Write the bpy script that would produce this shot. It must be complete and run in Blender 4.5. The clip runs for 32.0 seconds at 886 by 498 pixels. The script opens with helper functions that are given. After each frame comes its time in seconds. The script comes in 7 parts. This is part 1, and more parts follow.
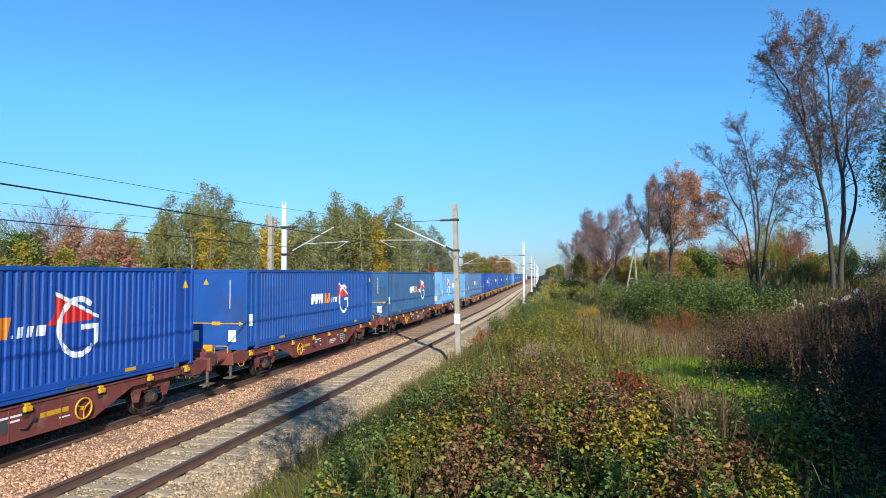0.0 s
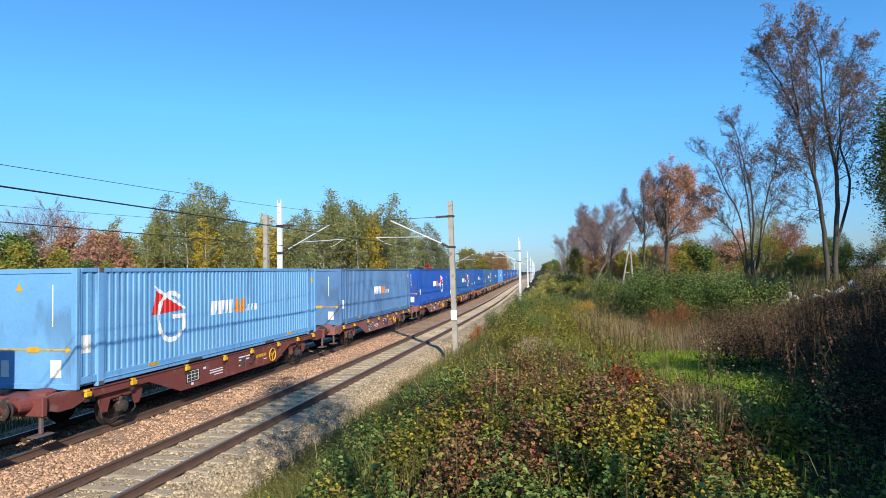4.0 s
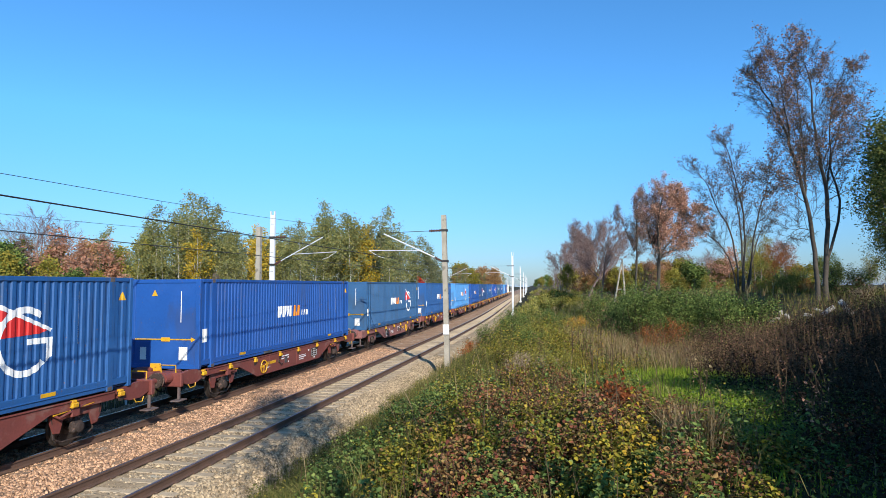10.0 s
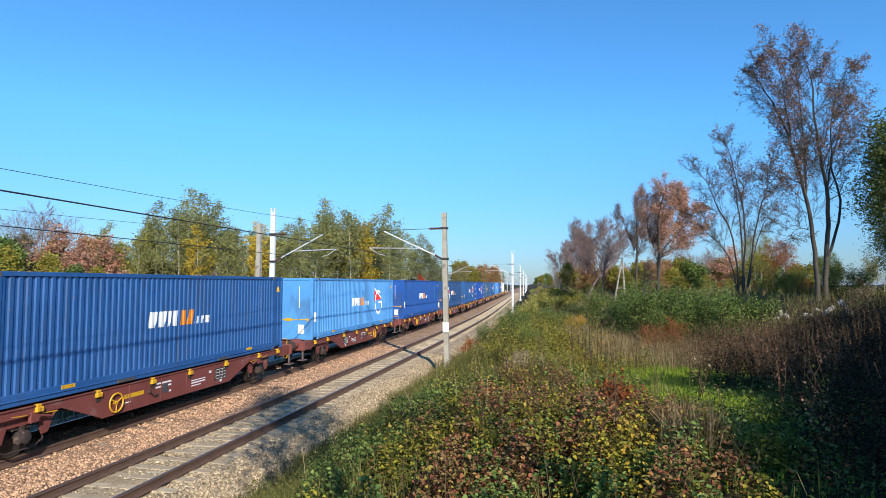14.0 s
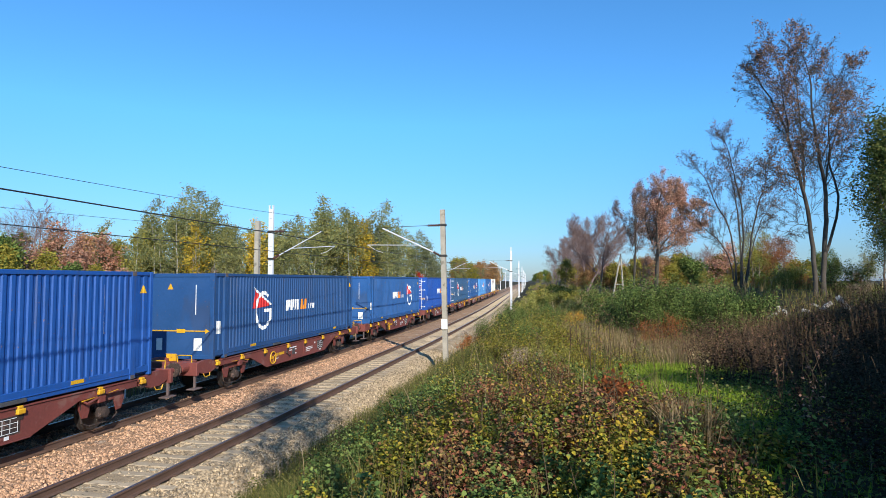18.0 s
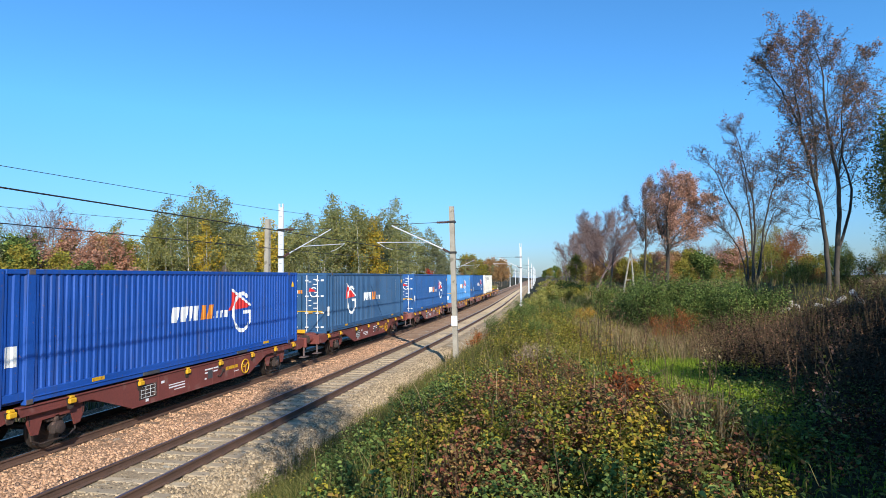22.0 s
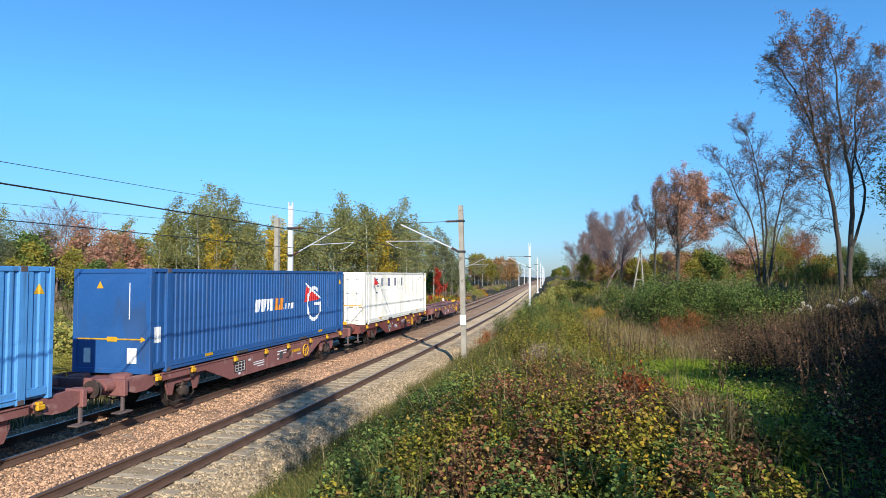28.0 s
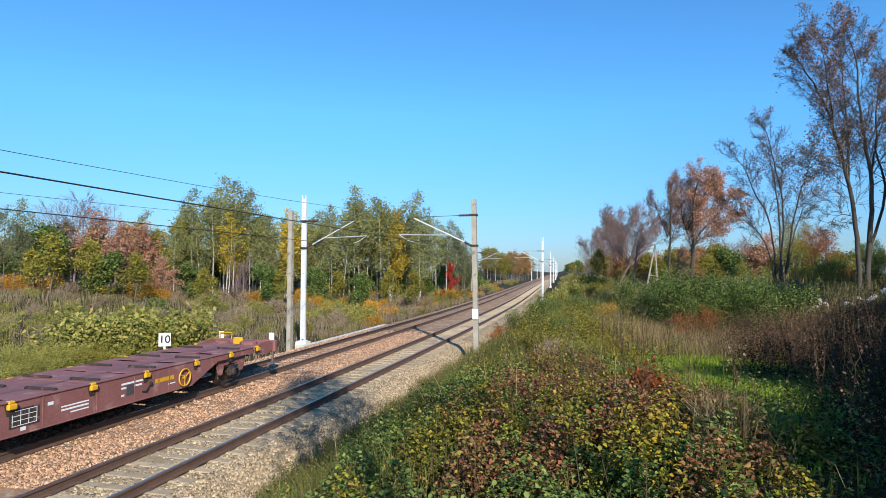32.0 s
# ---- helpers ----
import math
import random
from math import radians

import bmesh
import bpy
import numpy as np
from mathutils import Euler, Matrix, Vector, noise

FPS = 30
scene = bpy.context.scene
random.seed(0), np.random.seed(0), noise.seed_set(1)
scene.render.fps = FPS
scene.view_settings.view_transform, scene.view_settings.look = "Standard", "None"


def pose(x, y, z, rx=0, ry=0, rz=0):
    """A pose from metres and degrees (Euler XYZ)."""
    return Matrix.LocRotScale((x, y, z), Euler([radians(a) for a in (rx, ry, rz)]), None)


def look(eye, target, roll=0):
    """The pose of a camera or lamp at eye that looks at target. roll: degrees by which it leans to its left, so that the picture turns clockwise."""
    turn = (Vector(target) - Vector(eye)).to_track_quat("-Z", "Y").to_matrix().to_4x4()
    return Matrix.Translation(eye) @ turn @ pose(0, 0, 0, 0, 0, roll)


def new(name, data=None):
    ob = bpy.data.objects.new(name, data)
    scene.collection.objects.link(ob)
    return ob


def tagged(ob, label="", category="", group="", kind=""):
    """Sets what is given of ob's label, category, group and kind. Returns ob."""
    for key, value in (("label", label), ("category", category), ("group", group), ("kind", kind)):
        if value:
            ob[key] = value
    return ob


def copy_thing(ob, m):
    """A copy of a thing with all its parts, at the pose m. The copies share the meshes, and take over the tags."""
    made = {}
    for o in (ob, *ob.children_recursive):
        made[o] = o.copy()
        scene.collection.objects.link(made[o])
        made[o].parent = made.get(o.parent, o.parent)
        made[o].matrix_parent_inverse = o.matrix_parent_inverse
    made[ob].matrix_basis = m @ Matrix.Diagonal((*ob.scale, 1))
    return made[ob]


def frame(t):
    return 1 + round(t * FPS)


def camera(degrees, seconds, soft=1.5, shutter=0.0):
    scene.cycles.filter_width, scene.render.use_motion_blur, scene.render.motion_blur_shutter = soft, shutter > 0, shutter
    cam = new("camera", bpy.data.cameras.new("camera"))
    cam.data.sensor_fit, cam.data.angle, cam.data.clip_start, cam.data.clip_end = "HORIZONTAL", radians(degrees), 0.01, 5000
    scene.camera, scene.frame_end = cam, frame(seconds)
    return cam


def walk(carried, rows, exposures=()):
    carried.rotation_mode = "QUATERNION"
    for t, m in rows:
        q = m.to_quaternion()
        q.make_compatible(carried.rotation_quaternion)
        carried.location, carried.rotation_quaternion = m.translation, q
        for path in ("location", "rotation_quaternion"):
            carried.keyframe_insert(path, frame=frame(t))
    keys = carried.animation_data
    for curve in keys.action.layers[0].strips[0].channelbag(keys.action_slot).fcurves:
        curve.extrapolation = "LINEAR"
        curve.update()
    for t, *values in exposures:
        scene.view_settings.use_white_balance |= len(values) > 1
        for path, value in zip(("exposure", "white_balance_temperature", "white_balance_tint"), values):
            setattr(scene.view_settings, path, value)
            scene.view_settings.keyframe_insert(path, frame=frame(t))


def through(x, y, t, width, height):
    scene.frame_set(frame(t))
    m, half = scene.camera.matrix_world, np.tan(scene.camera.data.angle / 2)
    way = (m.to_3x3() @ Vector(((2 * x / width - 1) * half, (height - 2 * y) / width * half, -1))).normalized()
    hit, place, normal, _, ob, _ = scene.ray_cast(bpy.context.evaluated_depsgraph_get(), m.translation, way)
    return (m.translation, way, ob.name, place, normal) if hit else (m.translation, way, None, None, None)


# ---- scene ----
# Railway line in autumn, a container train rolling past. z = 0 is the top of the rails; y runs along the line.
H_EYE = 3.81
XN, XF = -8.58, -12.58          # centre lines of the near and the far track
PATH = ((0.0, 92.468, 0.293, 12.115), (0.5, 92.222, 0.439, 12.142), (1.0, 92.258, 0.326, 12.492), (1.5, 92.096, 0.659, 12.456),
        (2.0, 92.135, 0.582, 12.296), (2.5, 92.308, 0.455, 12.002), (3.0, 92.464, 0.322, 12.124), (3.5, 92.149, 1.093, 11.814),
        (5.5, 92.264, 0.3, 11.548), (6.0, 92.379, 0.304, 11.7), (6.5, 92.357, 0.369, 11.344), (7.0, 92.642, -0.135, 10.899),
        (7.5, 92.992, -0.468, 10.716), (8.0, 92.723, 0.313, 10.902), (8.5, 92.746, 0.067, 10.636), (9.0, 92.792, 0.098, 10.519),
        (9.5, 93.063, -0.104, 11.287), (10.0, 93.467, 0.23, 11.065), (10.5, 93.177, 0.441, 11.417), (11.0, 93.119, 0.103, 11.543),
        (11.5, 92.798, -0.049, 11.284), (12.0, 92.98, 0.148, 10.72), (12.5, 92.74, 0.07, 10.645), (13.0, 92.743, -0.164, 11.297),
        (13.5, 92.82, 0.029, 11.25), (14.0, 93.262, -0.1, 11.061), (14.5, 93.395, -0.131, 10.575), (16.5, 92.821, 0.368, 10.802),
        (17.0, 92.772, 0.08, 10.867), (17.5, 92.647, 0.155, 10.849), (18.0, 92.959, 0.059, 10.927), (18.5, 92.848, 0.417, 10.951),
        (19.0, 92.77, 0.337, 11.149), (19.5, 92.709, 0.405, 11.145), (20.0, 92.617, 0.0, 11.528), (20.5, 92.557, 0.115, 11.528),
        (21.0, 92.653, 0.213, 11.685), (21.5, 92.539, 0.188, 11.482), (22.0, 92.664, 0.461, 11.837), (22.5, 92.333, 0.67, 11.49),
        (23.0, 92.284, 0.537, 11.482), (23.5, 92.707, 0.421, 11.642), (24.0, 92.704, 0.533, 11.776), (24.5, 92.953, 0.554, 11.934),
        (25.0, 92.908, 0.701, 12.005), (25.5, 93.038, 0.84, 12.305), (27.5, 92.67, 0.199, 12.836), (28.0, 92.579, 0.201, 12.668),
        (28.5, 92.513, 0.095, 12.751), (29.0, 92.373, 0.113, 13.148), (29.5, 92.328, 0.234, 13.024), (30.0, 92.324, 0.12, 12.996),
        (30.5, 92.226, 0.04, 13.093), (31.0, 92.177, -0.069, 13.25), (31.5, 92.138, -0.079, 13.55), (32.0, 91.998, -0.252, 13.866))
cam = camera(72.61, 32.0, soft=0.5)
walk(cam, [(t, pose(0, 0, H_EYE, rx, ry, rz)) for t, rx, ry, rz in PATH])

# ---- daylight ----
SUN_EL, SUN_AZ = radians(28.7), math.atan2(0.49, -0.872)
world = bpy.data.worlds.new("sky")
scene.world = world
world.use_nodes = True
wn = world.node_tree.nodes
sky = wn.new("ShaderNodeTexSky")
sky.sky_type, sky.sun_disc = "NISHITA", False
sky.sun_elevation, sky.sun_rotation = SUN_EL, SUN_AZ
sky.air_density, sky.dust_density, sky.ozone_density = 1.0, 0.3, 2.2
# autumn haze: the sky pales towards the horizon and deepens overhead
where, split, rise = wn.new("ShaderNodeTexCoord"), wn.new("ShaderNodeSeparateXYZ"), wn.new("ShaderNodeMapRange")
rise.inputs[1].default_value, rise.inputs[2].default_value = 0.0, 0.25
haze, tint = wn.new("ShaderNodeMix"), wn.new("ShaderNodeMix")
haze.data_type = tint.data_type = "RGBA"
haze.inputs[6].default_value, haze.inputs[7].default_value = (0.47, 0.63, 0.98, 1), (0.6, 1.31, 1.84, 1)
tint.blend_type = "MULTIPLY"
tint.inputs[0].default_value = 1.0
for a, b in ((where.outputs["Generated"], split.inputs[0]), (split.outputs[2], rise.inputs[0]), (rise.outputs[0], haze.inputs[0]), (haze.outputs[2], tint.inputs[7]),
             (sky.outputs[0], tint.inputs[6]), (tint.outputs[2], wn["Background"].inputs[0])):
    world.node_tree.links.new(a, b)
wn["Background"].inputs[1].default_value = 0.088
sun = new("sun", bpy.data.lights.new("sun", "SUN"))
sun.data.energy, sun.data.angle, sun.data.color = 5.0, radians(0.53), (1.0, 0.93, 0.82)
sun.matrix_world = look((0.49 * 100, -0.872 * 100, math.tan(SUN_EL) * 100), (0, 0, 0))
scene.view_settings.exposure = 0.4
# ---- materials ----
def mat(name, c1, c2=None, rough=0.6, metal=0.0, scale=3.0, fine=40.0, bump=0.15, spread=0.0, c3=None, spec=0.5, island=0.0, streak=False):
    """Two colours mixed by broad and fine noise, a third for worn or dirty spots, and fine relief."""
    m = bpy.data.materials.new(name)
    m.use_nodes = True
    nt = m.node_tree
    N, L = nt.nodes, nt.links
    b = N["Principled BSDF"]
    b.inputs["Roughness"].default_value = rough
    b.inputs["Metallic"].default_value = metal
    b.inputs["Specular IOR Level"].default_value = spec
    tc = N.new("ShaderNodeTexCoord")
    n1, n2 = N.new("ShaderNodeTexNoise"), N.new("ShaderNodeTexNoise")
    for n, s in ((n1, scale), (n2, fine)):
        n.inputs["Scale"].default_value = s
        n.inputs["Detail"].default_value = 5
        L.new(tc.outputs["Object"], n.inputs["Vector"])
    mix = N.new("ShaderNodeMix")
    mix.data_type = "RGBA"
    mix.inputs[6].default_value = (*c1, 1)
    mix.inputs[7].default_value = (*(c2 or [v * 0.75 for v in c1]), 1)
    add = N.new("ShaderNodeMath")
    add.operation = "MULTIPLY_ADD"
    add.inputs[1].default_value = 0.5
    L.new(n2.outputs["Fac"], add.inputs[0])
    half = N.new("ShaderNodeMath")
    half.operation = "MULTIPLY"
    half.inputs[1].default_value = 0.5
    L.new(n1.outputs["Fac"], half.inputs[0])
    L.new(half.outputs[0], add.inputs[2])
    ramp = N.new("ShaderNodeMapRange")
    ramp.inputs[1].default_value, ramp.inputs[2].default_value = 0.36, 0.64
    L.new(add.outputs[0], ramp.inputs[0])
    L.new(ramp.outputs[0], mix.inputs[0])
    out = mix.outputs[2]
    if c3:
        n3 = N.new("ShaderNodeTexNoise")
        n3.inputs["Scale"].default_value = scale * 1.7
        n3.inputs["Detail"].default_value = 8
        if streak:
            mp = N.new("ShaderNodeMapping")
            mp.inputs["Scale"].default_value = (1.0, 7.0, 0.35)
            L.new(tc.outputs["Object"], mp.inputs["Vector"])
            L.new(mp.outputs[0], n3.inputs["Vector"])
        else:
            L.new(tc.outputs["Object"], n3.inputs["Vector"])
        r3 = N.new("ShaderNodeMapRange")
        r3.inputs[1].default_value, r3.inputs[2].default_value = 0.58, 0.66
        L.new(n3.outputs["Fac"], r3.inputs[0])
        m3 = N.new("ShaderNodeMix")
        m3.data_type = "RGBA"
        m3.inputs[7].default_value = (*c3, 1)
        L.new(r3.outputs[0], m3.inputs[0])
        L.new(out, m3.inputs[6])
        out = m3.outputs[2]
    if spread:
        oi, hsv, mr = N.new("ShaderNodeObjectInfo"), N.new("ShaderNodeHueSaturation"), N.new("ShaderNodeMapRange")
        mr.inputs[3].default_value, mr.inputs[4].default_value = 1 - spread, 1 + spread
        L.new(oi.outputs["Random"], mr.inputs[0])
        L.new(mr.outputs[0], hsv.inputs["Value"])
        L.new(out, hsv.inputs["Color"])
        out = hsv.outputs[0]
    if island:
        ge, hs, mi = N.new("ShaderNodeNewGeometry"), N.new("ShaderNodeHueSaturation"), N.new("ShaderNodeMapRange")
        mi.inputs[3].default_value, mi.inputs[4].default_value = 1 - island, 1 + island
        L.new(ge.outputs["Random Per Island"], mi.inputs[0])
        L.new(mi.outputs[0], hs.inputs["Value"])
        L.new(out, hs.inputs["Color"])
        out = hs.outputs[0]
    L.new(out, b.inputs["Base Color"])
    if bump:
        bp = N.new("ShaderNodeBump")
        bp.inputs["Strength"].default_value = bump
        bp.inputs["Distance"].default_value = 0.02
        L.new(n2.outputs["Fac"], bp.inputs["Height"])
        L.new(bp.outputs[0], b.inputs["Normal"])
    return m


def leaf_mat(name, cols, through=0.24, rough=0.65):
    """Leaves: each takes its own shade from a ramp, and lets some light through."""
    m = bpy.data.materials.new(name)
    m.use_nodes = True
    nt = m.node_tree
    N, L = nt.nodes, nt.links
    b = N["Principled BSDF"]
    b.inputs["Roughness"].default_value = rough
    b.inputs["Specular IOR Level"].default_value = 0.06
    geo, ramp, tr, ms = N.new("ShaderNodeNewGeometry"), N.new("ShaderNodeValToRGB"), N.new("ShaderNodeBsdfTranslucent"), N.new("ShaderNodeMixShader")
    while len(ramp.color_ramp.elements) < len(cols):
        ramp.color_ramp.elements.new(0.5)
    for i, (e, c) in enumerate(zip(ramp.color_ramp.elements, cols)):
        e.position = i / max(1, len(cols) - 1)
        e.color = (*c, 1)
    oi, hsv, mr = N.new("ShaderNodeObjectInfo"), N.new("ShaderNodeHueSaturation"), N.new("ShaderNodeMapRange")
    mr.inputs[3].default_value, mr.inputs[4].default_value = 0.8, 1.15
    L.new(oi.outputs["Random"], mr.inputs[0])
    L.new(mr.outputs[0], hsv.inputs["Value"])
    L.new(geo.outputs["Random Per Island"], ramp.inputs[0])
    L.new(ramp.outputs[0], hsv.inputs["Color"])
    L.new(hsv.outputs[0], b.inputs["Base Color"])
    L.new(hsv.outputs[0], tr.inputs["Color"])
    ms.inputs[0].default_value = through
    L.new(b.outputs[0], ms.inputs[1])
    L.new(tr.outputs[0], ms.inputs[2])
    L.new(ms.outputs[0], N["Material Output"].inputs[0])
    return m


# ---- mesh tools ----
class Mesh:
    """Collects points and faces of one part."""
    def __init__(self):
        self.v, self.f = [], []

    def add(self, vs, fs):
        o = len(self.v)
        self.v.extend(tuple(p) for p in vs)
        self.f.extend(tuple(i + o for i in f) for f in fs)
        return self

    def box(self, x0, x1, y0, y1, z0, z1, c=0.012):
        """A box with bevelled edges."""
        c = min(c, (x1 - x0) * 0.45, (y1 - y0) * 0.45, (z1 - z0) * 0.45)
        lo, hi = (x0, y0, z0), (x1, y1, z1)
        idx, vs = {}, []
        for sx in (0, 1):
            for sy in (0, 1):
                for sz in (0, 1):
                    s = (sx, sy, sz)
                    for ax in range(3):
                        p = []
                        for k in range(3):
                            e = hi[k] if s[k] else lo[k]
                            p.append(e if k == ax else e + (-c if s[k] else c))
                        idx[s, ax] = len(vs)
                        vs.append(p)
        fs = []
        for ax in range(3):
            a, b = (ax + 1) % 3, (ax + 2) % 3
            for e in (0, 1):
                q = []
                for u, w in ((0, 0), (1, 0), (1, 1), (0, 1)):
                    s = [0, 0, 0]
                    s[ax], s[a], s[b] = e, u, w
                    q.append(idx[tuple(s), ax])
                fs.append(q if e else q[::-1])
            for u in (0, 1):
                for w in (0, 1):
                    s0, s1 = [0, 0, 0], [0, 0, 0]
                    s0[a] = s1[a] = u
                    s0[b] = s1[b] = w
                    s0[ax], s1[ax] = 0, 1
                    q = [idx[tuple(s0), a], idx[tuple(s1), a], idx[tuple(s1), b], idx[tuple(s0), b]]
                    fs.append(q if u != w else q[::-1])
        for sx in (0, 1):
            for sy in (0, 1):
                for sz in (0, 1):
                    q = [idx[(sx, sy, sz), k] for k in range(3)]
                    fs.append(q if (sx + sy + sz) % 2 else q[::-1])
        return self.add(vs, fs)

    def tube(self, pts, radii, n=8, caps=True):
        pts = [Vector(p) for p in pts]
        if not hasattr(radii, "__len__"):
            radii = [radii] * len(pts)
        o = len(self.v)
        ref = None
        for i, (p, r) in enumerate(zip(pts, radii)):
            d = (pts[min(i + 1, len(pts) - 1)] - pts[max(i - 1, 0)])
            d = d.normalized() if d.length > 1e-9 else Vector((0, 0, 1))
            if ref is None:
                ref = Vector((1, 0, 0)) if abs(d.x) < 0.9 else Vector((0, 1, 0))
            u = d.cross(ref).normalized()
            w = u.cross(d)
            ref = w
            for k in range(n):
                a = 2 * math.pi * k / n
                self.v.append(tuple(p + (u * math.cos(a) + w * math.sin(a)) * r))
        for i in range(len(pts) - 1):
            for k in range(n):
                k2 = (k + 1) % n
                self.f.append((o + i * n + k, o + i * n + k2, o + (i + 1) * n + k2, o + (i + 1) * n + k))
        if caps:
            self.f.append(tuple(o + k for k in range(n))[::-1])
            self.f.append(tuple(o + (len(pts) - 1) * n + k for k in range(n)))
        return self

    def disc(self, c, axis, r, t, n=20):
        """A short cylinder, centre c, along an axis (0, 1, 2)."""
        a = Vector([1.0 if k == axis else 0.0 for k in range(3)])
        c = Vector(c)
        e = min(t * 0.2, r * 0.1)
        return self.tube([c - a * t / 2, c - a * (t / 2 - e), c + a * (t / 2 - e), c + a * t / 2], [r - e, r, r, r - e], n)

    def prism(self, outline, x0, x1):
        """An outline of (y, z) drawn out along x."""
        n = len(outline)
        vs = [(x0, y, z) for y, z in outline] + [(x1, y, z) for y, z in outline]
        fs = [tuple(range(n))[::-1], tuple(range(n, 2 * n))] + [(i, (i + 1) % n, n + (i + 1) % n, n + i) for i in range(n)]
        return self.add(vs, fs)

    def data(self, name, material, smooth=False):
        me = bpy.data.meshes.new(name)
        me.from_pydata(self.v, [], self.f)
        me.materials.append(material)
        if smooth:
            me.polygons.foreach_set("use_smooth", [True] * len(me.polygons))
        me.update()
        return me


def part(name, mb, material, parent=None, label="", smooth=False, at=None):
    ob = new(name, mb.data(name, material, smooth) if isinstance(mb, Mesh) else mb)
    if parent:
        ob.parent = parent
    if at is not None:
        ob.matrix_basis = at
    return tagged(ob, label) if label else ob


def thing(name, label, category, group="", kind="", at=None):
    ob = new(name)
    ob.empty_display_size = 0.2
    if at is not None:
        ob.matrix_basis = at
    return tagged(ob, label, category, group, kind)


def array_mesh(name, verts, quads, material, smooth=False):
    """A mesh from arrays of points and four-cornered faces."""
    me = bpy.data.meshes.new(name)
    verts, quads = np.asarray(verts, np.float32), np.asarray(quads, np.int32)
    me.vertices.add(len(verts))
    me.vertices.foreach_set("co", verts.ravel())
    k = quads.shape[1]
    me.loops.add(quads.size)
    me.loops.foreach_set("vertex_index", quads.ravel())
    me.polygons.add(len(quads))
    me.polygons.foreach_set("loop_start", np.arange(len(quads), dtype=np.int32) * k)
    me.materials.append(material)
    if smooth:
        me.polygons.foreach_set("use_smooth", [True] * len(quads))
    me.update(calc_edges=True)
    me.validate()
    return me


def smooth_step(a, b, v):
    u = np.clip((v - a) / (b - a), 0, 1)
    return u * u * (3 - 2 * u)


def bend(y):
    """How far the line has swung to the left at y: straight, a gentle curve, straight again."""
    y = np.asarray(y, float)
    k = 8.1e-4
    return -k * np.where(y < 30, 0, np.where(y < 90, (np.clip(y, 30, 90) - 30) ** 2 / 2, 1800 + 60 * (y - 90)))


def lumps(x, y):
    return 0.35 * np.sin(x * 0.31 + 1.3 * np.sin(y * 0.17)) * np.sin(y * 0.23 + 0.7) + 0.14 * np.sin(x * 1.1 + y * 0.6) * np.sin(y * 0.9 - x * 0.4)


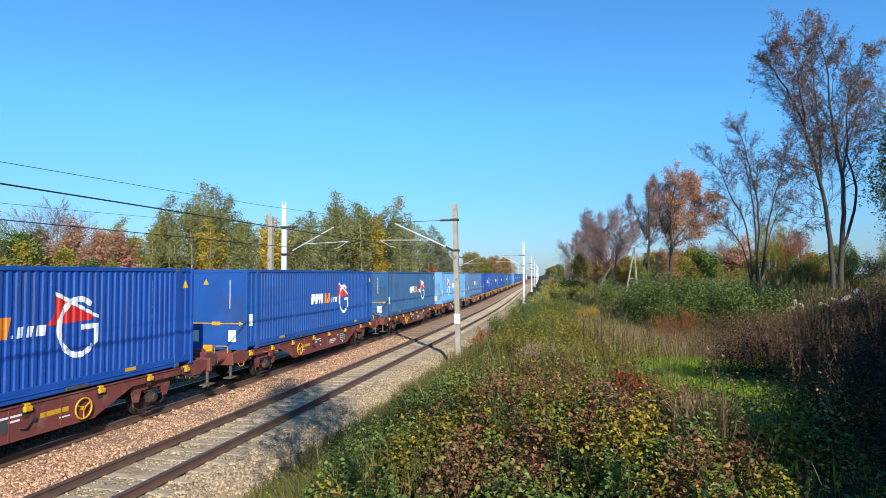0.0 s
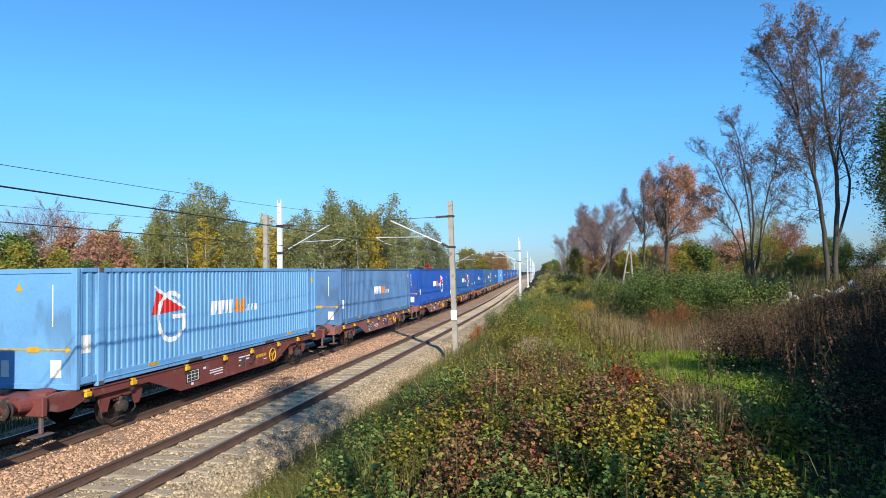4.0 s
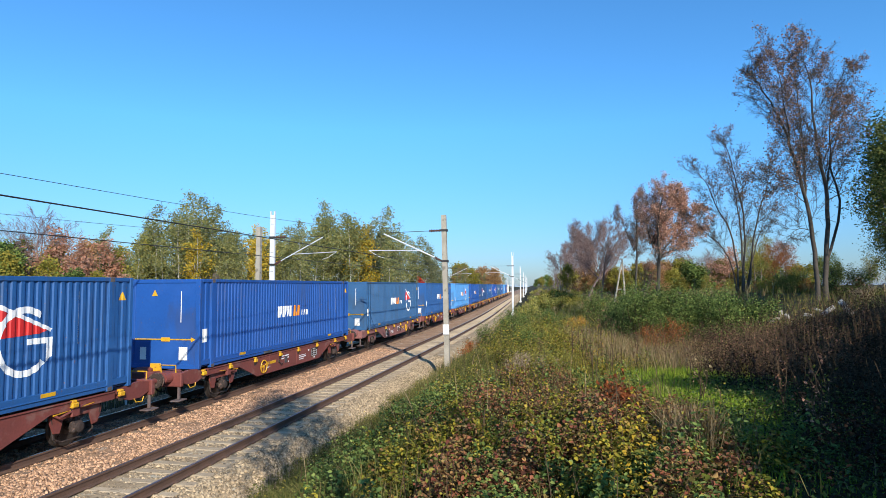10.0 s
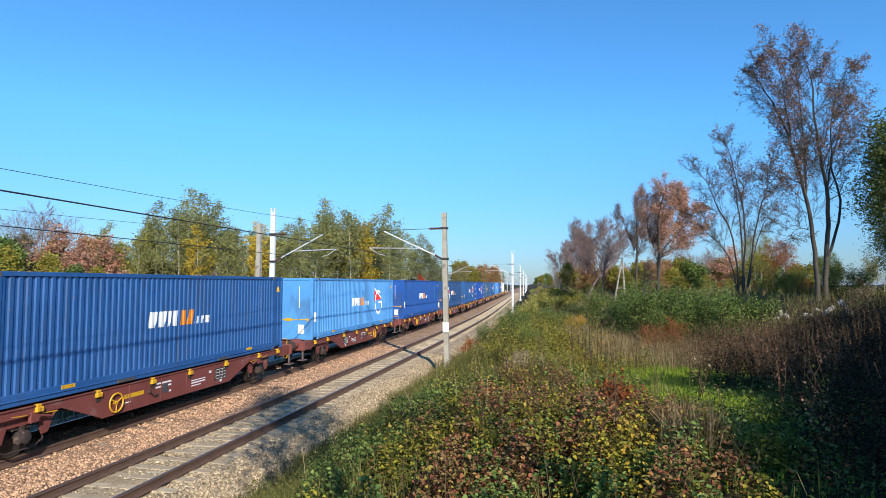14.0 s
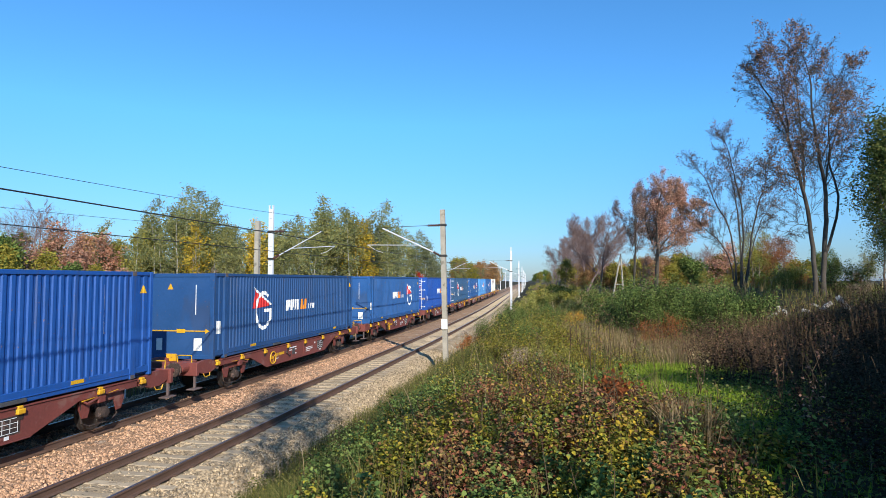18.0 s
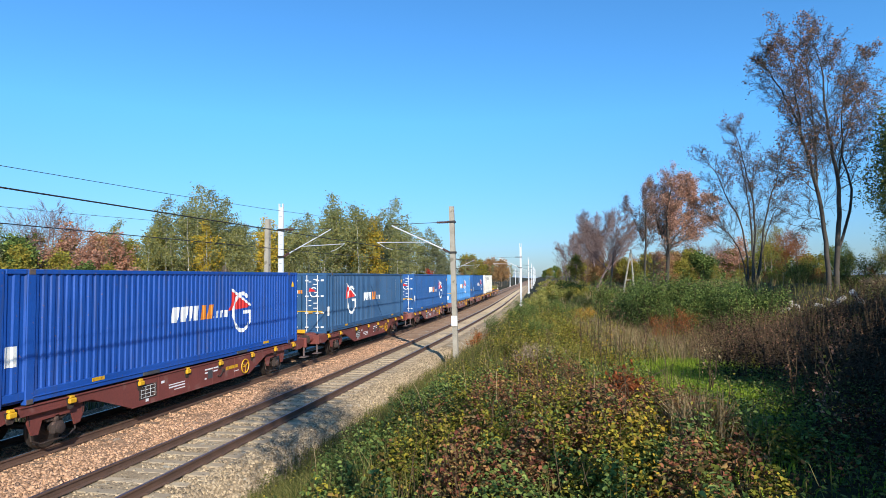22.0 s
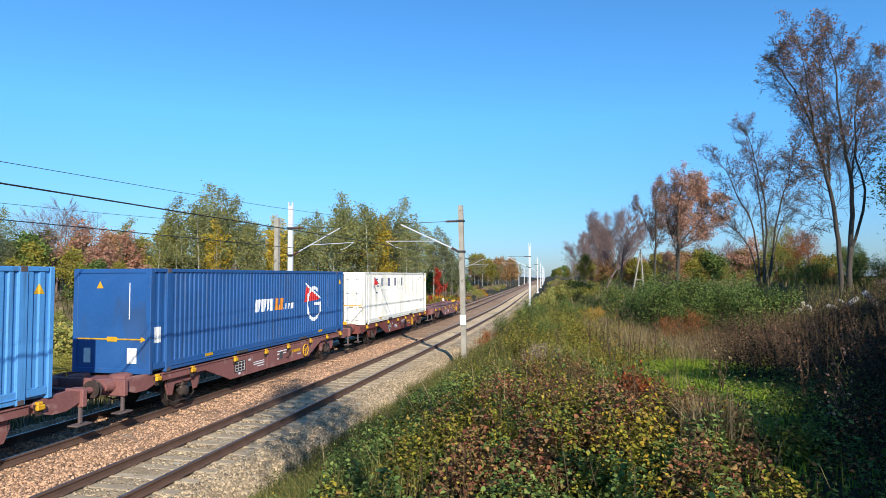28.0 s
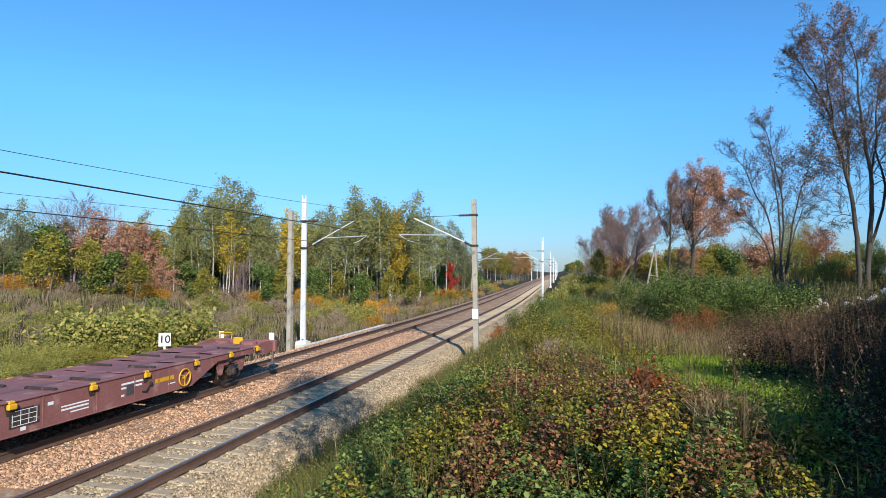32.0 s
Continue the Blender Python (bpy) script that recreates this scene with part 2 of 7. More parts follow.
def ground_z(x, y):
    x, y = np.asarray(x, float), np.asarray(y, float)
    s = x - bend(y)
    right = -0.62 + 2.62 * smooth_step(-6.6, -0.8, s) + 1.25 * smooth_step(3.5, 9.5, s) * smooth_step(4, 12, y) * (1 - smooth_step(34, 60, y))
    left = -0.75 + 3.0 * smooth_step(-22, -72, s)
    z = np.where(s > -10, right, left)
    amp = smooth_step(0.5, 4, np.abs(s + 10.6) - 5.0)
    return z + lumps(x, y) * amp * 0.6
M = {
    "soil": mat("soil", (0.05, 0.04, 0.024), (0.036, 0.036, 0.014), 0.95, scale=0.35, fine=9, bump=0.6, c3=(0.09, 0.07, 0.04), spec=0.12),
    "ballast_rust": mat("ballast_rust", (0.42, 0.265, 0.165), (0.23, 0.145, 0.09), 0.95, scale=1.2, fine=22, bump=1.0, c3=(0.42, 0.33, 0.25), spec=0.12),
    "ballast_pale": mat("ballast_pale", (0.42, 0.32, 0.2), (0.25, 0.185, 0.115), 0.95, scale=1.2, fine=22, bump=1.0, c3=(0.45, 0.39, 0.29), spec=0.12),
    "stones_rust": mat("rust_stones", (0.52, 0.31, 0.185), (0.34, 0.21, 0.135), 0.95, scale=1.5, fine=30, bump=0.3, island=0.55, spec=0.12),
    "stones_pale": mat("pale_stones", (0.46, 0.355, 0.225), (0.28, 0.21, 0.135), 0.95, scale=1.5, fine=30, bump=0.3, island=0.5, spec=0.12),
    "sleeper": mat("concrete_sleeper", (0.48, 0.38, 0.255), (0.34, 0.265, 0.18), 0.9, scale=4, fine=50, bump=0.3, spread=0.12, spec=0.12),
    "sleeper_wood": mat("wooden_sleeper", (0.26, 0.18, 0.125), (0.16, 0.11, 0.08), 0.9, scale=4, fine=60, bump=0.4, spread=0.2, spec=0.12),
    "rail": mat("rusty_rail", (0.15, 0.085, 0.06), (0.09, 0.055, 0.04), 0.75, 0.2, scale=3, fine=60, bump=0.2),
    "railhead": mat("polished_rail", (0.42, 0.36, 0.33), (0.25, 0.2, 0.18), 0.35, 0.9, scale=2, fine=30, bump=0.05),
    "concrete": mat("old_concrete", (0.4, 0.365, 0.3), (0.26, 0.235, 0.19), 0.9, scale=2, fine=40, bump=0.35, c3=(0.2, 0.18, 0.14), spec=0.12),
    "galv": mat("galvanised_steel", (0.72, 0.73, 0.75), (0.6, 0.62, 0.64), 0.45, 0.15, scale=3, fine=40, bump=0.05),
    "foot": mat("footing_concrete", (0.62, 0.6, 0.55), (0.45, 0.43, 0.39), 0.9, scale=4, fine=40, bump=0.3, spec=0.12),
    "wire": mat("copper_wire", (0.05, 0.045, 0.04), (0.03, 0.03, 0.03), 0.6, 0.3, scale=3, fine=40, bump=0),
    "insul": mat("insulator", (0.12, 0.06, 0.04), (0.08, 0.04, 0.03), 0.25, 0, bump=0),
    "white": mat("white_enamel", (0.8, 0.8, 0.78), (0.68, 0.68, 0.66), 0.4, scale=6, fine=50, bump=0.02, c3=(0.6, 0.57, 0.5)),
    "scuff": mat("scuffed_steel", (0.12, 0.115, 0.11), (0.22, 0.2, 0.19), 0.8, scale=9, fine=60, bump=0.1),
    "lift": mat("lifting_plate", (0.06, 0.065, 0.075), (0.1, 0.1, 0.105), 0.6, 0.3, scale=5, fine=40, bump=0.1),
    "black": mat("black_paint", (0.015, 0.015, 0.016), (0.025, 0.024, 0.023), 0.6, bump=0),
    "wag_a": mat("faded_wagon_paint", (0.25, 0.105, 0.095), (0.185, 0.07, 0.062), 0.7, scale=1.3, fine=18, bump=0.08, c3=(0.30, 0.16, 0.14)),
    "wag_b": mat("dark_wagon_paint", (0.2, 0.052, 0.042), (0.135, 0.038, 0.032), 0.6, scale=1.3, fine=18, bump=0.08, c3=(0.2, 0.09, 0.075)),
    "bogie": mat("grimy_bogie", (0.055, 0.034, 0.028), (0.025, 0.02, 0.018), 0.85, 0.1, scale=4, fine=30, bump=0.3, c3=(0.13, 0.08, 0.065)),
    "wheel": mat("wheel_steel", (0.075, 0.065, 0.06), (0.045, 0.038, 0.035), 0.55, 0.6, scale=4, fine=40, bump=0.1),
    "tread_plate": mat("worn_footstep", (0.17, 0.13, 0.125), (0.1, 0.07, 0.065), 0.8, 0.2, bump=0.2),
    "tread": mat("bright_tread", (0.5, 0.5, 0.5), (0.35, 0.34, 0.33), 0.3, 0.95, bump=0),
    "yellow": mat("yellow_paint", (0.72, 0.40, 0.015), (0.5, 0.26, 0.015), 0.5, scale=6, fine=50, bump=0.05, c3=(0.35, 0.17, 0.03)),
    "orange": mat("orange_paint", (0.75, 0.24, 0.02), (0.65, 0.2, 0.02), 0.5, bump=0.02),
    "red": mat("red_paint", (0.6, 0.022, 0.02), (0.5, 0.02, 0.02), 0.5, bump=0.02),
    "decal": mat("white_lettering", (0.78, 0.79, 0.8), (0.66, 0.68, 0.7), 0.5, scale=2, fine=20, bump=0.02),
    "navy": mat("navy_lettering", (0.025, 0.035, 0.1), (0.04, 0.05, 0.12), 0.5, bump=0.02),
    "greyline": mat("faint_lettering", (0.5, 0.5, 0.52), (0.6, 0.6, 0.6), 0.6, bump=0.02),
    "casting": mat("corner_casting", (0.16, 0.11, 0.075), (0.07, 0.07, 0.09), 0.7, 0.2, scale=6, fine=40, bump=0.2),
    "bark": mat("grey_bark", (0.2, 0.165, 0.13), (0.09, 0.075, 0.06), 0.95, scale=2, fine=25, bump=0.6, spec=0.12),
    "bark_dark": mat("dark_bark", (0.1, 0.085, 0.07), (0.055, 0.047, 0.04), 0.95, scale=2, fine=25, bump=0.6, spec=0.12),
    "bark_birch": mat("birch_bark", (0.58, 0.55, 0.49), (0.3, 0.27, 0.23), 0.85, scale=1.3, fine=12, bump=0.3, c3=(0.06, 0.05, 0.045), spec=0.12),
    "twig": mat("bare_twigs", (0.27, 0.19, 0.175), (0.17, 0.12, 0.112), 0.9, bump=0.2, spec=0.12),
    "stem": mat("dry_stalk", (0.1, 0.066, 0.038), (0.055, 0.038, 0.024), 0.9, bump=0.1, spec=0.12),
    "straw": mat("straw_stalk", (0.42, 0.32, 0.18), (0.3, 0.22, 0.12), 0.8, bump=0.05, spec=0.12),
    "stone": mat("rubble_stone", (0.46, 0.43, 0.38), (0.3, 0.28, 0.25), 0.9, scale=3, fine=30, bump=0.4, spec=0.12),
}
BLUES = {
    "bright": ((0.011, 0.077, 0.356), (0.009, 0.062, 0.293)), "mid": ((0.021, 0.099, 0.288), (0.017, 0.080, 0.239)),
    "royal": ((0.014, 0.084, 0.326), (0.012, 0.070, 0.272)), "dusk": ((0.034, 0.111, 0.245), (0.028, 0.092, 0.207)),
    "slate": ((0.033, 0.097, 0.207), (0.027, 0.081, 0.170)), "deep": ((0.018, 0.070, 0.202), (0.015, 0.059, 0.164)), "grey": ((0.090, 0.195, 0.365), (0.075, 0.165, 0.310)),
    "light": ((0.150, 0.360, 0.620), (0.125, 0.310, 0.550)), "sky": ((0.085, 0.290, 0.620), (0.070, 0.250, 0.540)),
    "white": ((0.760, 0.740, 0.660), (0.660, 0.640, 0.560)),
}
def weathered(m, dull, grime):
    """Adds chalky dull patches and long thin rain streaks to a paint."""
    nt = m.node_tree
    N, L = nt.nodes, nt.links
    b = N["Principled BSDF"]
    out = b.inputs["Base Color"].links[0].from_socket
    tc = N.new("ShaderNodeTexCoord")
    for scale, size, lo, hi, c, amount in (((1, 0.5, 0.8), 0.9, 0.5, 0.72, dull, 0.25), ((1, 16.0, 0.22), 1.1, 0.6, 0.74, grime, 0.5), ((1, 1, 1), 11.0, 0.67, 0.72, (0.2, 0.1, 0.05), 0.55)):
        mp, nz, mr, mx = N.new("ShaderNodeMapping"), N.new("ShaderNodeTexNoise"), N.new("ShaderNodeMapRange"), N.new("ShaderNodeMix")
        mp.inputs["Scale"].default_value = scale
        nz.inputs["Scale"].default_value, nz.inputs["Detail"].default_value = size, 6
        mr.inputs[1].default_value, mr.inputs[2].default_value, mr.inputs[4].default_value = lo, hi, amount
        mx.data_type = "RGBA"
        mx.inputs[7].default_value = (*c, 1)
        L.new(tc.outputs["Object"], mp.inputs["Vector"])
        L.new(mp.outputs[0], nz.inputs["Vector"])
        L.new(nz.outputs["Fac"], mr.inputs[0])
        L.new(mr.outputs[0], mx.inputs[0])
        L.new(out, mx.inputs[6])
        out = mx.outputs[2]
    L.new(out, b.inputs["Base Color"])
    return m


for key, (a, b) in BLUES.items():
    M["box_" + key] = weathered(mat("container_" + key, a, b, 0.5, 0.0, scale=0.7, fine=14, bump=0.05, c3=[v * 0.62 + 0.016 for v in a], spec=0.35, streak=True),
                                [min(0.85, v * 1.25 + 0.03) for v in a], [v * 0.5 + 0.02 for v in a])
LEAF = {
    "birch": leaf_mat("birch_leaves", [(0.14, 0.165, 0.068), (0.195, 0.215, 0.085), (0.255, 0.255, 0.1), (0.38, 0.32, 0.09)]),
    "green": leaf_mat("green_leaves", [(0.025, 0.042, 0.013), (0.085, 0.135, 0.036), (0.15, 0.21, 0.055), (0.27, 0.31, 0.085)]),
    # dark leaf green, lowered further so the colour itself carries shade
    "dark": leaf_mat("shade_dark_leaves", [(0.016, 0.034, 0.01), (0.028, 0.052, 0.014), (0.044, 0.072, 0.02)]),
    "alder": leaf_mat("alder_leaves", [(0.1, 0.12, 0.068), (0.145, 0.162, 0.09), (0.19, 0.2, 0.105), (0.25, 0.235, 0.115)]),
    "yellow": leaf_mat("yellow_leaves", [(0.450, 0.285, 0.030), (0.600, 0.390, 0.045), (0.375, 0.300, 0.045), (0.195, 0.210, 0.045)]),
    "olive": leaf_mat("olive_leaves", [(0.135, 0.150, 0.030), (0.240, 0.225, 0.045), (0.360, 0.270, 0.045), (0.105, 0.128, 0.030)]),
    "orange": leaf_mat("orange_leaves", [(0.5, 0.24, 0.15), (0.56, 0.31, 0.21), (0.42, 0.21, 0.14), (0.5, 0.32, 0.22)]),
    "rust": leaf_mat("rust_leaves", [(0.3, 0.09, 0.035), (0.42, 0.15, 0.05), (0.2, 0.06, 0.025), (0.34, 0.2, 0.06)]),
    "red": leaf_mat("red_leaves", [(0.48, 0.2, 0.12), (0.52, 0.28, 0.18), (0.38, 0.2, 0.15), (0.42, 0.28, 0.18)]),
    "brown": leaf_mat("brown_leaves", [(0.180, 0.098, 0.060), (0.285, 0.150, 0.090), (0.135, 0.075, 0.060)]),
    "grass": leaf_mat("grass_blades", [(0.05, 0.066, 0.018), (0.092, 0.104, 0.028), (0.15, 0.148, 0.042), (0.25, 0.195, 0.08)]),
    "lush": leaf_mat("lush_grass", [(0.15, 0.23, 0.024), (0.22, 0.31, 0.032), (0.32, 0.37, 0.05)]),
    "dry": leaf_mat("dry_grass", [(0.33, 0.24, 0.125), (0.43, 0.325, 0.18), (0.25, 0.165, 0.08), (0.18, 0.155, 0.06)]),
    "bramble": leaf_mat("bramble_leaves", [(0.045, 0.024, 0.016), (0.17, 0.055, 0.035), (0.3, 0.115, 0.06), (0.12, 0.115, 0.035), (0.36, 0.22, 0.08), (0.22, 0.08, 0.05), (0.2, 0.16, 0.07), (0.08, 0.05, 0.028)]),
    # withered brown taken down to near black, with the bank's shade in the colour
    "wither_shade": leaf_mat("withered_shade_leaves", [(0.024, 0.015, 0.01), (0.038, 0.022, 0.014), (0.018, 0.013, 0.009), (0.022, 0.02, 0.01)]),
    "ashen": leaf_mat("withered_ash_leaves", [(0.24, 0.13, 0.09), (0.36, 0.19, 0.12), (0.18, 0.115, 0.1), (0.3, 0.2, 0.15)]),
    "ember": leaf_mat("withered_dock_leaves", [(0.2, 0.055, 0.02), (0.28, 0.085, 0.03), (0.11, 0.035, 0.015), (0.2, 0.1, 0.035)]),
    "dun": leaf_mat("dun_seedheads", [(0.3, 0.215, 0.15), (0.4, 0.3, 0.215), (0.24, 0.17, 0.11), (0.3, 0.26, 0.12)]),
    "tan": leaf_mat("tan_leaves", [(0.36, 0.19, 0.08), (0.44, 0.26, 0.12), (0.26, 0.14, 0.07), (0.34, 0.25, 0.1)]),
    "fire": leaf_mat("scarlet_leaves", [(0.5, 0.03, 0.03), (0.6, 0.06, 0.035), (0.36, 0.025, 0.025), (0.5, 0.12, 0.04)]),
    "goldleaf": leaf_mat("golden_leaves", [(0.6, 0.3, 0.03), (0.55, 0.22, 0.03), (0.5, 0.36, 0.05), (0.42, 0.15, 0.03)]),
    "mixed": leaf_mat("turning_leaves", [(0.1, 0.12, 0.03), (0.23, 0.25, 0.06), (0.35, 0.33, 0.09), (0.45, 0.36, 0.1), (0.18, 0.2, 0.05)]),
    "hedge": leaf_mat("hedge_leaves", [(0.045, 0.075, 0.022), (0.085, 0.125, 0.035), (0.14, 0.165, 0.05), (0.2, 0.19, 0.05)]),
    "weed": leaf_mat("weed_leaves", [(0.03, 0.036, 0.01), (0.12, 0.14, 0.022), (0.27, 0.26, 0.035), (0.46, 0.37, 0.045), (0.09, 0.055, 0.025), (0.16, 0.18, 0.028), (0.36, 0.31, 0.045), (0.05, 0.06, 0.015), (0.22, 0.12, 0.05), (0.52, 0.38, 0.07)]),
}
# ---- ground, ballast and tracks ----
def axis(segs):
    out = []
    for a, b, step in segs:
        out += list(np.arange(a, b, step))
    return np.array(out + [segs[-1][1]])


def grid_mesh(name, X, Y, Z, material, smooth=True):
    n, m = X.shape
    idx = np.arange(n * m).reshape(n, m)
    q = np.stack([idx[:-1, :-1], idx[:-1, 1:], idx[1:, 1:], idx[1:, :-1]], -1).reshape(-1, 4)
    return array_mesh(name, np.stack([X, Y, Z], -1).reshape(-1, 3), q, material, smooth)


gx = axis([(-2500, -300, 200), (-300, -100, 20), (-100, -30, 3), (-30, 20, 0.5), (20, 60, 3), (60, 300, 20), (300, 2500, 200)])
gy = axis([(-1500, -200, 100), (-200, -30, 10), (-30, 45, 0.5), (45, 120, 2), (120, 320, 10), (320, 3200, 120)])
GX, GY = np.meshgrid(gx, gy)
ground = tagged(new("ground", grid_mesh("ground", GX, GY, ground_z(GX, GY) - 0.02, M["soil"])), "uneven autumn ground with grass and leaf litter", "ground", kind="structure")

TRACK_Y = axis([(-60, 0, 4), (0, 45, 1.5), (45, 130, 3), (130, 700, 30)])


def sweep(mb, outline, cx, ys, close=True):
    """Carries an outline of (x, z) along the line."""
    n = len(outline)
    o = len(mb.v)
    for y in ys:
        b = float(bend(y))
        mb.v.extend((cx + b + x, y, z) for x, z in outline)
    for i in range(len(ys) - 1):
        for k in range(n if close else n - 1):
            k2 = (k + 1) % n
            mb.f.append((o + i * n + k, o + (i + 1) * n + k, o + (i + 1) * n + k2, o + i * n + k2))
    return mb


RAIL = [(-0.075, -0.172), (0.075, -0.172), (0.07, -0.158), (0.01, -0.14), (0.009, -0.05), (0.036, -0.036), (0.036, -0.006), (0.03, -0.001), (-0.03, -0.001), (-0.036, -0.006), (-0.036, -0.036), (-0.009, -0.05), (-0.01, -0.14), (-0.07, -0.158)]


def ballast_bed():
    """One bed under both tracks: pale stone under the near track, rust-stained stone under and beside the far one."""
    bx = axis([(-16.2, -5.2, 0.12)])
    by = axis([(-60, 4, 6), (4, 34, 0.12), (34, 70, 0.5), (70, 130, 4), (130, 700, 30)])
    BX, BY = np.meshgrid(bx, by)
    top = -0.215 - 0.7 * smooth_step(-7.0, -5.6, BX) - 0.62 * smooth_step(-14.4, -16.2, BX)
    near = np.random.default_rng(3)
    rough = near.normal(0, 0.011, BX.shape) + 0.02 * np.sin(BX * 2.1 + BY * 0.7) * np.sin(BY * 1.3)
    Z = top + np.where((BY > 3) & (BY < 70), rough, 0)
    X = BX + bend(BY)
    for nm, lo, hi, m, lab in (("ballast_pale", XN - 0.95, 0, "ballast_pale", "pale grey crushed-stone ballast under the empty track"),
                               ("ballast_rust", -99, XN - 0.95 + 0.13, "ballast_rust", "rust-brown crushed-stone ballast between and under the tracks")):
        cols = np.where((bx >= lo) & (bx <= hi))[0]
        tagged(new("ballast", grid_mesh(nm, X[:, cols], BY[:, cols], Z[:, cols], M[m], False)), lab, "ballast", kind="structure")


ballast_bed()


def track(cx, label):
    t = thing("railway_track", label, "track", kind="structure")
    for sx in (-0.7525, 0.7525):
        r = part("rail", sweep(Mesh(), RAIL, cx + sx, TRACK_Y), M["rail"], t)
        part("rail_head", sweep(Mesh(), [(-0.029, 0.0005), (-0.029, 0.003), (0.029, 0.003), (0.029, 0.0005)], cx + sx, TRACK_Y), M["railhead"], r, "worn bright running surface")
    return t


track_near = track(XN, "empty railway track on pale concrete sleepers")
track_far = track(XF, "railway track on dark sleepers, under the train")
# ---- the train ----
PITCH, V0, ACC, S0 = 16.782, 10.2194, 0.005666, 2.763
BOX_L, BOX_H, BOX_Z, BOX_W = 13.716, 2.896, 1.157, 1.25


def wagon_y(k, t):
    return S0 + PITCH * k - V0 * t - ACC * t * t + BOX_L / 2


def line_pose(y, z=0.0, turn=0):
    slope = float(bend(y + 0.5) - bend(y - 0.5))
    return pose(XF + float(bend(y)), y, z, 0, 0, math.degrees(-math.atan(slope)) + turn)


# corrugated wall: outer faces flush, troughs pressed inwards
TROUGH, WAVE = 0.03, 0.213


def wave_breaks(y0, y1):
    n = max(1, round((y1 - y0 - 0.07) / WAVE))
    w = (y1 - y0) / n
    pts = []
    for i in range(n):
        a = y0 + i * w
        pts += [(a, 0.0), (a + w * 0.42, 0.0), (a + w * 0.53, TROUGH), (a + w * 0.89, TROUGH)]
    return pts + [(y1, 0.0)]


SIDE = wave_breaks(-6.78, -6.2) + wave_breaks(-5.98, 5.98) + wave_breaks(6.2, 6.78)
SIDE_Y, SIDE_D = np.array([p[0] for p in SIDE]), np.array([p[1] for p in SIDE])


def side_x(y):
    return BOX_W - 0.018 - float(np.interp(y, SIDE_Y, SIDE_D))


def wall_mesh(spans, z0, z1, sgn):
    mb = Mesh()
    for a, b in spans:
        pts = wave_breaks(a, b)
        o = len(mb.v)
        for y, d in pts:
            x = BOX_W - 0.018 - d
            mb.v += [(sgn * x, y, z0), (sgn * x, y, z1)]
        for i in range(len(pts) - 1):
            q = (o + 2 * i, o + 2 * i + 2, o + 2 * i + 3, o + 2 * i + 1)
            mb.f.append(q if sgn > 0 else q[::-1])
    return mb


def crossings(poly, y):
    zs = []
    for (y0, z0), (y1, z1) in zip(poly, poly[1:] + poly[:1]):
        if (y0 <= y < y1) or (y1 <= y < y0):
            zs.append(z0 + (z1 - z0) * (y - y0) / (y1 - y0))
    return sorted(zs)


def painted(polys, lift=0.004):
    """A painted mark that follows the corrugated wall."""
    mb = Mesh()
    for poly in polys:
        lo, hi = min(p[0] for p in poly), max(p[0] for p in poly)
        ys = sorted({round(v, 4) for v in list(SIDE_Y[(SIDE_Y > lo) & (SIDE_Y < hi)]) + [p[0] for p in poly] + list(np.linspace(lo, hi, max(3, int((hi - lo) / 0.04))))})
        for a, b in zip(ys[:-1], ys[1:]):
            if b - a < 1e-3:
                continue
            za, zb = crossings(poly, a + 2e-4), crossings(poly, b - 2e-4)
            if len(za) != len(zb):
                continue
            k = 2e-4 / (b - a - 4e-4)
            za, zb = [p - (q - p) * k for p, q in zip(za, zb)], [q + (q - p) * k for p, q in zip(za, zb)]
            for i in range(0, len(za) - 1, 2):
                xa, xb = side_x(a) + lift, side_x(b) + lift
                mb.add([(xa, a, za[i]), (xb, b, zb[i]), (xb, b, zb[i + 1]), (xa, a, za[i + 1])], [(0, 1, 2, 3)])
    return mb


def arc(cy, cz, ro, ri, a0, a1, sy=0.9, n=26):
    ang = [radians(a0 + (a1 - a0) * i / n) for i in range(n + 1)]
    return [(cy + ro * sy * math.cos(a), cz + ro * math.sin(a)) for a in ang] + [(cy + ri * sy * math.cos(a), cz + ri * math.sin(a)) for a in ang[::-1]]


def slanted(y0, y1, z0, z1, lean=0.12):
    """A painted block."""
    d = (z1 - z0) * lean
    return [(y0, z0), (y1, z0), (y1 + d, z1), (y0 + d, z1)]


def ring_mark(cy, cz, s, wide=1.0):
    """Open ring with a crossbar, and a swallow-tailed pennant across it."""
    w = s * wide
    ring = [arc(cy, cz - 0.1 * s, s, 0.81 * s, 52, 318, 0.86 * wide), [(cy + 0.08 * w, cz - 0.2 * s), (cy + 0.86 * w, cz - 0.2 * s), (cy + 0.86 * w, cz - 0.03 * s), (cy + 0.08 * w, cz - 0.03 * s)],
            [(cy + 0.66 * w, cz - 0.75 * s), (cy + 0.86 * w, cz - 0.6 * s), (cy + 0.86 * w, cz - 0.16 * s), (cy + 0.66 * w, cz - 0.16 * s)]]
    flag = [[(cy - 1.2 * w, cz + 0.02 * s), (cy - 0.98 * w, cz + 0.4 * s), (cy - 0.92 * w, cz + 0.98 * s), (cy + 0.72 * w, cz + 0.2 * s), (cy + 0.5 * w, cz + 0.1 * s)]]
    edge = [[(cy - 0.98 * w, cz + 1.1 * s), (cy - 0.9 * w, cz + 0.92 * s), (cy + 0.82 * w, cz + 0.12 * s), (cy + 0.85 * w, cz + 0.22 * s)]]
    return ring, flag, edge


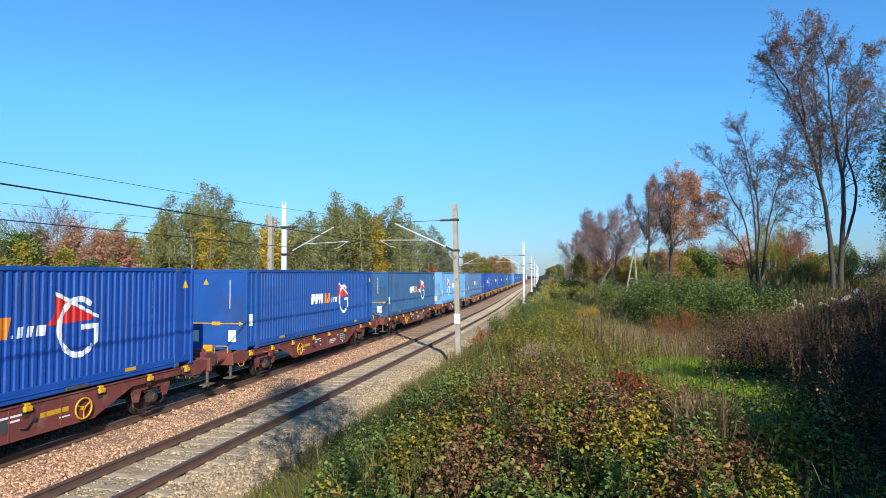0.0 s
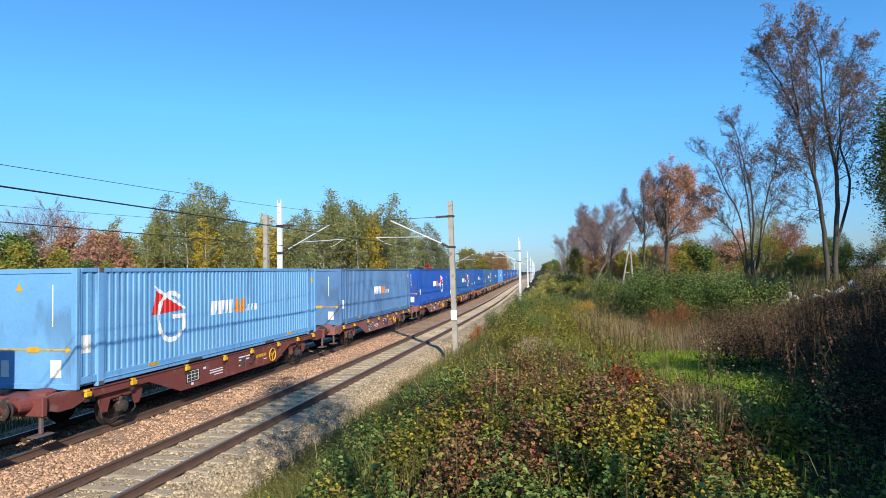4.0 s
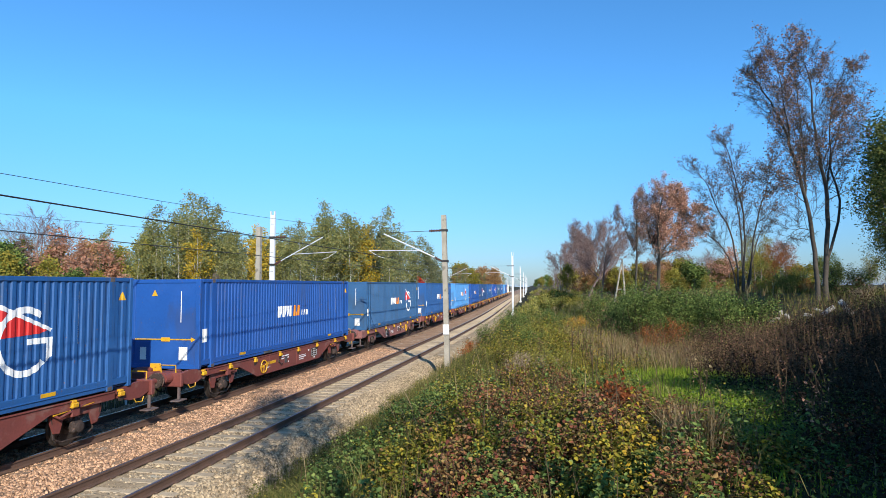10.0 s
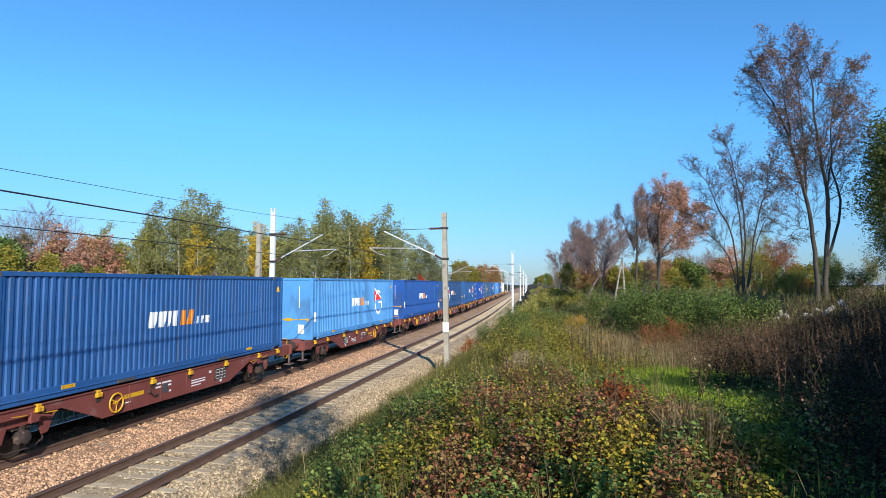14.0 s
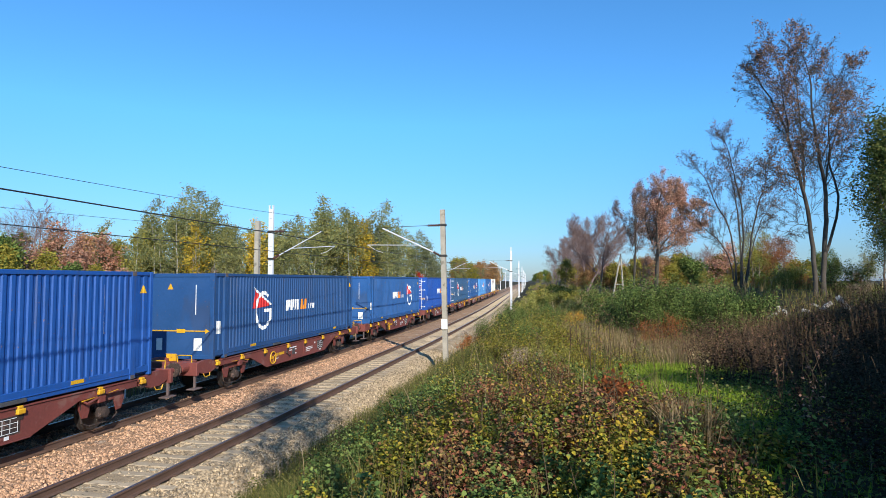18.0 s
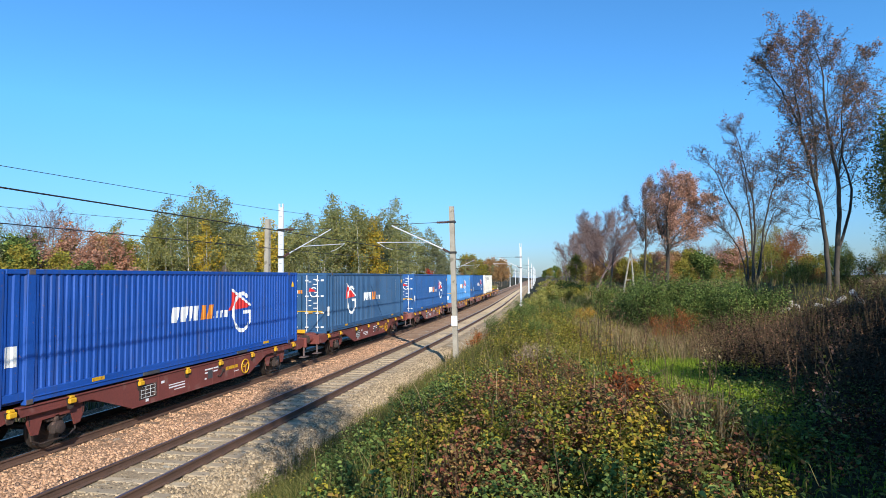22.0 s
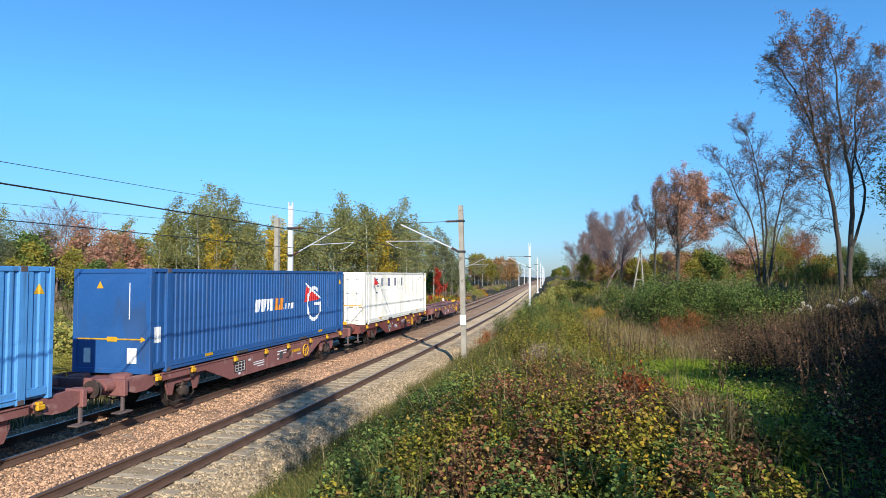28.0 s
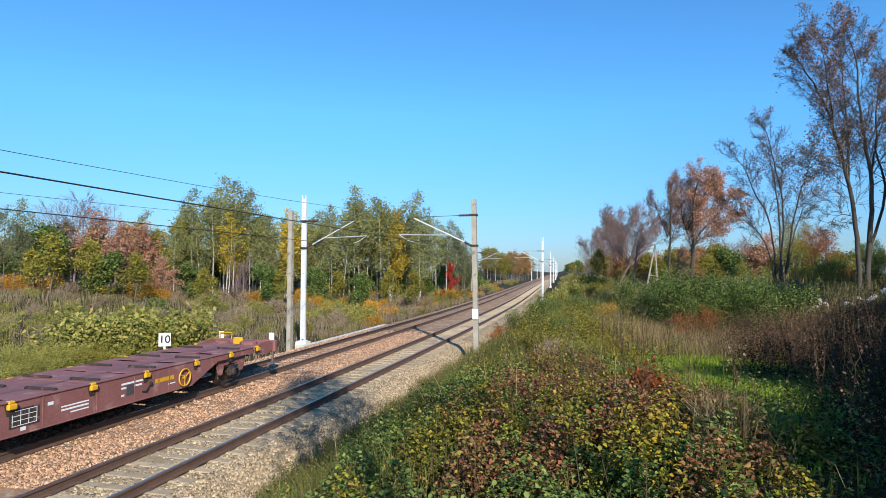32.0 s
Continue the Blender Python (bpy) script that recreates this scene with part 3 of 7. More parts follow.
def word_mark(y):
    """A slanted row of blocks where the owner's name stands: white, orange, then small white."""
    white = [slanted(y + a, y + b, 2.53, 2.98, 0.2) for a, b in ((0.0, 0.3), (0.4, 0.72), (0.82, 0.95), (1.05, 1.28))]
    orange = [slanted(y + a, y + b, 2.53, 2.98, 0.2) for a, b in ((1.42, 1.68), (1.78, 2.04))]
    small = [slanted(y + 2.14, y + 2.2, 2.53, 2.6)] + [slanted(y + a, y + b, 2.53, 2.76) for a, b in ((2.26, 2.42), (2.49, 2.65), (2.72, 2.96))]
    return white + small, orange


MESHES = {}


def shared(key, make, material):
    """One mesh for all alike parts of one paint."""
    if (key, material.name) not in MESHES:
        MESHES[key, material.name] = make().data(key, material)
    return MESHES[key, material.name]


def container(style, paint, doors, label):
    p = M["box_" + paint]
    c = thing("shipping_container", label, "container", "containers on the train")
    z0, z1, L, W = 0.0, BOX_H, BOX_L / 2, BOX_W

    def put(name, key, make, m=p, lab=""):
        return part(name, shared(key, make, m), m, c, lab)

    side = put("side_panel", "side_r", lambda: wall_mesh(((-6.78, -6.2), (-5.98, 5.98), (6.2, 6.78)), 0.30, z1 - 0.1, 1))
    put("side_panel", "side_l", lambda: wall_mesh(((-6.78, -6.2), (-5.98, 5.98), (6.2, 6.78)), 0.30, z1 - 0.1, -1))
    put("roof", "roof", lambda: Mesh().box(-W + 0.06, W - 0.06, -L + 0.08, L - 0.08, z1 - 0.06, z1 - 0.02))
    put("floor_pan", "pan", lambda: Mesh().box(-W + 0.1, W - 0.1, -L + 0.1, L - 0.1, 0.06, 0.16))
    for s in (-1, 1):
        put("top_rail", "top%d" % s, lambda: Mesh().box(min(s * W, s * (W - 0.07)), max(s * W, s * (W - 0.07)), -L + 0.16, L - 0.16, z1 - 0.11, z1 - 0.005, 0.01))
        put("bottom_rail", "bot%d" % s, lambda: Mesh().box(min(s * (W - 0.01), s * (W - 0.07)), max(s * (W - 0.01), s * (W - 0.07)), -6.0, 6.0, 0.03, 0.3, 0.012).box(min(s * (W + 0.012), s * (W - 0.03)), max(s * (W + 0.012), s * (W - 0.03)), -6.0, 6.0, 0.135, 0.165, 0.008))
        for e in (-1, 1):
            put("end_rail", "erail%d%d" % (s, e), lambda: Mesh().box(min(s * (W - 0.02), s * (W - 0.09)), max(s * (W - 0.02), s * (W - 0.09)), min(e * 6.15, e * 6.72), max(e * 6.15, e * 6.72), 0.12, 0.3, 0.012))
            put("corner_post", "post%d%d" % (s, e), lambda: Mesh().box(min(s * W, s * (W - 0.16)), max(s * W, s * (W - 0.16)), min(e * (L - 0.005), e * (L - 0.13)), max(e * (L - 0.005), e * (L - 0.13)), 0.02, z1 - 0.005, 0.014))
            put("lifting_post", "mid%d%d" % (s, e), lambda: Mesh().box(min(s * (W + 0.004), s * (W - 0.12)), max(s * (W + 0.004), s * (W - 0.12)), min(e * 5.97, e * 6.19), max(e * 5.97, e * 6.19), 0.0, z1 - 0.01, 0.014))
            put("corner_casting", "cast%d%d" % (s, e), lambda: Mesh().box(min(s * (W + 0.008), s * (W - 0.16)), max(s * (W + 0.008), s * (W - 0.16)), min(e * 5.99, e * 6.17), max(e * 5.99, e * 6.17), z1 - 0.13, z1 + 0.006, 0.014), M["casting"])
            put("corner_casting", "castb%d%d" % (s, e), lambda: Mesh().box(min(s * (W + 0.008), s * (W - 0.16)), max(s * (W + 0.008), s * (W - 0.16)), min(e * 5.99, e * 6.17), max(e * 5.99, e * 6.17), -0.004, 0.12, 0.014), M["casting"])
    for e in (-1, 1):
        if e < 0 and doors:
            for s in (-1, 1):
                d = put("door", "door%d" % s, lambda: Mesh().box(min(s * 0.02, s * 1.09), max(s * 0.02, s * 1.09), -L + 0.01, -L + 0.06, 0.16, z1 - 0.13, 0.015))
                for zz in (0.35, 1.1, 1.9):
                    part("door_panel", shared("dp%d%.1f" % (s, zz), lambda: Mesh().box(min(s * 0.08, s * 1.04), max(s * 0.08, s * 1.04), -L + 0.004, -L + 0.0122, zz, zz + 0.6, 0.004), p), p, d)
                for rx in (0.28, 0.82):
                    part("lock_rod", shared("rod%d%.2f" % (s, rx), lambda: Mesh().tube([(s * rx, -L - 0.03, 0.12), (s * rx, -L - 0.03, z1 - 0.1)], 0.021, 8), M["galv"]), M["galv"], d, "bright steel lock rod")
                    part("lock_handle", shared("lh%d%.2f" % (s, rx), lambda: Mesh().box(min(s * rx, s * (rx + 0.3)), max(s * rx, s * (rx + 0.3)), -L - 0.05, -L - 0.035, 0.98, 1.02, 0.005), M["yellow"]), M["yellow"], d)
                for zz in (0.28, 0.95, 1.75, 2.5):
                    part("hinge", shared("hinge%d%.2f" % (s, zz), lambda: Mesh().box(min(s * 0.98, s * 1.13), max(s * 0.98, s * 1.13), -L - 0.012, -L + 0.008, zz, zz + 0.09, 0.004), M["galv"]), M["galv"], d, "bright steel door hinge")
                    part("rod_guide", shared("guide%d%.2f" % (s, zz), lambda: Mesh().box(min(s * 0.2, s * 0.36), max(s * 0.2, s * 0.36), -L - 0.06, -L + 0.008, zz, zz + 0.07, 0.006).box(min(s * 0.74, s * 0.9), max(s * 0.74, s * 0.9), -L - 0.06, -L + 0.008, zz, zz + 0.07, 0.006), M["galv"]), M["galv"], d, "steel guide of the lock rods")
            if paint != "white":
                def door_ring():
                    mb = Mesh()
                    q = arc(0.62, 1.98, 0.24, 0.19, 52, 330, 0.9)
                    n = len(q) // 2
                    for i in range(n - 1):
                        p4 = (q[i], q[i + 1], q[2 * n - 2 - i], q[2 * n - 1 - i])
                        mb.add([(x, -L - 0.0035, z) for x, z in p4], [(0, 1, 2, 3)])
                    return mb.box(0.66, 0.84, -L - 0.005, -L + 0.003, 1.94, 1.985, 0.001)
                put("emblem_ring", "doorring", door_ring, M["decal"])
                put("emblem_pennant", "doorflag", lambda: Mesh().add([(0.36, -L - 0.006, 2.0), (0.42, -L - 0.006, 2.2), (0.78, -L - 0.006, 2.02)], [(0, 1, 2)]), M["red"])
        else:
            put("end_wall", "end%d" % e, lambda: Mesh().box(-W + 0.13, W - 0.13, min(e * (L - 0.03), e * (L - 0.06)), max(e * (L - 0.03), e * (L - 0.06)), 0.1, z1 - 0.12, 0.008))
        put("end_header", "head%d" % e, lambda: Mesh().box(-W + 0.14, W - 0.14, min(e * (L - 0.006), e * (L - 0.11)), max(e * (L - 0.006), e * (L - 0.11)), z1 - 0.13, z1 - 0.008, 0.012))
        put("end_sill", "sill%d" % e, lambda: Mesh().box(-W + 0.14, W - 0.14, min(e * (L - 0.006), e * (L - 0.11)), max(e * (L - 0.006), e * (L - 0.11)), 0.02, 0.16, 0.012))
    # markings
    if not doors:
        put("stripe", "endstripe", lambda: Mesh().box(-1.08, 0.96, -L + 0.018, -L + 0.0285, 0.935, 0.975, 0.003).add([(0.94, -L + 0.024, 0.87), (1.1, -L + 0.024, 0.955), (0.94, -L + 0.024, 1.04)], [(0, 1, 2)]), M["yellow"], "yellow painted arrow stripe")
        put("stripe_block", "endblock", lambda: Mesh().box(-0.12, 0.2, -L + 0.014, -L + 0.0175, 0.89, 1.02, 0.001), M["yellow"])
        put("label_plate", "endlabel", lambda: Mesh().box(0.52, 0.82, -L + 0.018, -L + 0.0285, 0.3, 0.72, 0.003), M["white"], "white printed plate")
        put("label_plate", "endlabel2", lambda: Mesh().box(-0.88, -0.66, -L + 0.018, -L + 0.0285, 0.3, 0.7, 0.003), M["white"], "white printed plate")
        put("data_strip", "endstrip", lambda: Mesh().box(0.56, 0.585, -L + 0.018, -L + 0.0285, 1.5, 2.5, 0.002), M["decal"], "white column of small print")
        put("warning_triangle", "endtri", lambda: Mesh().add([(-0.5, -L + 0.026, 2.35), (-0.28, -L + 0.026, 2.35), (-0.39, -L + 0.026, 2.56)], [(0, 1, 2)]), M["yellow"])
    else:
        if paint != "white":
            fc = bpy.data.curves.new("size_mark", "FONT")
            fc.body, fc.size, fc.extrude, fc.offset = "45", 0.34, 0.001, 0.006
            fc.materials.append(M["decal"])
            fo = part("size_mark", fc, M["decal"], c, "white painted size mark", at=pose(-1.17, -L - 0.004, 1.36, 90, 0, 0))
            word = [(-0.62 + 0.11 * i, "decal") for i in range(4)] + [(-0.17, "orange"), (-0.05, "orange")]
            for i, (wx, wm) in enumerate(word):
                put("name_block", "doorword%d" % i, lambda: Mesh().box(wx, wx + 0.085, -L - 0.003, -L + 0.0035, 1.92, 2.08, 0.001), M[wm])
        put("stripe", "doorstripe", lambda: Mesh().box(-0.55, 1.06, -L - 0.008, -L + 0.002, 1.05, 1.09, 0.002), M["yellow"], "yellow painted stripe")
        put("sill_plate", "doorplate", lambda: Mesh().box(-0.4, 0.2, -L - 0.02, -L + 0.005, 0.03, 0.2, 0.004), M["yellow"], "yellow plate at the sill")
        for i in range(7):
            put("data_strip", "doordata%d" % i, lambda: Mesh().box(0.36 if i % 2 else 0.6, 0.5 if i % 2 else 0.78, -L - 0.003, -L + 0.0035, (1.2 if i < 4 else 1.85) + 0.12 * i, (1.2 if i < 4 else 1.85) + 0.12 * i + 0.04, 0.001), M["decal"])
    put("label_plate", "sidelabel", lambda: painted([[(-6.68, 0.85), (-6.4, 0.85), (-6.4, 1.28), (-6.68, 1.28)]]), M["white"], "white printed plate")
    put("data_strip", "sidestrip", lambda: painted([[(5.0, 1.3), (5.035, 1.3), (5.035, 2.55), (5.0, 2.55)]]), M["decal"], "white column of small print")
    put("warning_triangle", "sidetri", lambda: painted([[(6.35, 2.3), (6.6, 2.3), (6.475, 2.52)]]), M["yellow"])
    for yk in (-4.35, 4.0):
        put("clamp_mark", "clamp%.1f" % yk, lambda: Mesh().box(W - 0.012, W - 0.004, yk, yk + 0.4, 0.19, 0.28, 0.002), M["yellow"])
    for yk in (-2.25, 2.45):
        put("lift_plate", "liftplate%.1f" % yk, lambda: Mesh().box(W - 0.012, W + 0.03, yk - 0.32, yk + 0.32, 0.045, 0.13, 0.006), M["lift"], "dark grey steel lifting plate")
    zc = BOX_Z
    low = lambda polys: [[(y, z - zc) for y, z in q] for q in polys]
    if style == "white":
        ring, flag, edge = ring_mark(-4.78, 3.3, 0.44)
        put("emblem_ring", "wring", lambda: painted(low(ring)), M["navy"])
        put("emblem_pennant", "wflag", lambda: painted(low(flag), 0.006), M["red"])
        put("emblem_edge", "wedge", lambda: painted(low(edge), 0.008), M["navy"])
        put("divider", "wdiv", lambda: painted(low([[(-4.15, 2.75), (-4.12, 2.75), (-4.12, 3.78), (-4.15, 3.78)]])), M["navy"])
        for i in range(10):
            y = -3.88 + 0.37 * i if i < 5 else -1.8 + 0.5 * (i - 5)
            bars = [slanted(y, y + 0.07, 3.22, 3.73, 0), slanted(y + 0.17, y + 0.24, 3.22, 3.73, 0)]
            put("name_bar", "wname%d" % i, lambda: painted(low(bars)), M["navy"], "dark blue bar of the painted name")
        for i, (y, z, a, b) in enumerate(((5.5, 1.98, 0.11, 0.1), (5.3, 2.02, 0.06, 0.16), (4.55, 2.62, 0.07, 0.18), (4.75, 3.6, 0.08, 0.22), (5.35, 3.72, 0.09, 0.14))):
            put("scuff", "scuff%d" % i, lambda: painted(low([[(y - a, z), (y - a * 0.2, z - b * 0.5), (y + a, z - b * 0.2), (y + a * 0.4, z + b * 0.5)]])), M["scuff"], "grey scuff through the paint")
        put("small_print", "wsub", lambda: painted(low([slanted(-3.88 + 0.165 * i, -3.8 + 0.165 * i, 2.92, 3.04, 0) for i in range(28) if i not in (9, 12, 20, 25)])), M["greyline"], "faint grey line of print")
    else:
        yw = -1.4
        white, orange = word_mark(yw)
        for j, (polys, mm, lab) in enumerate(((white, "decal", "white block of the painted name"), (orange, "orange", "orange block of the painted name"))):
            for i, q in enumerate(polys):
                put("name_block", "word%d_%d%s" % (j, i, style), lambda: painted(low([q])), M[mm], lab)
        if style != "plain":
            ring, flag, edge = {"right": ring_mark(2.5, 2.71, 0.72), "far": ring_mark(3.55, 2.71, 0.76, 1.1), "left": ring_mark(-3.35, 2.72, 0.75)}[style]
            put("emblem_ring", "ring" + style, lambda: painted(low(ring), 0.006), M["decal"])
            put("emblem_pennant", "flag" + style, lambda: painted(low(flag), 0.0045), M["red"])
            put("emblem_edge", "edge" + style, lambda: painted(low(edge), 0.0075), M["decal"])
    return c


def axle_unit(w, m, yc):
    """One axle: guards under the sill, leaf springs, axle boxes and the wheelset."""
    guard = [(yc - 0.78, 1.0), (yc - 0.78, 0.7), (yc - 0.66, 0.44), (yc - 0.5, 0.42), (yc - 0.4, 0.72), (yc + 0.4, 0.72), (yc + 0.5, 0.42), (yc + 0.66, 0.44), (yc + 0.78, 0.7), (yc + 0.78, 1.0)]
    b = part("axle_guard", Mesh().prism(guard, 1.06, 1.1).prism(guard, -1.1, -1.06).box(-1.06, 1.06, yc - 0.85, yc - 0.75, 0.86, 1.08, 0.01).box(-1.06, 1.06, yc + 0.75, yc + 0.85, 0.86, 1.08, 0.01), m, w)
    for s in (-1, 1):
        part("axle_box", Mesh().box(min(s * 1.0, s * 1.17), max(s * 1.0, s * 1.17), yc - 0.17, yc + 0.17, 0.32, 0.6, 0.05).tube([(s * 1.16, yc, 0.46), (s * 1.21, yc, 0.46), (s * 1.23, yc, 0.46)], [0.13, 0.125, 0.07], 14), M["bogie"], b)
        leaf = Mesh()
        for i in range(5):
            h = 0.62 - 0.1 * i
            zz = 0.73 - 0.026 * i
            leaf.tube([(s * 1.04, yc - h, zz + 0.1 * h), (s * 1.04, yc - h / 2, zz + 0.02), (s * 1.04, yc, zz), (s * 1.04, yc + h / 2, zz + 0.02), (s * 1.04, yc + h, zz + 0.1 * h)], 0.024, 6)
        part("leaf_spring", leaf.box(min(s * 0.98, s * 1.1), max(s * 0.98, s * 1.1), yc - 0.06, yc + 0.06, 0.56, 0.76, 0.01), M["bogie"], b)
        for e in (-1, 1):
            part("spring_shackle", Mesh().tube([(s * 1.05, yc + e * 0.64, 0.78), (s * 1.08, yc + e * 0.72, 0.66), (s * 1.08, yc + e * 0.76, 0.9)], 0.028, 6), M["bogie"], b)
        part("brake_rigging", Mesh().tube([(s * 0.95, yc - 0.62, 0.75), (s * 1.02, yc - 0.6, 0.3), (s * 1.02, yc - 0.35, 0.18), (s * 1.02, yc + 0.35, 0.18), (s * 1.02, yc + 0.6, 0.3), (s * 0.95, yc + 0.62, 0.75)], 0.022, 6), M["bogie"], b)
    ws = Mesh()
    ws.tube([(-1.0, 0, 0), (1.0, 0, 0)], 0.08, 10)
    for s in (-1, 1):
        ws.tube([(s * 0.68, 0, 0), (s * 0.695, 0, 0), (s * 0.71, 0, 0), (s * 0.75, 0, 0), (s * 0.805, 0, 0), (s * 0.815, 0, 0)], [0.46, 0.487, 0.487, 0.462, 0.459, 0.44], 28)
        ws.tube([(s * 0.80, 0, 0), (s * 0.83, 0, 0), (s * 0.85, 0, 0)], [0.2, 0.16, 0.1], 16)
        for i in range(2):
            a = math.pi * i + 0.4
            ws.box(s * 0.82 - 0.012, s * 0.82 + 0.012, 0.3 * math.cos(a) - 0.04, 0.3 * math.cos(a) + 0.04, 0.3 * math.sin(a) - 0.04, 0.3 * math.sin(a) + 0.04, 0.01)
    part("wheelset", ws, M["wheel"], b, "dark steel wheelset", at=pose(0, yc, 0.46))
    return b


def wagon(paint, label):
    m = M[paint]
    w = thing("container_wagon", label, "wagon", "wagons of the train")
    belly = [(-6.3, 1.12), (-6.3, 0.92), (-4.3, 0.92), (-4.15, 0.86), (-3.05, 0.42), (2.95, 0.42), (4.15, 0.86), (4.3, 0.92), (6.3, 0.92), (6.3, 1.12)]
    for s in (-1, 1):
        part("side_sill", Mesh().prism(belly, min(s * 1.19, s * 1.22), max(s * 1.19, s * 1.22)).box(min(s * 0.98, s * 1.25), max(s * 0.98, s * 1.25), -6.3, 6.3, 1.1, 1.13, 0.006)
             .box(min(s * 1.05, s * 1.24), max(s * 1.05, s * 1.24), -3.05, 2.95, 0.405, 0.43, 0.005), m, w)
    part("centre_sill", Mesh().box(-0.2, 0.2, -7.7, 7.7, 0.75, 1.1, 0.01).box(-0.32, 0.32, -7.7, 7.7, 1.085, 1.112, 0.004), m, w)
    for yy in (-3.9, -2.2, -0.6, 0.6, 2.2, 3.9):
        part("cross_member", Mesh().box(-1.19, 1.19, yy - 0.14, yy + 0.14, 0.8, 1.108, 0.01), m, w)
    for a, b in ((-6.3, -4.62), (-4.3, -2.72), (-2.48, -0.82), (-0.5, 0.5), (0.82, 2.48), (2.72, 4.3), (4.62, 6.3)):
        part("deck_plate", Mesh().box(-1.0, 1.0, a, b, 1.105, 1.122, 0.004), m, w)
    for e in (-1, 1):
        part("end_plate", Mesh().prism([(e * 6.3, 1.1), (e * 6.3, 0.9), (e * 7.75, 0.84), (e * 7.75, 1.1)], -1.1, 1.1), m, w)
        part("headstock", Mesh().box(-1.28, 1.28, min(e * 7.66, e * 7.8), max(e * 7.66, e * 7.8), 0.78, 1.2, 0.02), m, w)
        for s in (-1, 1):
            bf = part("buffer", Mesh().tube([(s * 0.875, e * 7.78, 1.05), (s * 0.875, e * 8.08, 1.05)], [0.16, 0.13], 14).tube([(s * 0.875, e * 8.05, 1.05), (s * 0.875, e * 8.32, 1.05)], 0.085, 12), m, w)
            part("buffer_plate", Mesh().disc((s * 0.875, e * 8.34, 1.05), 1, 0.23, 0.035, 20), M["bogie"], bf)
            part("end_step", Mesh().box(min(s * 1.13, s * 1.2), max(s * 1.13, s * 1.2), min(e * 7.68, e * 7.76), max(e * 7.68, e * 7.76), 0.4, 0.82, 0.01).box(min(s * 1.02, s * 1.3), max(s * 1.02, s * 1.3), min(e * 7.5, e * 7.95), max(e * 7.5, e * 7.95), 0.36, 0.395, 0.006), M["tread_plate"], w, "worn grey footstep")
        for s in (-1, 1):
            part("corner_bracket", Mesh().prism([(e * 6.5, 1.12), (e * 6.5, 0.9), (e * 6.9, 0.78), (e * 7.3, 0.78), (e * 7.66, 0.9), (e * 7.66, 1.16), (e * 7.3, 1.22), (e * 6.9, 1.2)], min(s * 1.1, s * 1.2), max(s * 1.1, s * 1.2)), m, w)
        part("shunter_grip", Mesh().tube([(1.24, e * 7.0, 0.8), (1.26, e * 7.05, 0.7), (1.26, e * 7.3, 0.68), (1.24, e * 7.38, 0.8)], 0.014, 6), M["yellow"], w)
        part("coupler", Mesh().tube([(0, e * 7.75, 0.98), (0, e * 8.2, 0.98), (0.03, e * 8.35, 0.9), (0.02, e * 8.3, 0.72), (0, e * 8.1, 0.66)], [0.06, 0.055, 0.045, 0.04, 0.035], 8), M["bogie"], w)
        part("brake_hose", Mesh().tube([(0.35, e * 7.7, 0.9), (0.36, e * 7.95, 0.8), (0.33, e * 8.2, 0.55), (0.2, e * 8.35, 0.5)], 0.026, 6), M["black"], w)
        part("end_cover", Mesh().tube([(-0.55, e * 7.1, 1.08), (-0.55, e * 7.1, 1.2), (-0.55, e * 7.1, 1.24)], [0.3, 0.3, 0.2], 12), m, w)
        part("end_cover", Mesh().tube([(0.62, e * 7.25, 1.08), (0.62, e * 7.25, 1.18), (0.62, e * 7.25, 1.22)], [0.26, 0.26, 0.16], 12), m, w)
        part("lashing_gear", Mesh().tube([(1.14, e * 4.35, 0.95), (1.22, e * 4.55, 0.8), (1.22, e * 4.8, 0.86), (1.2, e * 5.3, 0.98)], 0.03, 6).box(1.15, 1.24, min(e * 4.9, e * 5.15), max(e * 4.9, e * 5.15), 0.74, 0.98, 0.02), m, w)
        part("pull_rod", Mesh().tube([(1.2, e * 4.4, 0.88), (1.21, e * 5.6, 0.97)], 0.016, 6), M["yellow"], w, "yellow release rod")
    part("handrail", Mesh().tube([(0.55, -7.72, 1.16), (0.55, -7.74, 1.42), (1.05, -7.74, 1.42), (1.05, -7.72, 1.16)], 0.02, 6), M["yellow"], w, "yellow shunter's handrail")
    part("handrail", Mesh().tube([(0.55, 7.72, 1.16), (0.55, 7.74, 1.42), (1.05, 7.74, 1.42), (1.05, 7.72, 1.16)], 0.02, 6), M["yellow"], w, "yellow shunter's handrail")
    part("placard_board", Mesh().box(-0.4, -0.02, -6.98, -6.95, 1.12, 1.36, 0.006), M["yellow"], w, "yellow end board")
    for s in (-1, 1):
        def lie(mb):
            """The same piece on the other side of the wagon."""
            if s < 0:
                mb.v = [(-x, y, z) for x, y, z in mb.v]
                mb.f = [f[::-1] for f in mb.f]
            return mb
        for yy in (-6.55, -4.95, -3.2, -1.15, 0.6, 2.65, 4.95, 6.5):
            lk = part("twist_lock", lie(Mesh().box(1.2, 1.3, yy - 0.1, yy + 0.1, 0.96, 1.08, 0.02).box(1.16, 1.27, yy - 0.075, yy + 0.075, 1.07, 1.14, 0.02)), M["yellow"], w, "yellow container spigot")
            part("lock_bracket", lie(Mesh().prism([(yy - 0.13, 1.09), (yy - 0.05, 0.84), (yy + 0.08, 0.84), (yy + 0.15, 1.09)], 1.215, 1.235)), M["bogie"], lk)
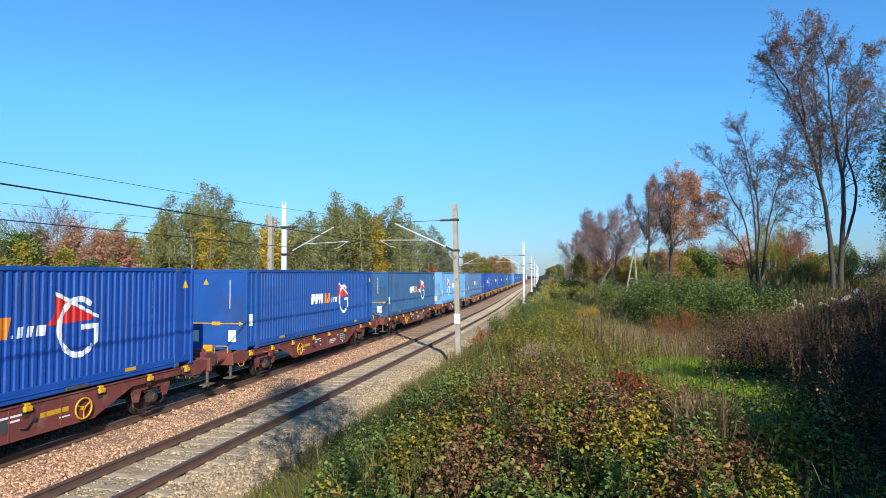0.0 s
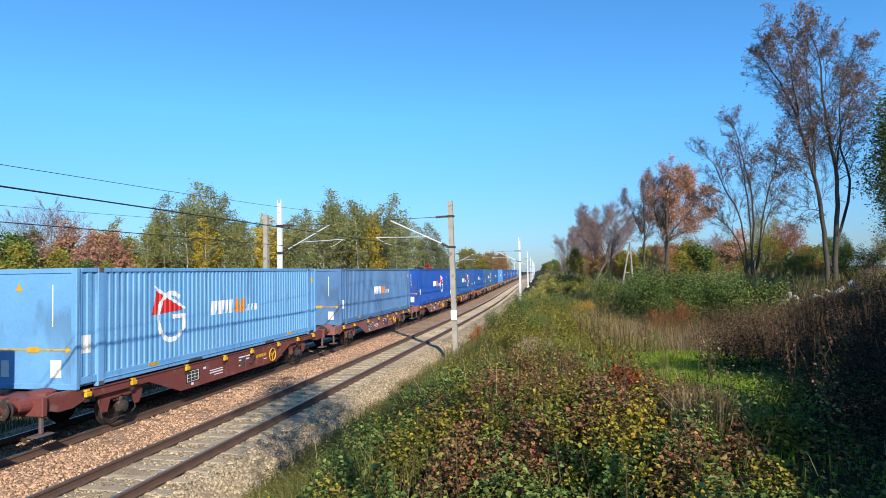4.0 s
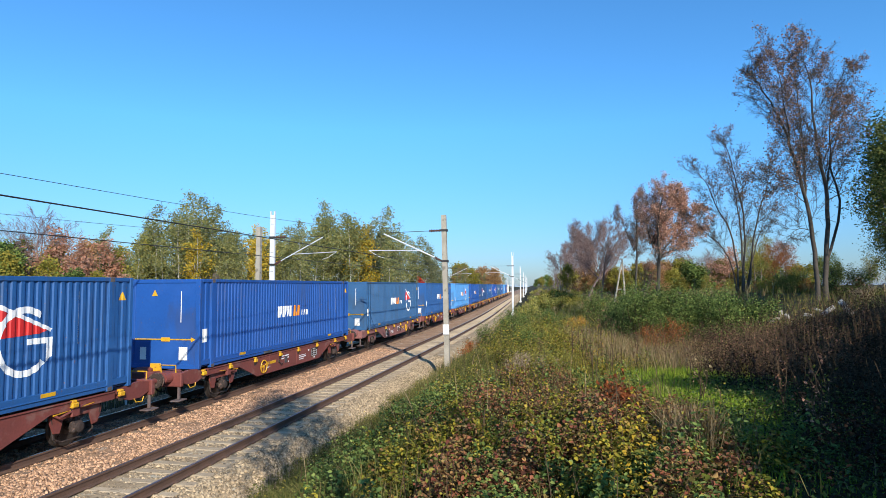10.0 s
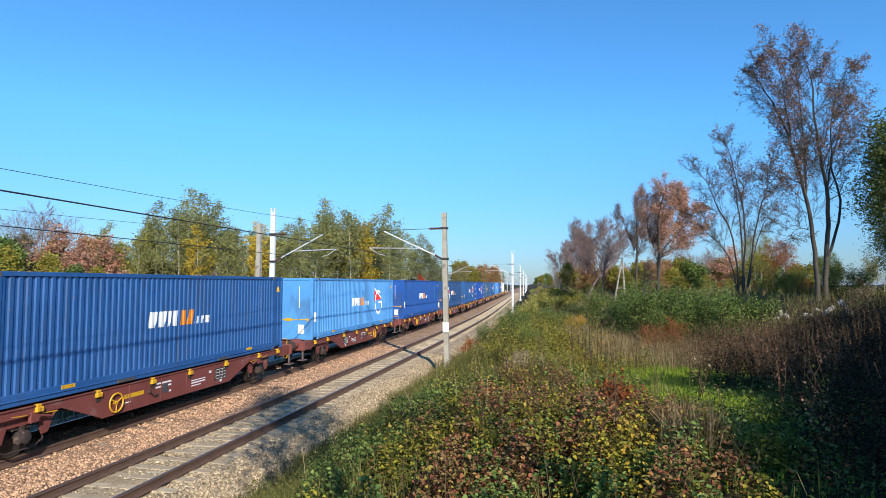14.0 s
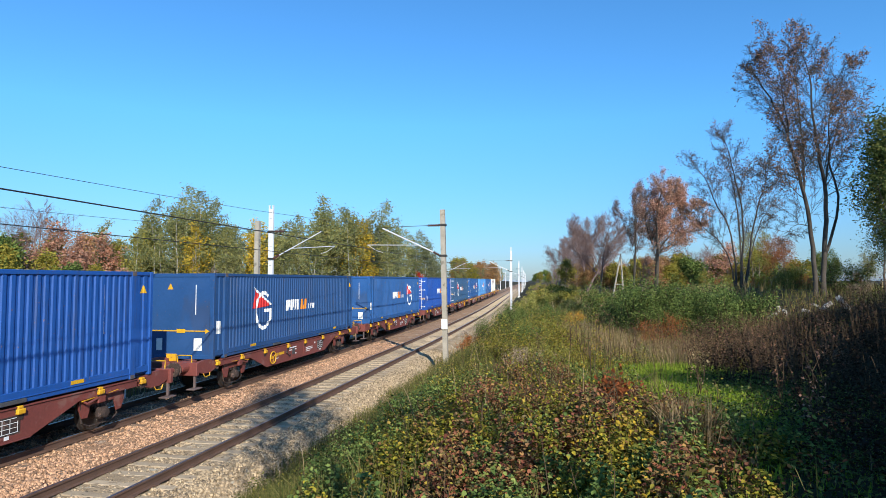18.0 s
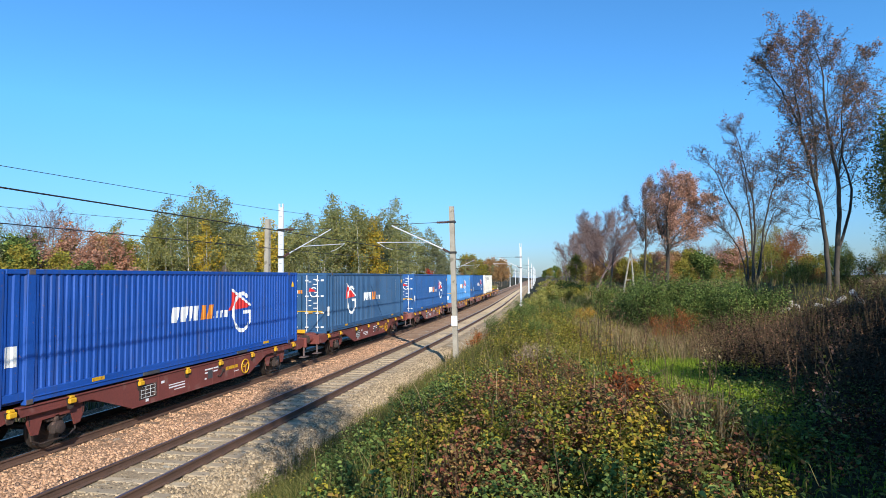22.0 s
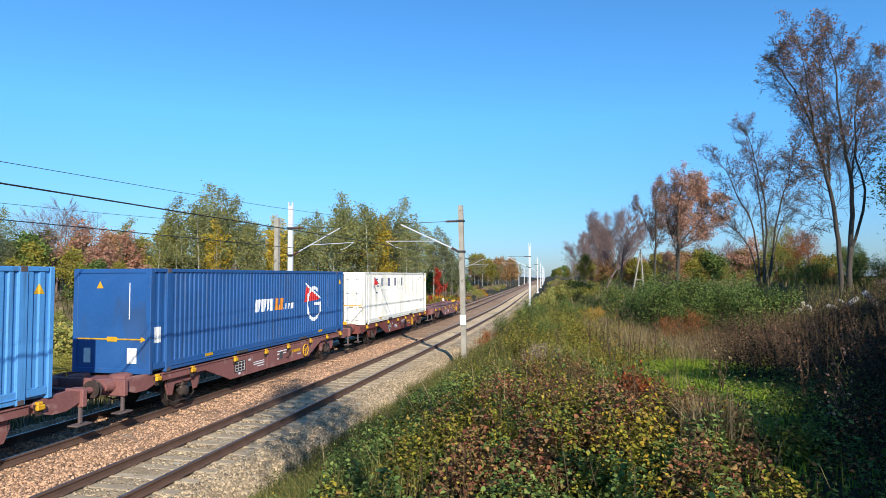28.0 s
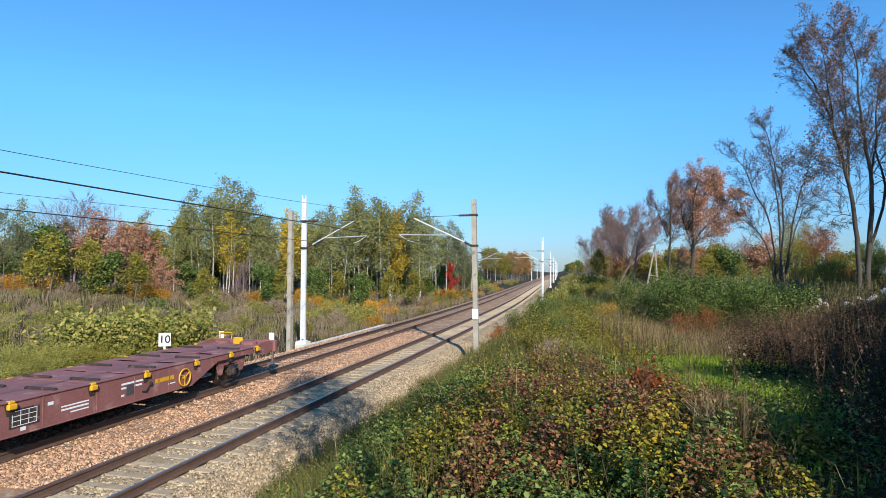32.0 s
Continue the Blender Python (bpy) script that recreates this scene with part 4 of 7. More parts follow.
        rim = [(1.29, -2.62 + 0.24 * math.cos(a), 0.72 + 0.24 * math.sin(a)) for a in [2 * math.pi * i / 20 for i in range(21)]]
        hm = Mesh().tube(rim, 0.022, 6, False).disc((1.26, -2.62, 0.72), 0, 0.05, 0.1, 10)
        for i in range(3):
            a = 2 * math.pi * i / 3 + 0.5
            hm.tube([(1.29, -2.62, 0.72), (1.29, -2.62 + 0.24 * math.cos(a), 0.72 + 0.24 * math.sin(a))], 0.016, 6)
        part("handbrake_wheel", lie(hm), M["yellow"], w, "yellow handbrake wheel")
        grid = Mesh()
        for i in range(4):
            grid.box(1.2275, 1.231, 2.05, 2.62, 0.6 + 0.1 * i, 0.612 + 0.1 * i, 0.001)
            grid.box(1.228, 1.2315, 2.05 + 0.185 * i, 2.062 + 0.185 * i, 0.6, 0.912, 0.001)
        part("load_table", lie(grid), M["decal"], w, "white ruled load table")
        for yy, ln, zz, hh in ((0.7, 0.75, 0.74, 0.03), (0.7, 0.75, 0.66, 0.04), (0.7, 0.5, 0.58, 0.03), (-1.15, 0.85, 0.9, 0.045), (-1.0, 0.7, 0.8, 0.045), (-0.4, 0.1, 0.62, 0.05), (1.65, 0.14, 0.86, 0.07), (-2.3, 0.3, 0.62, 0.03), (2.3, 0.12, 0.48, 0.08)):
            part("stencil_bar", lie(Mesh().box(1.221, 1.2245, yy, yy + ln, zz, zz + hh, 0.001)), M["decal"], w, "white stencilled print, as a bar")
        for yy in (-2.05, -0.75, 0.45, 1.9):
            part("stiffener", lie(Mesh().box(1.2, 1.228, yy - 0.02, yy + 0.02, 0.44, 1.09, 0.004)), m, w)
        part("instruction_plate", lie(Mesh().box(1.221, 1.229, -0.72, -0.46, 0.62, 0.88, 0.004)), M["lift"], w, "dark instruction plate")
        part("label_holder", lie(Mesh().box(1.221, 1.2265, 1.98, 2.68, 0.56, 0.95, 0.003)), M["bogie"], w, "dark ruled label board")
        part("brake_lever", lie(Mesh().tube([(1.24, -1.3, 0.78), (1.27, -1.1, 0.62), (1.27, -0.95, 0.66)], 0.018, 6).disc((1.25, -1.3, 0.78), 0, 0.05, 0.06, 10)), M["bogie"], w, "dark brake lever")
        for yy in (-5.6, -3.5, -1.6, 0.3, 1.5, 3.4, 5.5):
            part("fold_flap", lie(Mesh().box(0.3, 1.12, yy - 0.05, yy + 0.05, 1.118, 1.175, 0.01)), M["bogie"], w, "dark folded-down container stop")
        part("owner_mark", lie(Mesh().box(1.221, 1.2255, -2.25, -1.5, 0.74, 0.85, 0.001)), M["yellow"], w, "yellow owner's mark, as a bar")
    for yc in (-5.2, 5.2):
        axle_unit(w, m, yc)
    return w


BOXES = (("right", "bright", 0), ("right", "royal", 0), ("right", "dusk", 0), ("left", "light", 0), ("plain", "grey", 0), ("right", "bright", 0),
         ("far", "mid", 0), ("plain", "royal", 0), ("far", "dusk", 0), ("plain", "mid", 0), ("far", "sky", 0), ("plain", "royal", 0),
         ("left", "deep", 0), ("far", "mid", 0), ("right", "bright", 1), ("left", "slate", 1), ("far", "mid", 1), ("right", "sky", 0),
         ("far", "mid", 0), ("white", "white", 1))
NAMES = {"deep": "deep navy-blue", "royal": "royal blue", "bright": "bright blue", "dusk": "faded dark blue", "light": "pale sky-blue", "grey": "sun-bleached grey-blue", "mid": "blue", "sky": "light blue", "slate": "dark slate-blue", "white": "cream-white"}
TRAIN = []
base = {"wag_a": wagon("wag_a", "faded brown-red flat container wagon with yellow fittings"), "wag_b": wagon("wag_b", "dark red flat container wagon with yellow fittings")}
used = set()
for k in range(21):
    paint = "wag_a" if k in (4, 5, 8, 16, 17, 18, 20) else "wag_b"
    w = copy_thing(base[paint], line_pose(wagon_y(k, 0))) if paint in used else base[paint]
    used.add(paint)
    if k == 20:
        tagged(w, "empty faded brown-red flat wagon, last of the train", "wagon", "wagons of the train")
        for sx in (-1.05, 1.05):
            part("tail_marker", Mesh().box(sx - 0.1, sx + 0.1, -7.84, -7.82, 1.2, 1.46, 0.01).tube([(sx, -7.81, 1.1), (sx, -7.81, 1.35)], 0.015, 6), M["white"], w, "white tail marker plate")
    TRAIN.append((k, w, 0.0, 0 if k in (1, 2, 6, 7, 9, 11, 12, 13) else 180))
    if k < 20:
        st, col, doors = BOXES[k]
        c = container(st, col, doors, NAMES[col] + " steel container with a painted emblem, on a wagon" if st != "plain" else NAMES[col] + " corrugated steel container with painted name, on a wagon")
        TRAIN.append((k, c, BOX_Z, 0))
for k, ob, z, turn in TRAIN:
    ob.matrix_basis = line_pose(wagon_y(k, 0), z, turn)
# ---- overhead line ----
POLE_Y, SPAN = 28.8, 60.0


def insulator(mb_parent, p, q, n=7):
    """A turned body with ribs, between two points."""
    p, q = Vector(p), Vector(q)
    pts, rad = [p], [0.035]
    for i in range(n):
        for u, w in ((0.2, 0.035), (0.45, 0.075), (0.6, 0.075), (0.85, 0.035)):
            pts.append(p.lerp(q, (i + u) / n))
            rad.append(w)
    return part("insulator", Mesh().tube(pts + [q], rad + [0.03], 10), M["insul"], mb_parent, "brown ribbed insulator")


def cantilever(pole, side, x_track, x_pole, z_tie=6.5, z_low=5.0):
    """Sloping tube, tie and steady arm that hold the wires over a track; side is the way from pole to track."""
    x_end = x_track + (-side) * 0.1
    part("cantilever_tube", Mesh().tube([(x_pole + side * 0.5 - x_pole, 0, z_low + 0.2), (x_end - x_pole, 0, z_tie - 0.05)], 0.03, 8), M["galv"], pole)
    part("tie_rod", Mesh().tube([(side * 0.75, 0, z_tie), (x_end - x_pole, 0, z_tie)], 0.014, 6), M["wire"], pole)
    insulator(pole, (side * 0.18, 0, z_tie), (side * 0.75, 0, z_tie))
    insulator(pole, (side * 0.16, 0, z_low), (side * 0.5, 0, z_low + 0.2))
    part("registration_arm", Mesh().tube([(side * 1.1, 0, z_low + 0.55), (x_track - x_pole + side * 0.7, 0, z_low + 0.65)], 0.018, 6), M["galv"], pole)
    part("steady_arm", Mesh().tube([(x_track - x_pole + side * 0.65, 0, z_low + 0.62), (x_track - x_pole + side * 0.2, 0, 5.34), (x_track - x_pole - side * 0.1, 0, 5.25)], 0.012, 6), M["galv"], pole)
    for z in (z_tie, z_low):
        part("pole_band", Mesh().box(-0.17, 0.17, -0.15, 0.15, z - 0.05, z + 0.05, 0.01), M["wire"], pole)


def old_pole(x, y, top, z0, lean=0.0):
    p = thing("concrete_pole", "weathered square concrete catenary pole at the trackside", "pole", at=pose(x, y, 0, 0, lean, 0))
    part("shaft", Mesh().prism([(-0.15, z0), (0.15, z0), (0.11, top), (-0.11, top)], -0.115, 0.115), M["concrete"], p)
    for i in range(5):
        part("rung_hole", Mesh().box(0.12, 0.134, -0.03, 0.03, 1.2 + i * 1.1, 1.26 + i * 1.1, 0.004), M["bogie"], p)
    return p


def new_mast(x, y, top, z0):
    """Two steel channels joined by batten plates."""
    p = thing("steel_mast", "new galvanised double-channel catenary mast on a concrete footing", "mast", at=pose(x, y, 0))
    for s in (-1, 1):
        part("channel", Mesh().prism([(-0.08, z0 + 0.3), (0.08, z0 + 0.3), (0.06, top), (-0.06, top)], min(s * 0.075, s * 0.135), max(s * 0.075, s * 0.135)), M["galv"], p)
    for i in range(int((top - z0 - 0.6) / 0.52)):
        zz = z0 + 0.4 + i * 0.52
        part("batten_plate", Mesh().box(-0.076, 0.076, -0.066, 0.066, zz, zz + 0.505, 0.006), M["galv"], p)
    part("base_plate", Mesh().box(-0.2, 0.2, -0.2, 0.2, z0 + 0.28, z0 + 0.32, 0.006), M["galv"], p)
    f = thing("mast_footing", "white-painted concrete mast footing", "footing", at=pose(x, y, 0))
    part("block", Mesh().prism([(-0.32, z0 - 0.5), (0.32, z0 - 0.5), (0.32, z0 + 0.1), (0.24, z0 + 0.28), (-0.24, z0 + 0.28), (-0.32, z0 + 0.1)], -0.32, 0.32), M["foot"], f)
    return p


near_pole = old_pole(-5.43, POLE_Y, 7.25, -1.2, -1.2)
cantilever(near_pole, -1, XN, -5.43)
sign = part("number_plate", Mesh().box(-0.15, 0.15, -0.175, -0.155, 1.46, 1.94, 0.01), M["white"], near_pole, "white enamel plate with unreadable digits")
for zz in (1.62, 1.82):
    part("digit_bar", Mesh().box(-0.05, 0.05, -0.18, -0.174, zz, zz + 0.11, 0.002), M["greyline"], sign)
old_pole(-15.75, POLE_Y + 0.75, 6.98, -1.0)
far_mast = new_mast(-15.6, POLE_Y + 2.0, 7.95, -0.45)
cantilever(far_mast, 1, XF, -15.6)
for y, xs in ((84, (-5.4,)), (146, (-5.4,)), (208, (-5.4,)), (270, (-5.4, -15.8)), (332, (-5.4, -15.8)), (394, (-5.4, -15.8)), (-31, (-5.43, -15.6))):
    for x in xs:
        m2 = new_mast(x + float(bend(y)), y, 8.4, -0.5 if x < -9 else -0.3)
        if y > 0:
            cantilever(m2, -1 if x > -9 else 1, (XN if x > -9 else XF), x)
m3 = new_mast(-15.9 + float(bend(92)), 92, 7.8, -0.5)
cantilever(m3, 1, XF, -15.9)


def wires(cx, label, ends, drop=0.0):
    """Contact wire, messenger wire and droppers of one track."""
    t = thing("overhead_wire", label, "wire", kind="structure")
    for dx in (-0.02, 0.02):
        part("contact_wire", Mesh().tube([(cx + float(bend(y)) + dx, y, 5.25 - drop) for y in TRACK_Y[TRACK_Y < 400]], 0.011, 5), M["wire"], t)
    pts = []
    for a, b in zip(ends[:-1], ends[1:]):
        for i in range(14):
            u = i / 14
            y = a + (b - a) * u
            pts.append((cx + float(bend(y)), y, 5.5 - drop + 1.0 * (2 * u - 1) ** 2))
    part("messenger_wire", Mesh().tube(pts, 0.0055, 5), M["wire"], t)
    for x, y, z in pts[::3]:
        if -20 < y < 100 and z > 5.45 - drop:
            part("dropper", Mesh().tube([(x, y, 5.25 - drop), (x, y, z)], 0.004, 4), M["wire"], t)
    return t


wires(XN, "contact wire hung over the empty track", [-93, -31, POLE_Y, 84, 146, 208, 270, 332, 394])
wires(XF, "contact wire hung over the train's track", [-91, -29, POLE_Y + 2, 92, 146, 208, 270, 332, 394], 0.14)

# kilometre board "10" beyond the far track
board = thing("distance_sign", "small white trackside board with black number ten", "sign", at=pose(-15.6, 19.6, 0, 0, 0, 38))
part("plate", Mesh().box(-0.21, 0.21, -0.015, 0.0, 0.9, 1.4, 0.008), M["white"], board)
part("stake", Mesh().box(-0.04, 0.04, 0.0, 0.06, -0.9, 1.3, 0.008), M["galv"], board)
txt = bpy.data.curves.new("digits", "FONT")
txt.body, txt.size, txt.align_x, txt.align_y, txt.extrude, txt.offset = "10", 0.4, "CENTER", "CENTER", 0.001, 0.008
txt.materials.append(M["black"])
dg = new("digits", txt)
dg.parent = board
dg.matrix_basis = pose(0, -0.018, 1.15, 90, 0, 0)

# pale kerb of concrete slabs beside the far track, by the mast
trough = thing("cable_trough", "row of pale concrete trough covers beside the track", "trough", kind="structure")
for i in range(22):
    y = 30.2 + 0.62 * i
    part("cover", Mesh().box(-0.34, 0.34, -0.3, 0.3, -0.5, -0.31, 0.015), M["foot"], trough, at=pose(-15.0 + float(bend(y)), y, random.Random(i).uniform(-0.01, 0.01), 0, 0, random.Random(i + 50).uniform(-2, 2)))

# woods on the horizon; their haze is painted as blue-grey colour and glow
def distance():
    m = bpy.data.materials.new("painted_haze")
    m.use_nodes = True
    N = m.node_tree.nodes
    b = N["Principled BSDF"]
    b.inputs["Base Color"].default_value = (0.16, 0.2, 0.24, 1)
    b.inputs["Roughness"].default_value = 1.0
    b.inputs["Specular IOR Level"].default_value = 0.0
    # faint emission in place of air between here and the woods
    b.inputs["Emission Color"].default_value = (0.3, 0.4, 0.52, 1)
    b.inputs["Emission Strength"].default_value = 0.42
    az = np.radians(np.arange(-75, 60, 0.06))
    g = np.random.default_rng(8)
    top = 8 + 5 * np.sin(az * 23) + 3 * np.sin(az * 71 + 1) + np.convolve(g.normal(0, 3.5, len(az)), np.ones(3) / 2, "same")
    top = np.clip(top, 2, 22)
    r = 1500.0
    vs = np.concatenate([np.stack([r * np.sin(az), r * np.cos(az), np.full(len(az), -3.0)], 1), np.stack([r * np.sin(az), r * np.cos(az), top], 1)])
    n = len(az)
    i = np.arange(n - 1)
    tagged(new("backdrop", array_mesh("backdrop", vs, np.stack([i + 1, i, i + n, i + n + 1], 1), m)), "line of far woods with haze painted in as a blue-grey glow", "backdrop", kind="structure")


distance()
# ---- trees ----
def rot_about(d, angle, rng):
    """A direction leaning away from d by an angle, any way round."""
    ref = Vector((0, 0, 1)) if abs(d.z) < 0.9 else Vector((1, 0, 0))
    u = d.cross(ref).normalized()
    w = d.cross(u)
    a = rng.uniform(0, 2 * math.pi)
    side = u * math.cos(a) + w * math.sin(a)
    return (d * math.cos(angle) + side * math.sin(angle)).normalized()


def grow(rng, out, tips, p, d, length, r, level, cfg):
    """One limb and all that springs from it. out: (points, radii, level); tips: places for leaves."""
    n = cfg["segs"][level]
    pts, rad = [p.copy()], [r]
    end_r = r * cfg["taper"][level]
    for i in range(n):
        d = (d + Vector((rng.gauss(0, 1), rng.gauss(0, 1), rng.gauss(0, 1))) * cfg["wobble"][level] + Vector((0, 0, cfg["lift"][level]))).normalized()
        p = p + d * (length / n)
        pts.append(p.copy())
        rad.append(r + (end_r - r) * (i + 1) / n)
        if level + 1 < len(cfg["segs"]):
            u = (i + 1) / n
            if u >= cfg["bare"][level]:
                k = cfg["kids"][level]
                for _ in range(int(k) + (rng.random() < k - int(k))):
                    a = radians(rng.uniform(*cfg["angle"][level]))
                    ln = length * rng.uniform(*cfg["ratio"][level]) * (1.15 - 0.6 * u if level == 0 else 1.1 - 0.4 * u)
                    grow(rng, out, tips, pts[-1] - d * (length / n) * rng.random(), rot_about(d, a, rng), ln, max(rad[-1] * cfg["thin"][level], cfg["rmin"]), level + 1, cfg)
        if level >= cfg["leafy"]:
            tips.append(p.copy())
    out.append((pts, rad, level))


def wood_mesh(name, out, material, keep=9, sides=(6, 4, 3, 3, 3)):
    mb = Mesh()
    for pts, rad, lv in out:
        if lv < keep:
            mb.tube(pts, rad, sides[lv], False)
    return mb.data(name, material, True)


def leaf_mesh(name, rng, centres, size, material, flat=0.3, wide=0.55):
    """Small pointed leaves, each turned its own way."""
    g = np.random.default_rng(rng.randrange(1 << 30))
    c = np.asarray(centres, float)
    n = len(c)
    a = g.normal(size=(n, 3))
    a[:, 2] *= flat + 0.4
    a /= np.linalg.norm(a, axis=1, keepdims=True)
    b = g.normal(size=(n, 3))
    b = np.cross(a, b)
    b /= np.linalg.norm(b, axis=1, keepdims=True) + 1e-9
    L = size * g.uniform(0.6, 1.3, (n, 1))
    W = L * wide * g.uniform(0.7, 1.2, (n, 1))
    v = np.stack([c - a * L / 2, c + b * W / 2 + a * L * 0.08, c + a * L / 2, c - b * W / 2 + a * L * 0.08], 1).reshape(-1, 3)
    return array_mesh(name, v, np.arange(4 * n).reshape(-1, 4), material)


def ovate_mesh(name, rng, centres, size, material, wide=0.6):
    """Broad pointed leaves in two halves, folded along the midrib and drooping."""
    g = np.random.default_rng(rng.randrange(1 << 30))
    c = np.asarray(centres, float)
    n = len(c)
    t = g.uniform(0, 2 * np.pi, n)
    a = np.stack([np.cos(t), np.sin(t), g.normal(-0.15, 0.45, n)], 1)
    a /= np.linalg.norm(a, axis=1, keepdims=True)
    up = g.normal(0, 0.45, (n, 3)) + np.array([0, 0, 1.0])
    b = np.cross(a, up)
    b /= np.linalg.norm(b, axis=1, keepdims=True) + 1e-9
    w = np.cross(b, a)
    L = size * g.uniform(0.55, 1.4, (n, 1))
    W = L * wide * 0.55 * g.uniform(0.75, 1.2, (n, 1))
    f = W * g.uniform(0.0, 0.6, (n, 1))
    v = np.stack([c - a * L / 2, c - a * L * 0.2 - b * W + w * f, c + a * L * 0.2 - b * W * 0.8 + w * f, c + a * L / 2 - w * L * 0.12,
                  c + a * L * 0.2 + b * W * 0.8 + w * f, c - a * L * 0.2 + b * W + w * f], 1).reshape(-1, 3)
    k = np.arange(n)[:, None] * 6
    return array_mesh(name, v, np.concatenate([k + np.array([[0, 3, 2, 1]]), k + np.array([[0, 5, 4, 3]])]), material)


def spray(rng, tips, per, spread):
    out = []
    for p in tips:
        for _ in range(int(per) + (rng.random() < per - int(per))):
            out.append((p.x + rng.gauss(0, spread), p.y + rng.gauss(0, spread), p.z + rng.gauss(0, spread)))
    return out


CFG = {
    # slender tree with an upright crown
    "birch": dict(segs=(9, 4, 3), taper=(0.15, 0.3, 0.4), wobble=(0.05, 0.14, 0.25), lift=(0.06, 0.04, -0.06), bare=(0.42, 0.25, 0), kids=(2.6, 1.6, 0), angle=((35, 65), (30, 60)), ratio=((0.2, 0.34), (0.3, 0.55)), thin=(0.38, 0.5), rmin=0.008, leafy=1),
    "broad": dict(segs=(6, 5, 4, 3), taper=(0.35, 0.3, 0.3, 0.4), wobble=(0.06, 0.13, 0.2, 0.25), lift=(0.05, 0.06, 0.03, 0), bare=(0.3, 0.25, 0.2, 0), kids=(2.2, 1.8, 1.4, 0), angle=((30, 62), (30, 60), (30, 65)), ratio=((0.4, 0.62), (0.35, 0.6), (0.4, 0.6)), thin=(0.5, 0.5, 0.55), rmin=0.009, leafy=2),
    "vase": dict(segs=(8, 6, 4, 3), taper=(0.2, 0.2, 0.3, 0.4), wobble=(0.07, 0.11, 0.16, 0.2), lift=(0.05, 0.09, 0.06, 0.02), bare=(0.3, 0.3, 0.15, 0), kids=(1.7, 1.8, 1.8, 0), angle=((22, 45), (25, 50), (25, 60)), ratio=((0.3, 0.5), (0.3, 0.5), (0.4, 0.6)), thin=(0.5, 0.5, 0.55), rmin=0.006, leafy=2),
    "tall": dict(segs=(14, 6, 4, 3), taper=(0.12, 0.2, 0.3, 0.5), wobble=(0.035, 0.1, 0.17, 0.22), lift=(0.05, 0.1, 0.05, 0.0), bare=(0.3, 0.25, 0.1, 0), kids=(2.0, 2.0, 2.2, 0), angle=((25, 55), (25, 55), (25, 60)), ratio=((0.2, 0.34), (0.3, 0.5), (0.4, 0.7)), thin=(0.42, 0.5, 0.55), rmin=0.006, leafy=2),
    "twiggy": dict(segs=(6, 6, 5, 4), taper=(0.3, 0.2, 0.2, 0.4), wobble=(0.06, 0.11, 0.15, 0.15), lift=(0.05, 0.09, 0.07, 0.05), bare=(0.3, 0.2, 0.1, 0), kids=(2.4, 2.3, 2.2, 0), angle=((25, 62), (25, 55), (20, 50)), ratio=((0.5, 0.75), (0.35, 0.6), (0.4, 0.7)), thin=(0.5, 0.5, 0.5), rmin=0.007, leafy=3),
    "fartwig": dict(segs=(5, 5, 4, 3), taper=(0.3, 0.2, 0.2, 0.4), wobble=(0.06, 0.11, 0.15, 0.15), lift=(0.05, 0.09, 0.07, 0.05), bare=(0.3, 0.2, 0.1, 0), kids=(2.3, 2.0, 1.8, 0), angle=((25, 60), (25, 55), (20, 50)), ratio=((0.5, 0.75), (0.35, 0.6), (0.4, 0.7)), thin=(0.5, 0.5, 0.5), rmin=0.012, leafy=3),
    "crowned": dict(segs=(7, 5, 4, 3), taper=(0.3, 0.3, 0.3, 0.4), wobble=(0.05, 0.13, 0.2, 0.25), lift=(0.05, 0.07, 0.03, 0), bare=(0.38, 0.25, 0.2, 0), kids=(2.6, 1.8, 1.5, 0), angle=((28, 55), (30, 60), (30, 65)), ratio=((0.28, 0.44), (0.35, 0.6), (0.4, 0.6)), thin=(0.5, 0.5, 0.55), rmin=0.009, leafy=2),
    "high": dict(segs=(12, 4, 3), taper=(0.15, 0.3, 0.4), wobble=(0.03, 0.14, 0.25), lift=(0.08, 0.04, -0.03), bare=(0.66, 0.25, 0), kids=(3.2, 1.8, 0), angle=((35, 65), (30, 60)), ratio=((0.16, 0.26), (0.3, 0.55)), thin=(0.38, 0.5), rmin=0.008, leafy=1),
    "farbush": dict(segs=(4, 3, 2), taper=(0.3, 0.3, 0.5), wobble=(0.15, 0.2, 0.25), lift=(0.06, 0.05, 0.0), bare=(0.15, 0.1, 0), kids=(1.8, 1.2, 0), angle=((25, 60), (30, 65)), ratio=((0.35, 0.6), (0.35, 0.6)), thin=(0.55, 0.6), rmin=0.004, leafy=0),
    "bush": dict(segs=(5, 4, 3), taper=(0.3, 0.3, 0.5), wobble=(0.15, 0.2, 0.25), lift=(0.06, 0.05, 0.0), bare=(0.15, 0.1, 0), kids=(2.4, 1.6, 0), angle=((25, 60), (30, 65)), ratio=((0.35, 0.6), (0.35, 0.6)), thin=(0.55, 0.6), rmin=0.004, leafy=0),
}


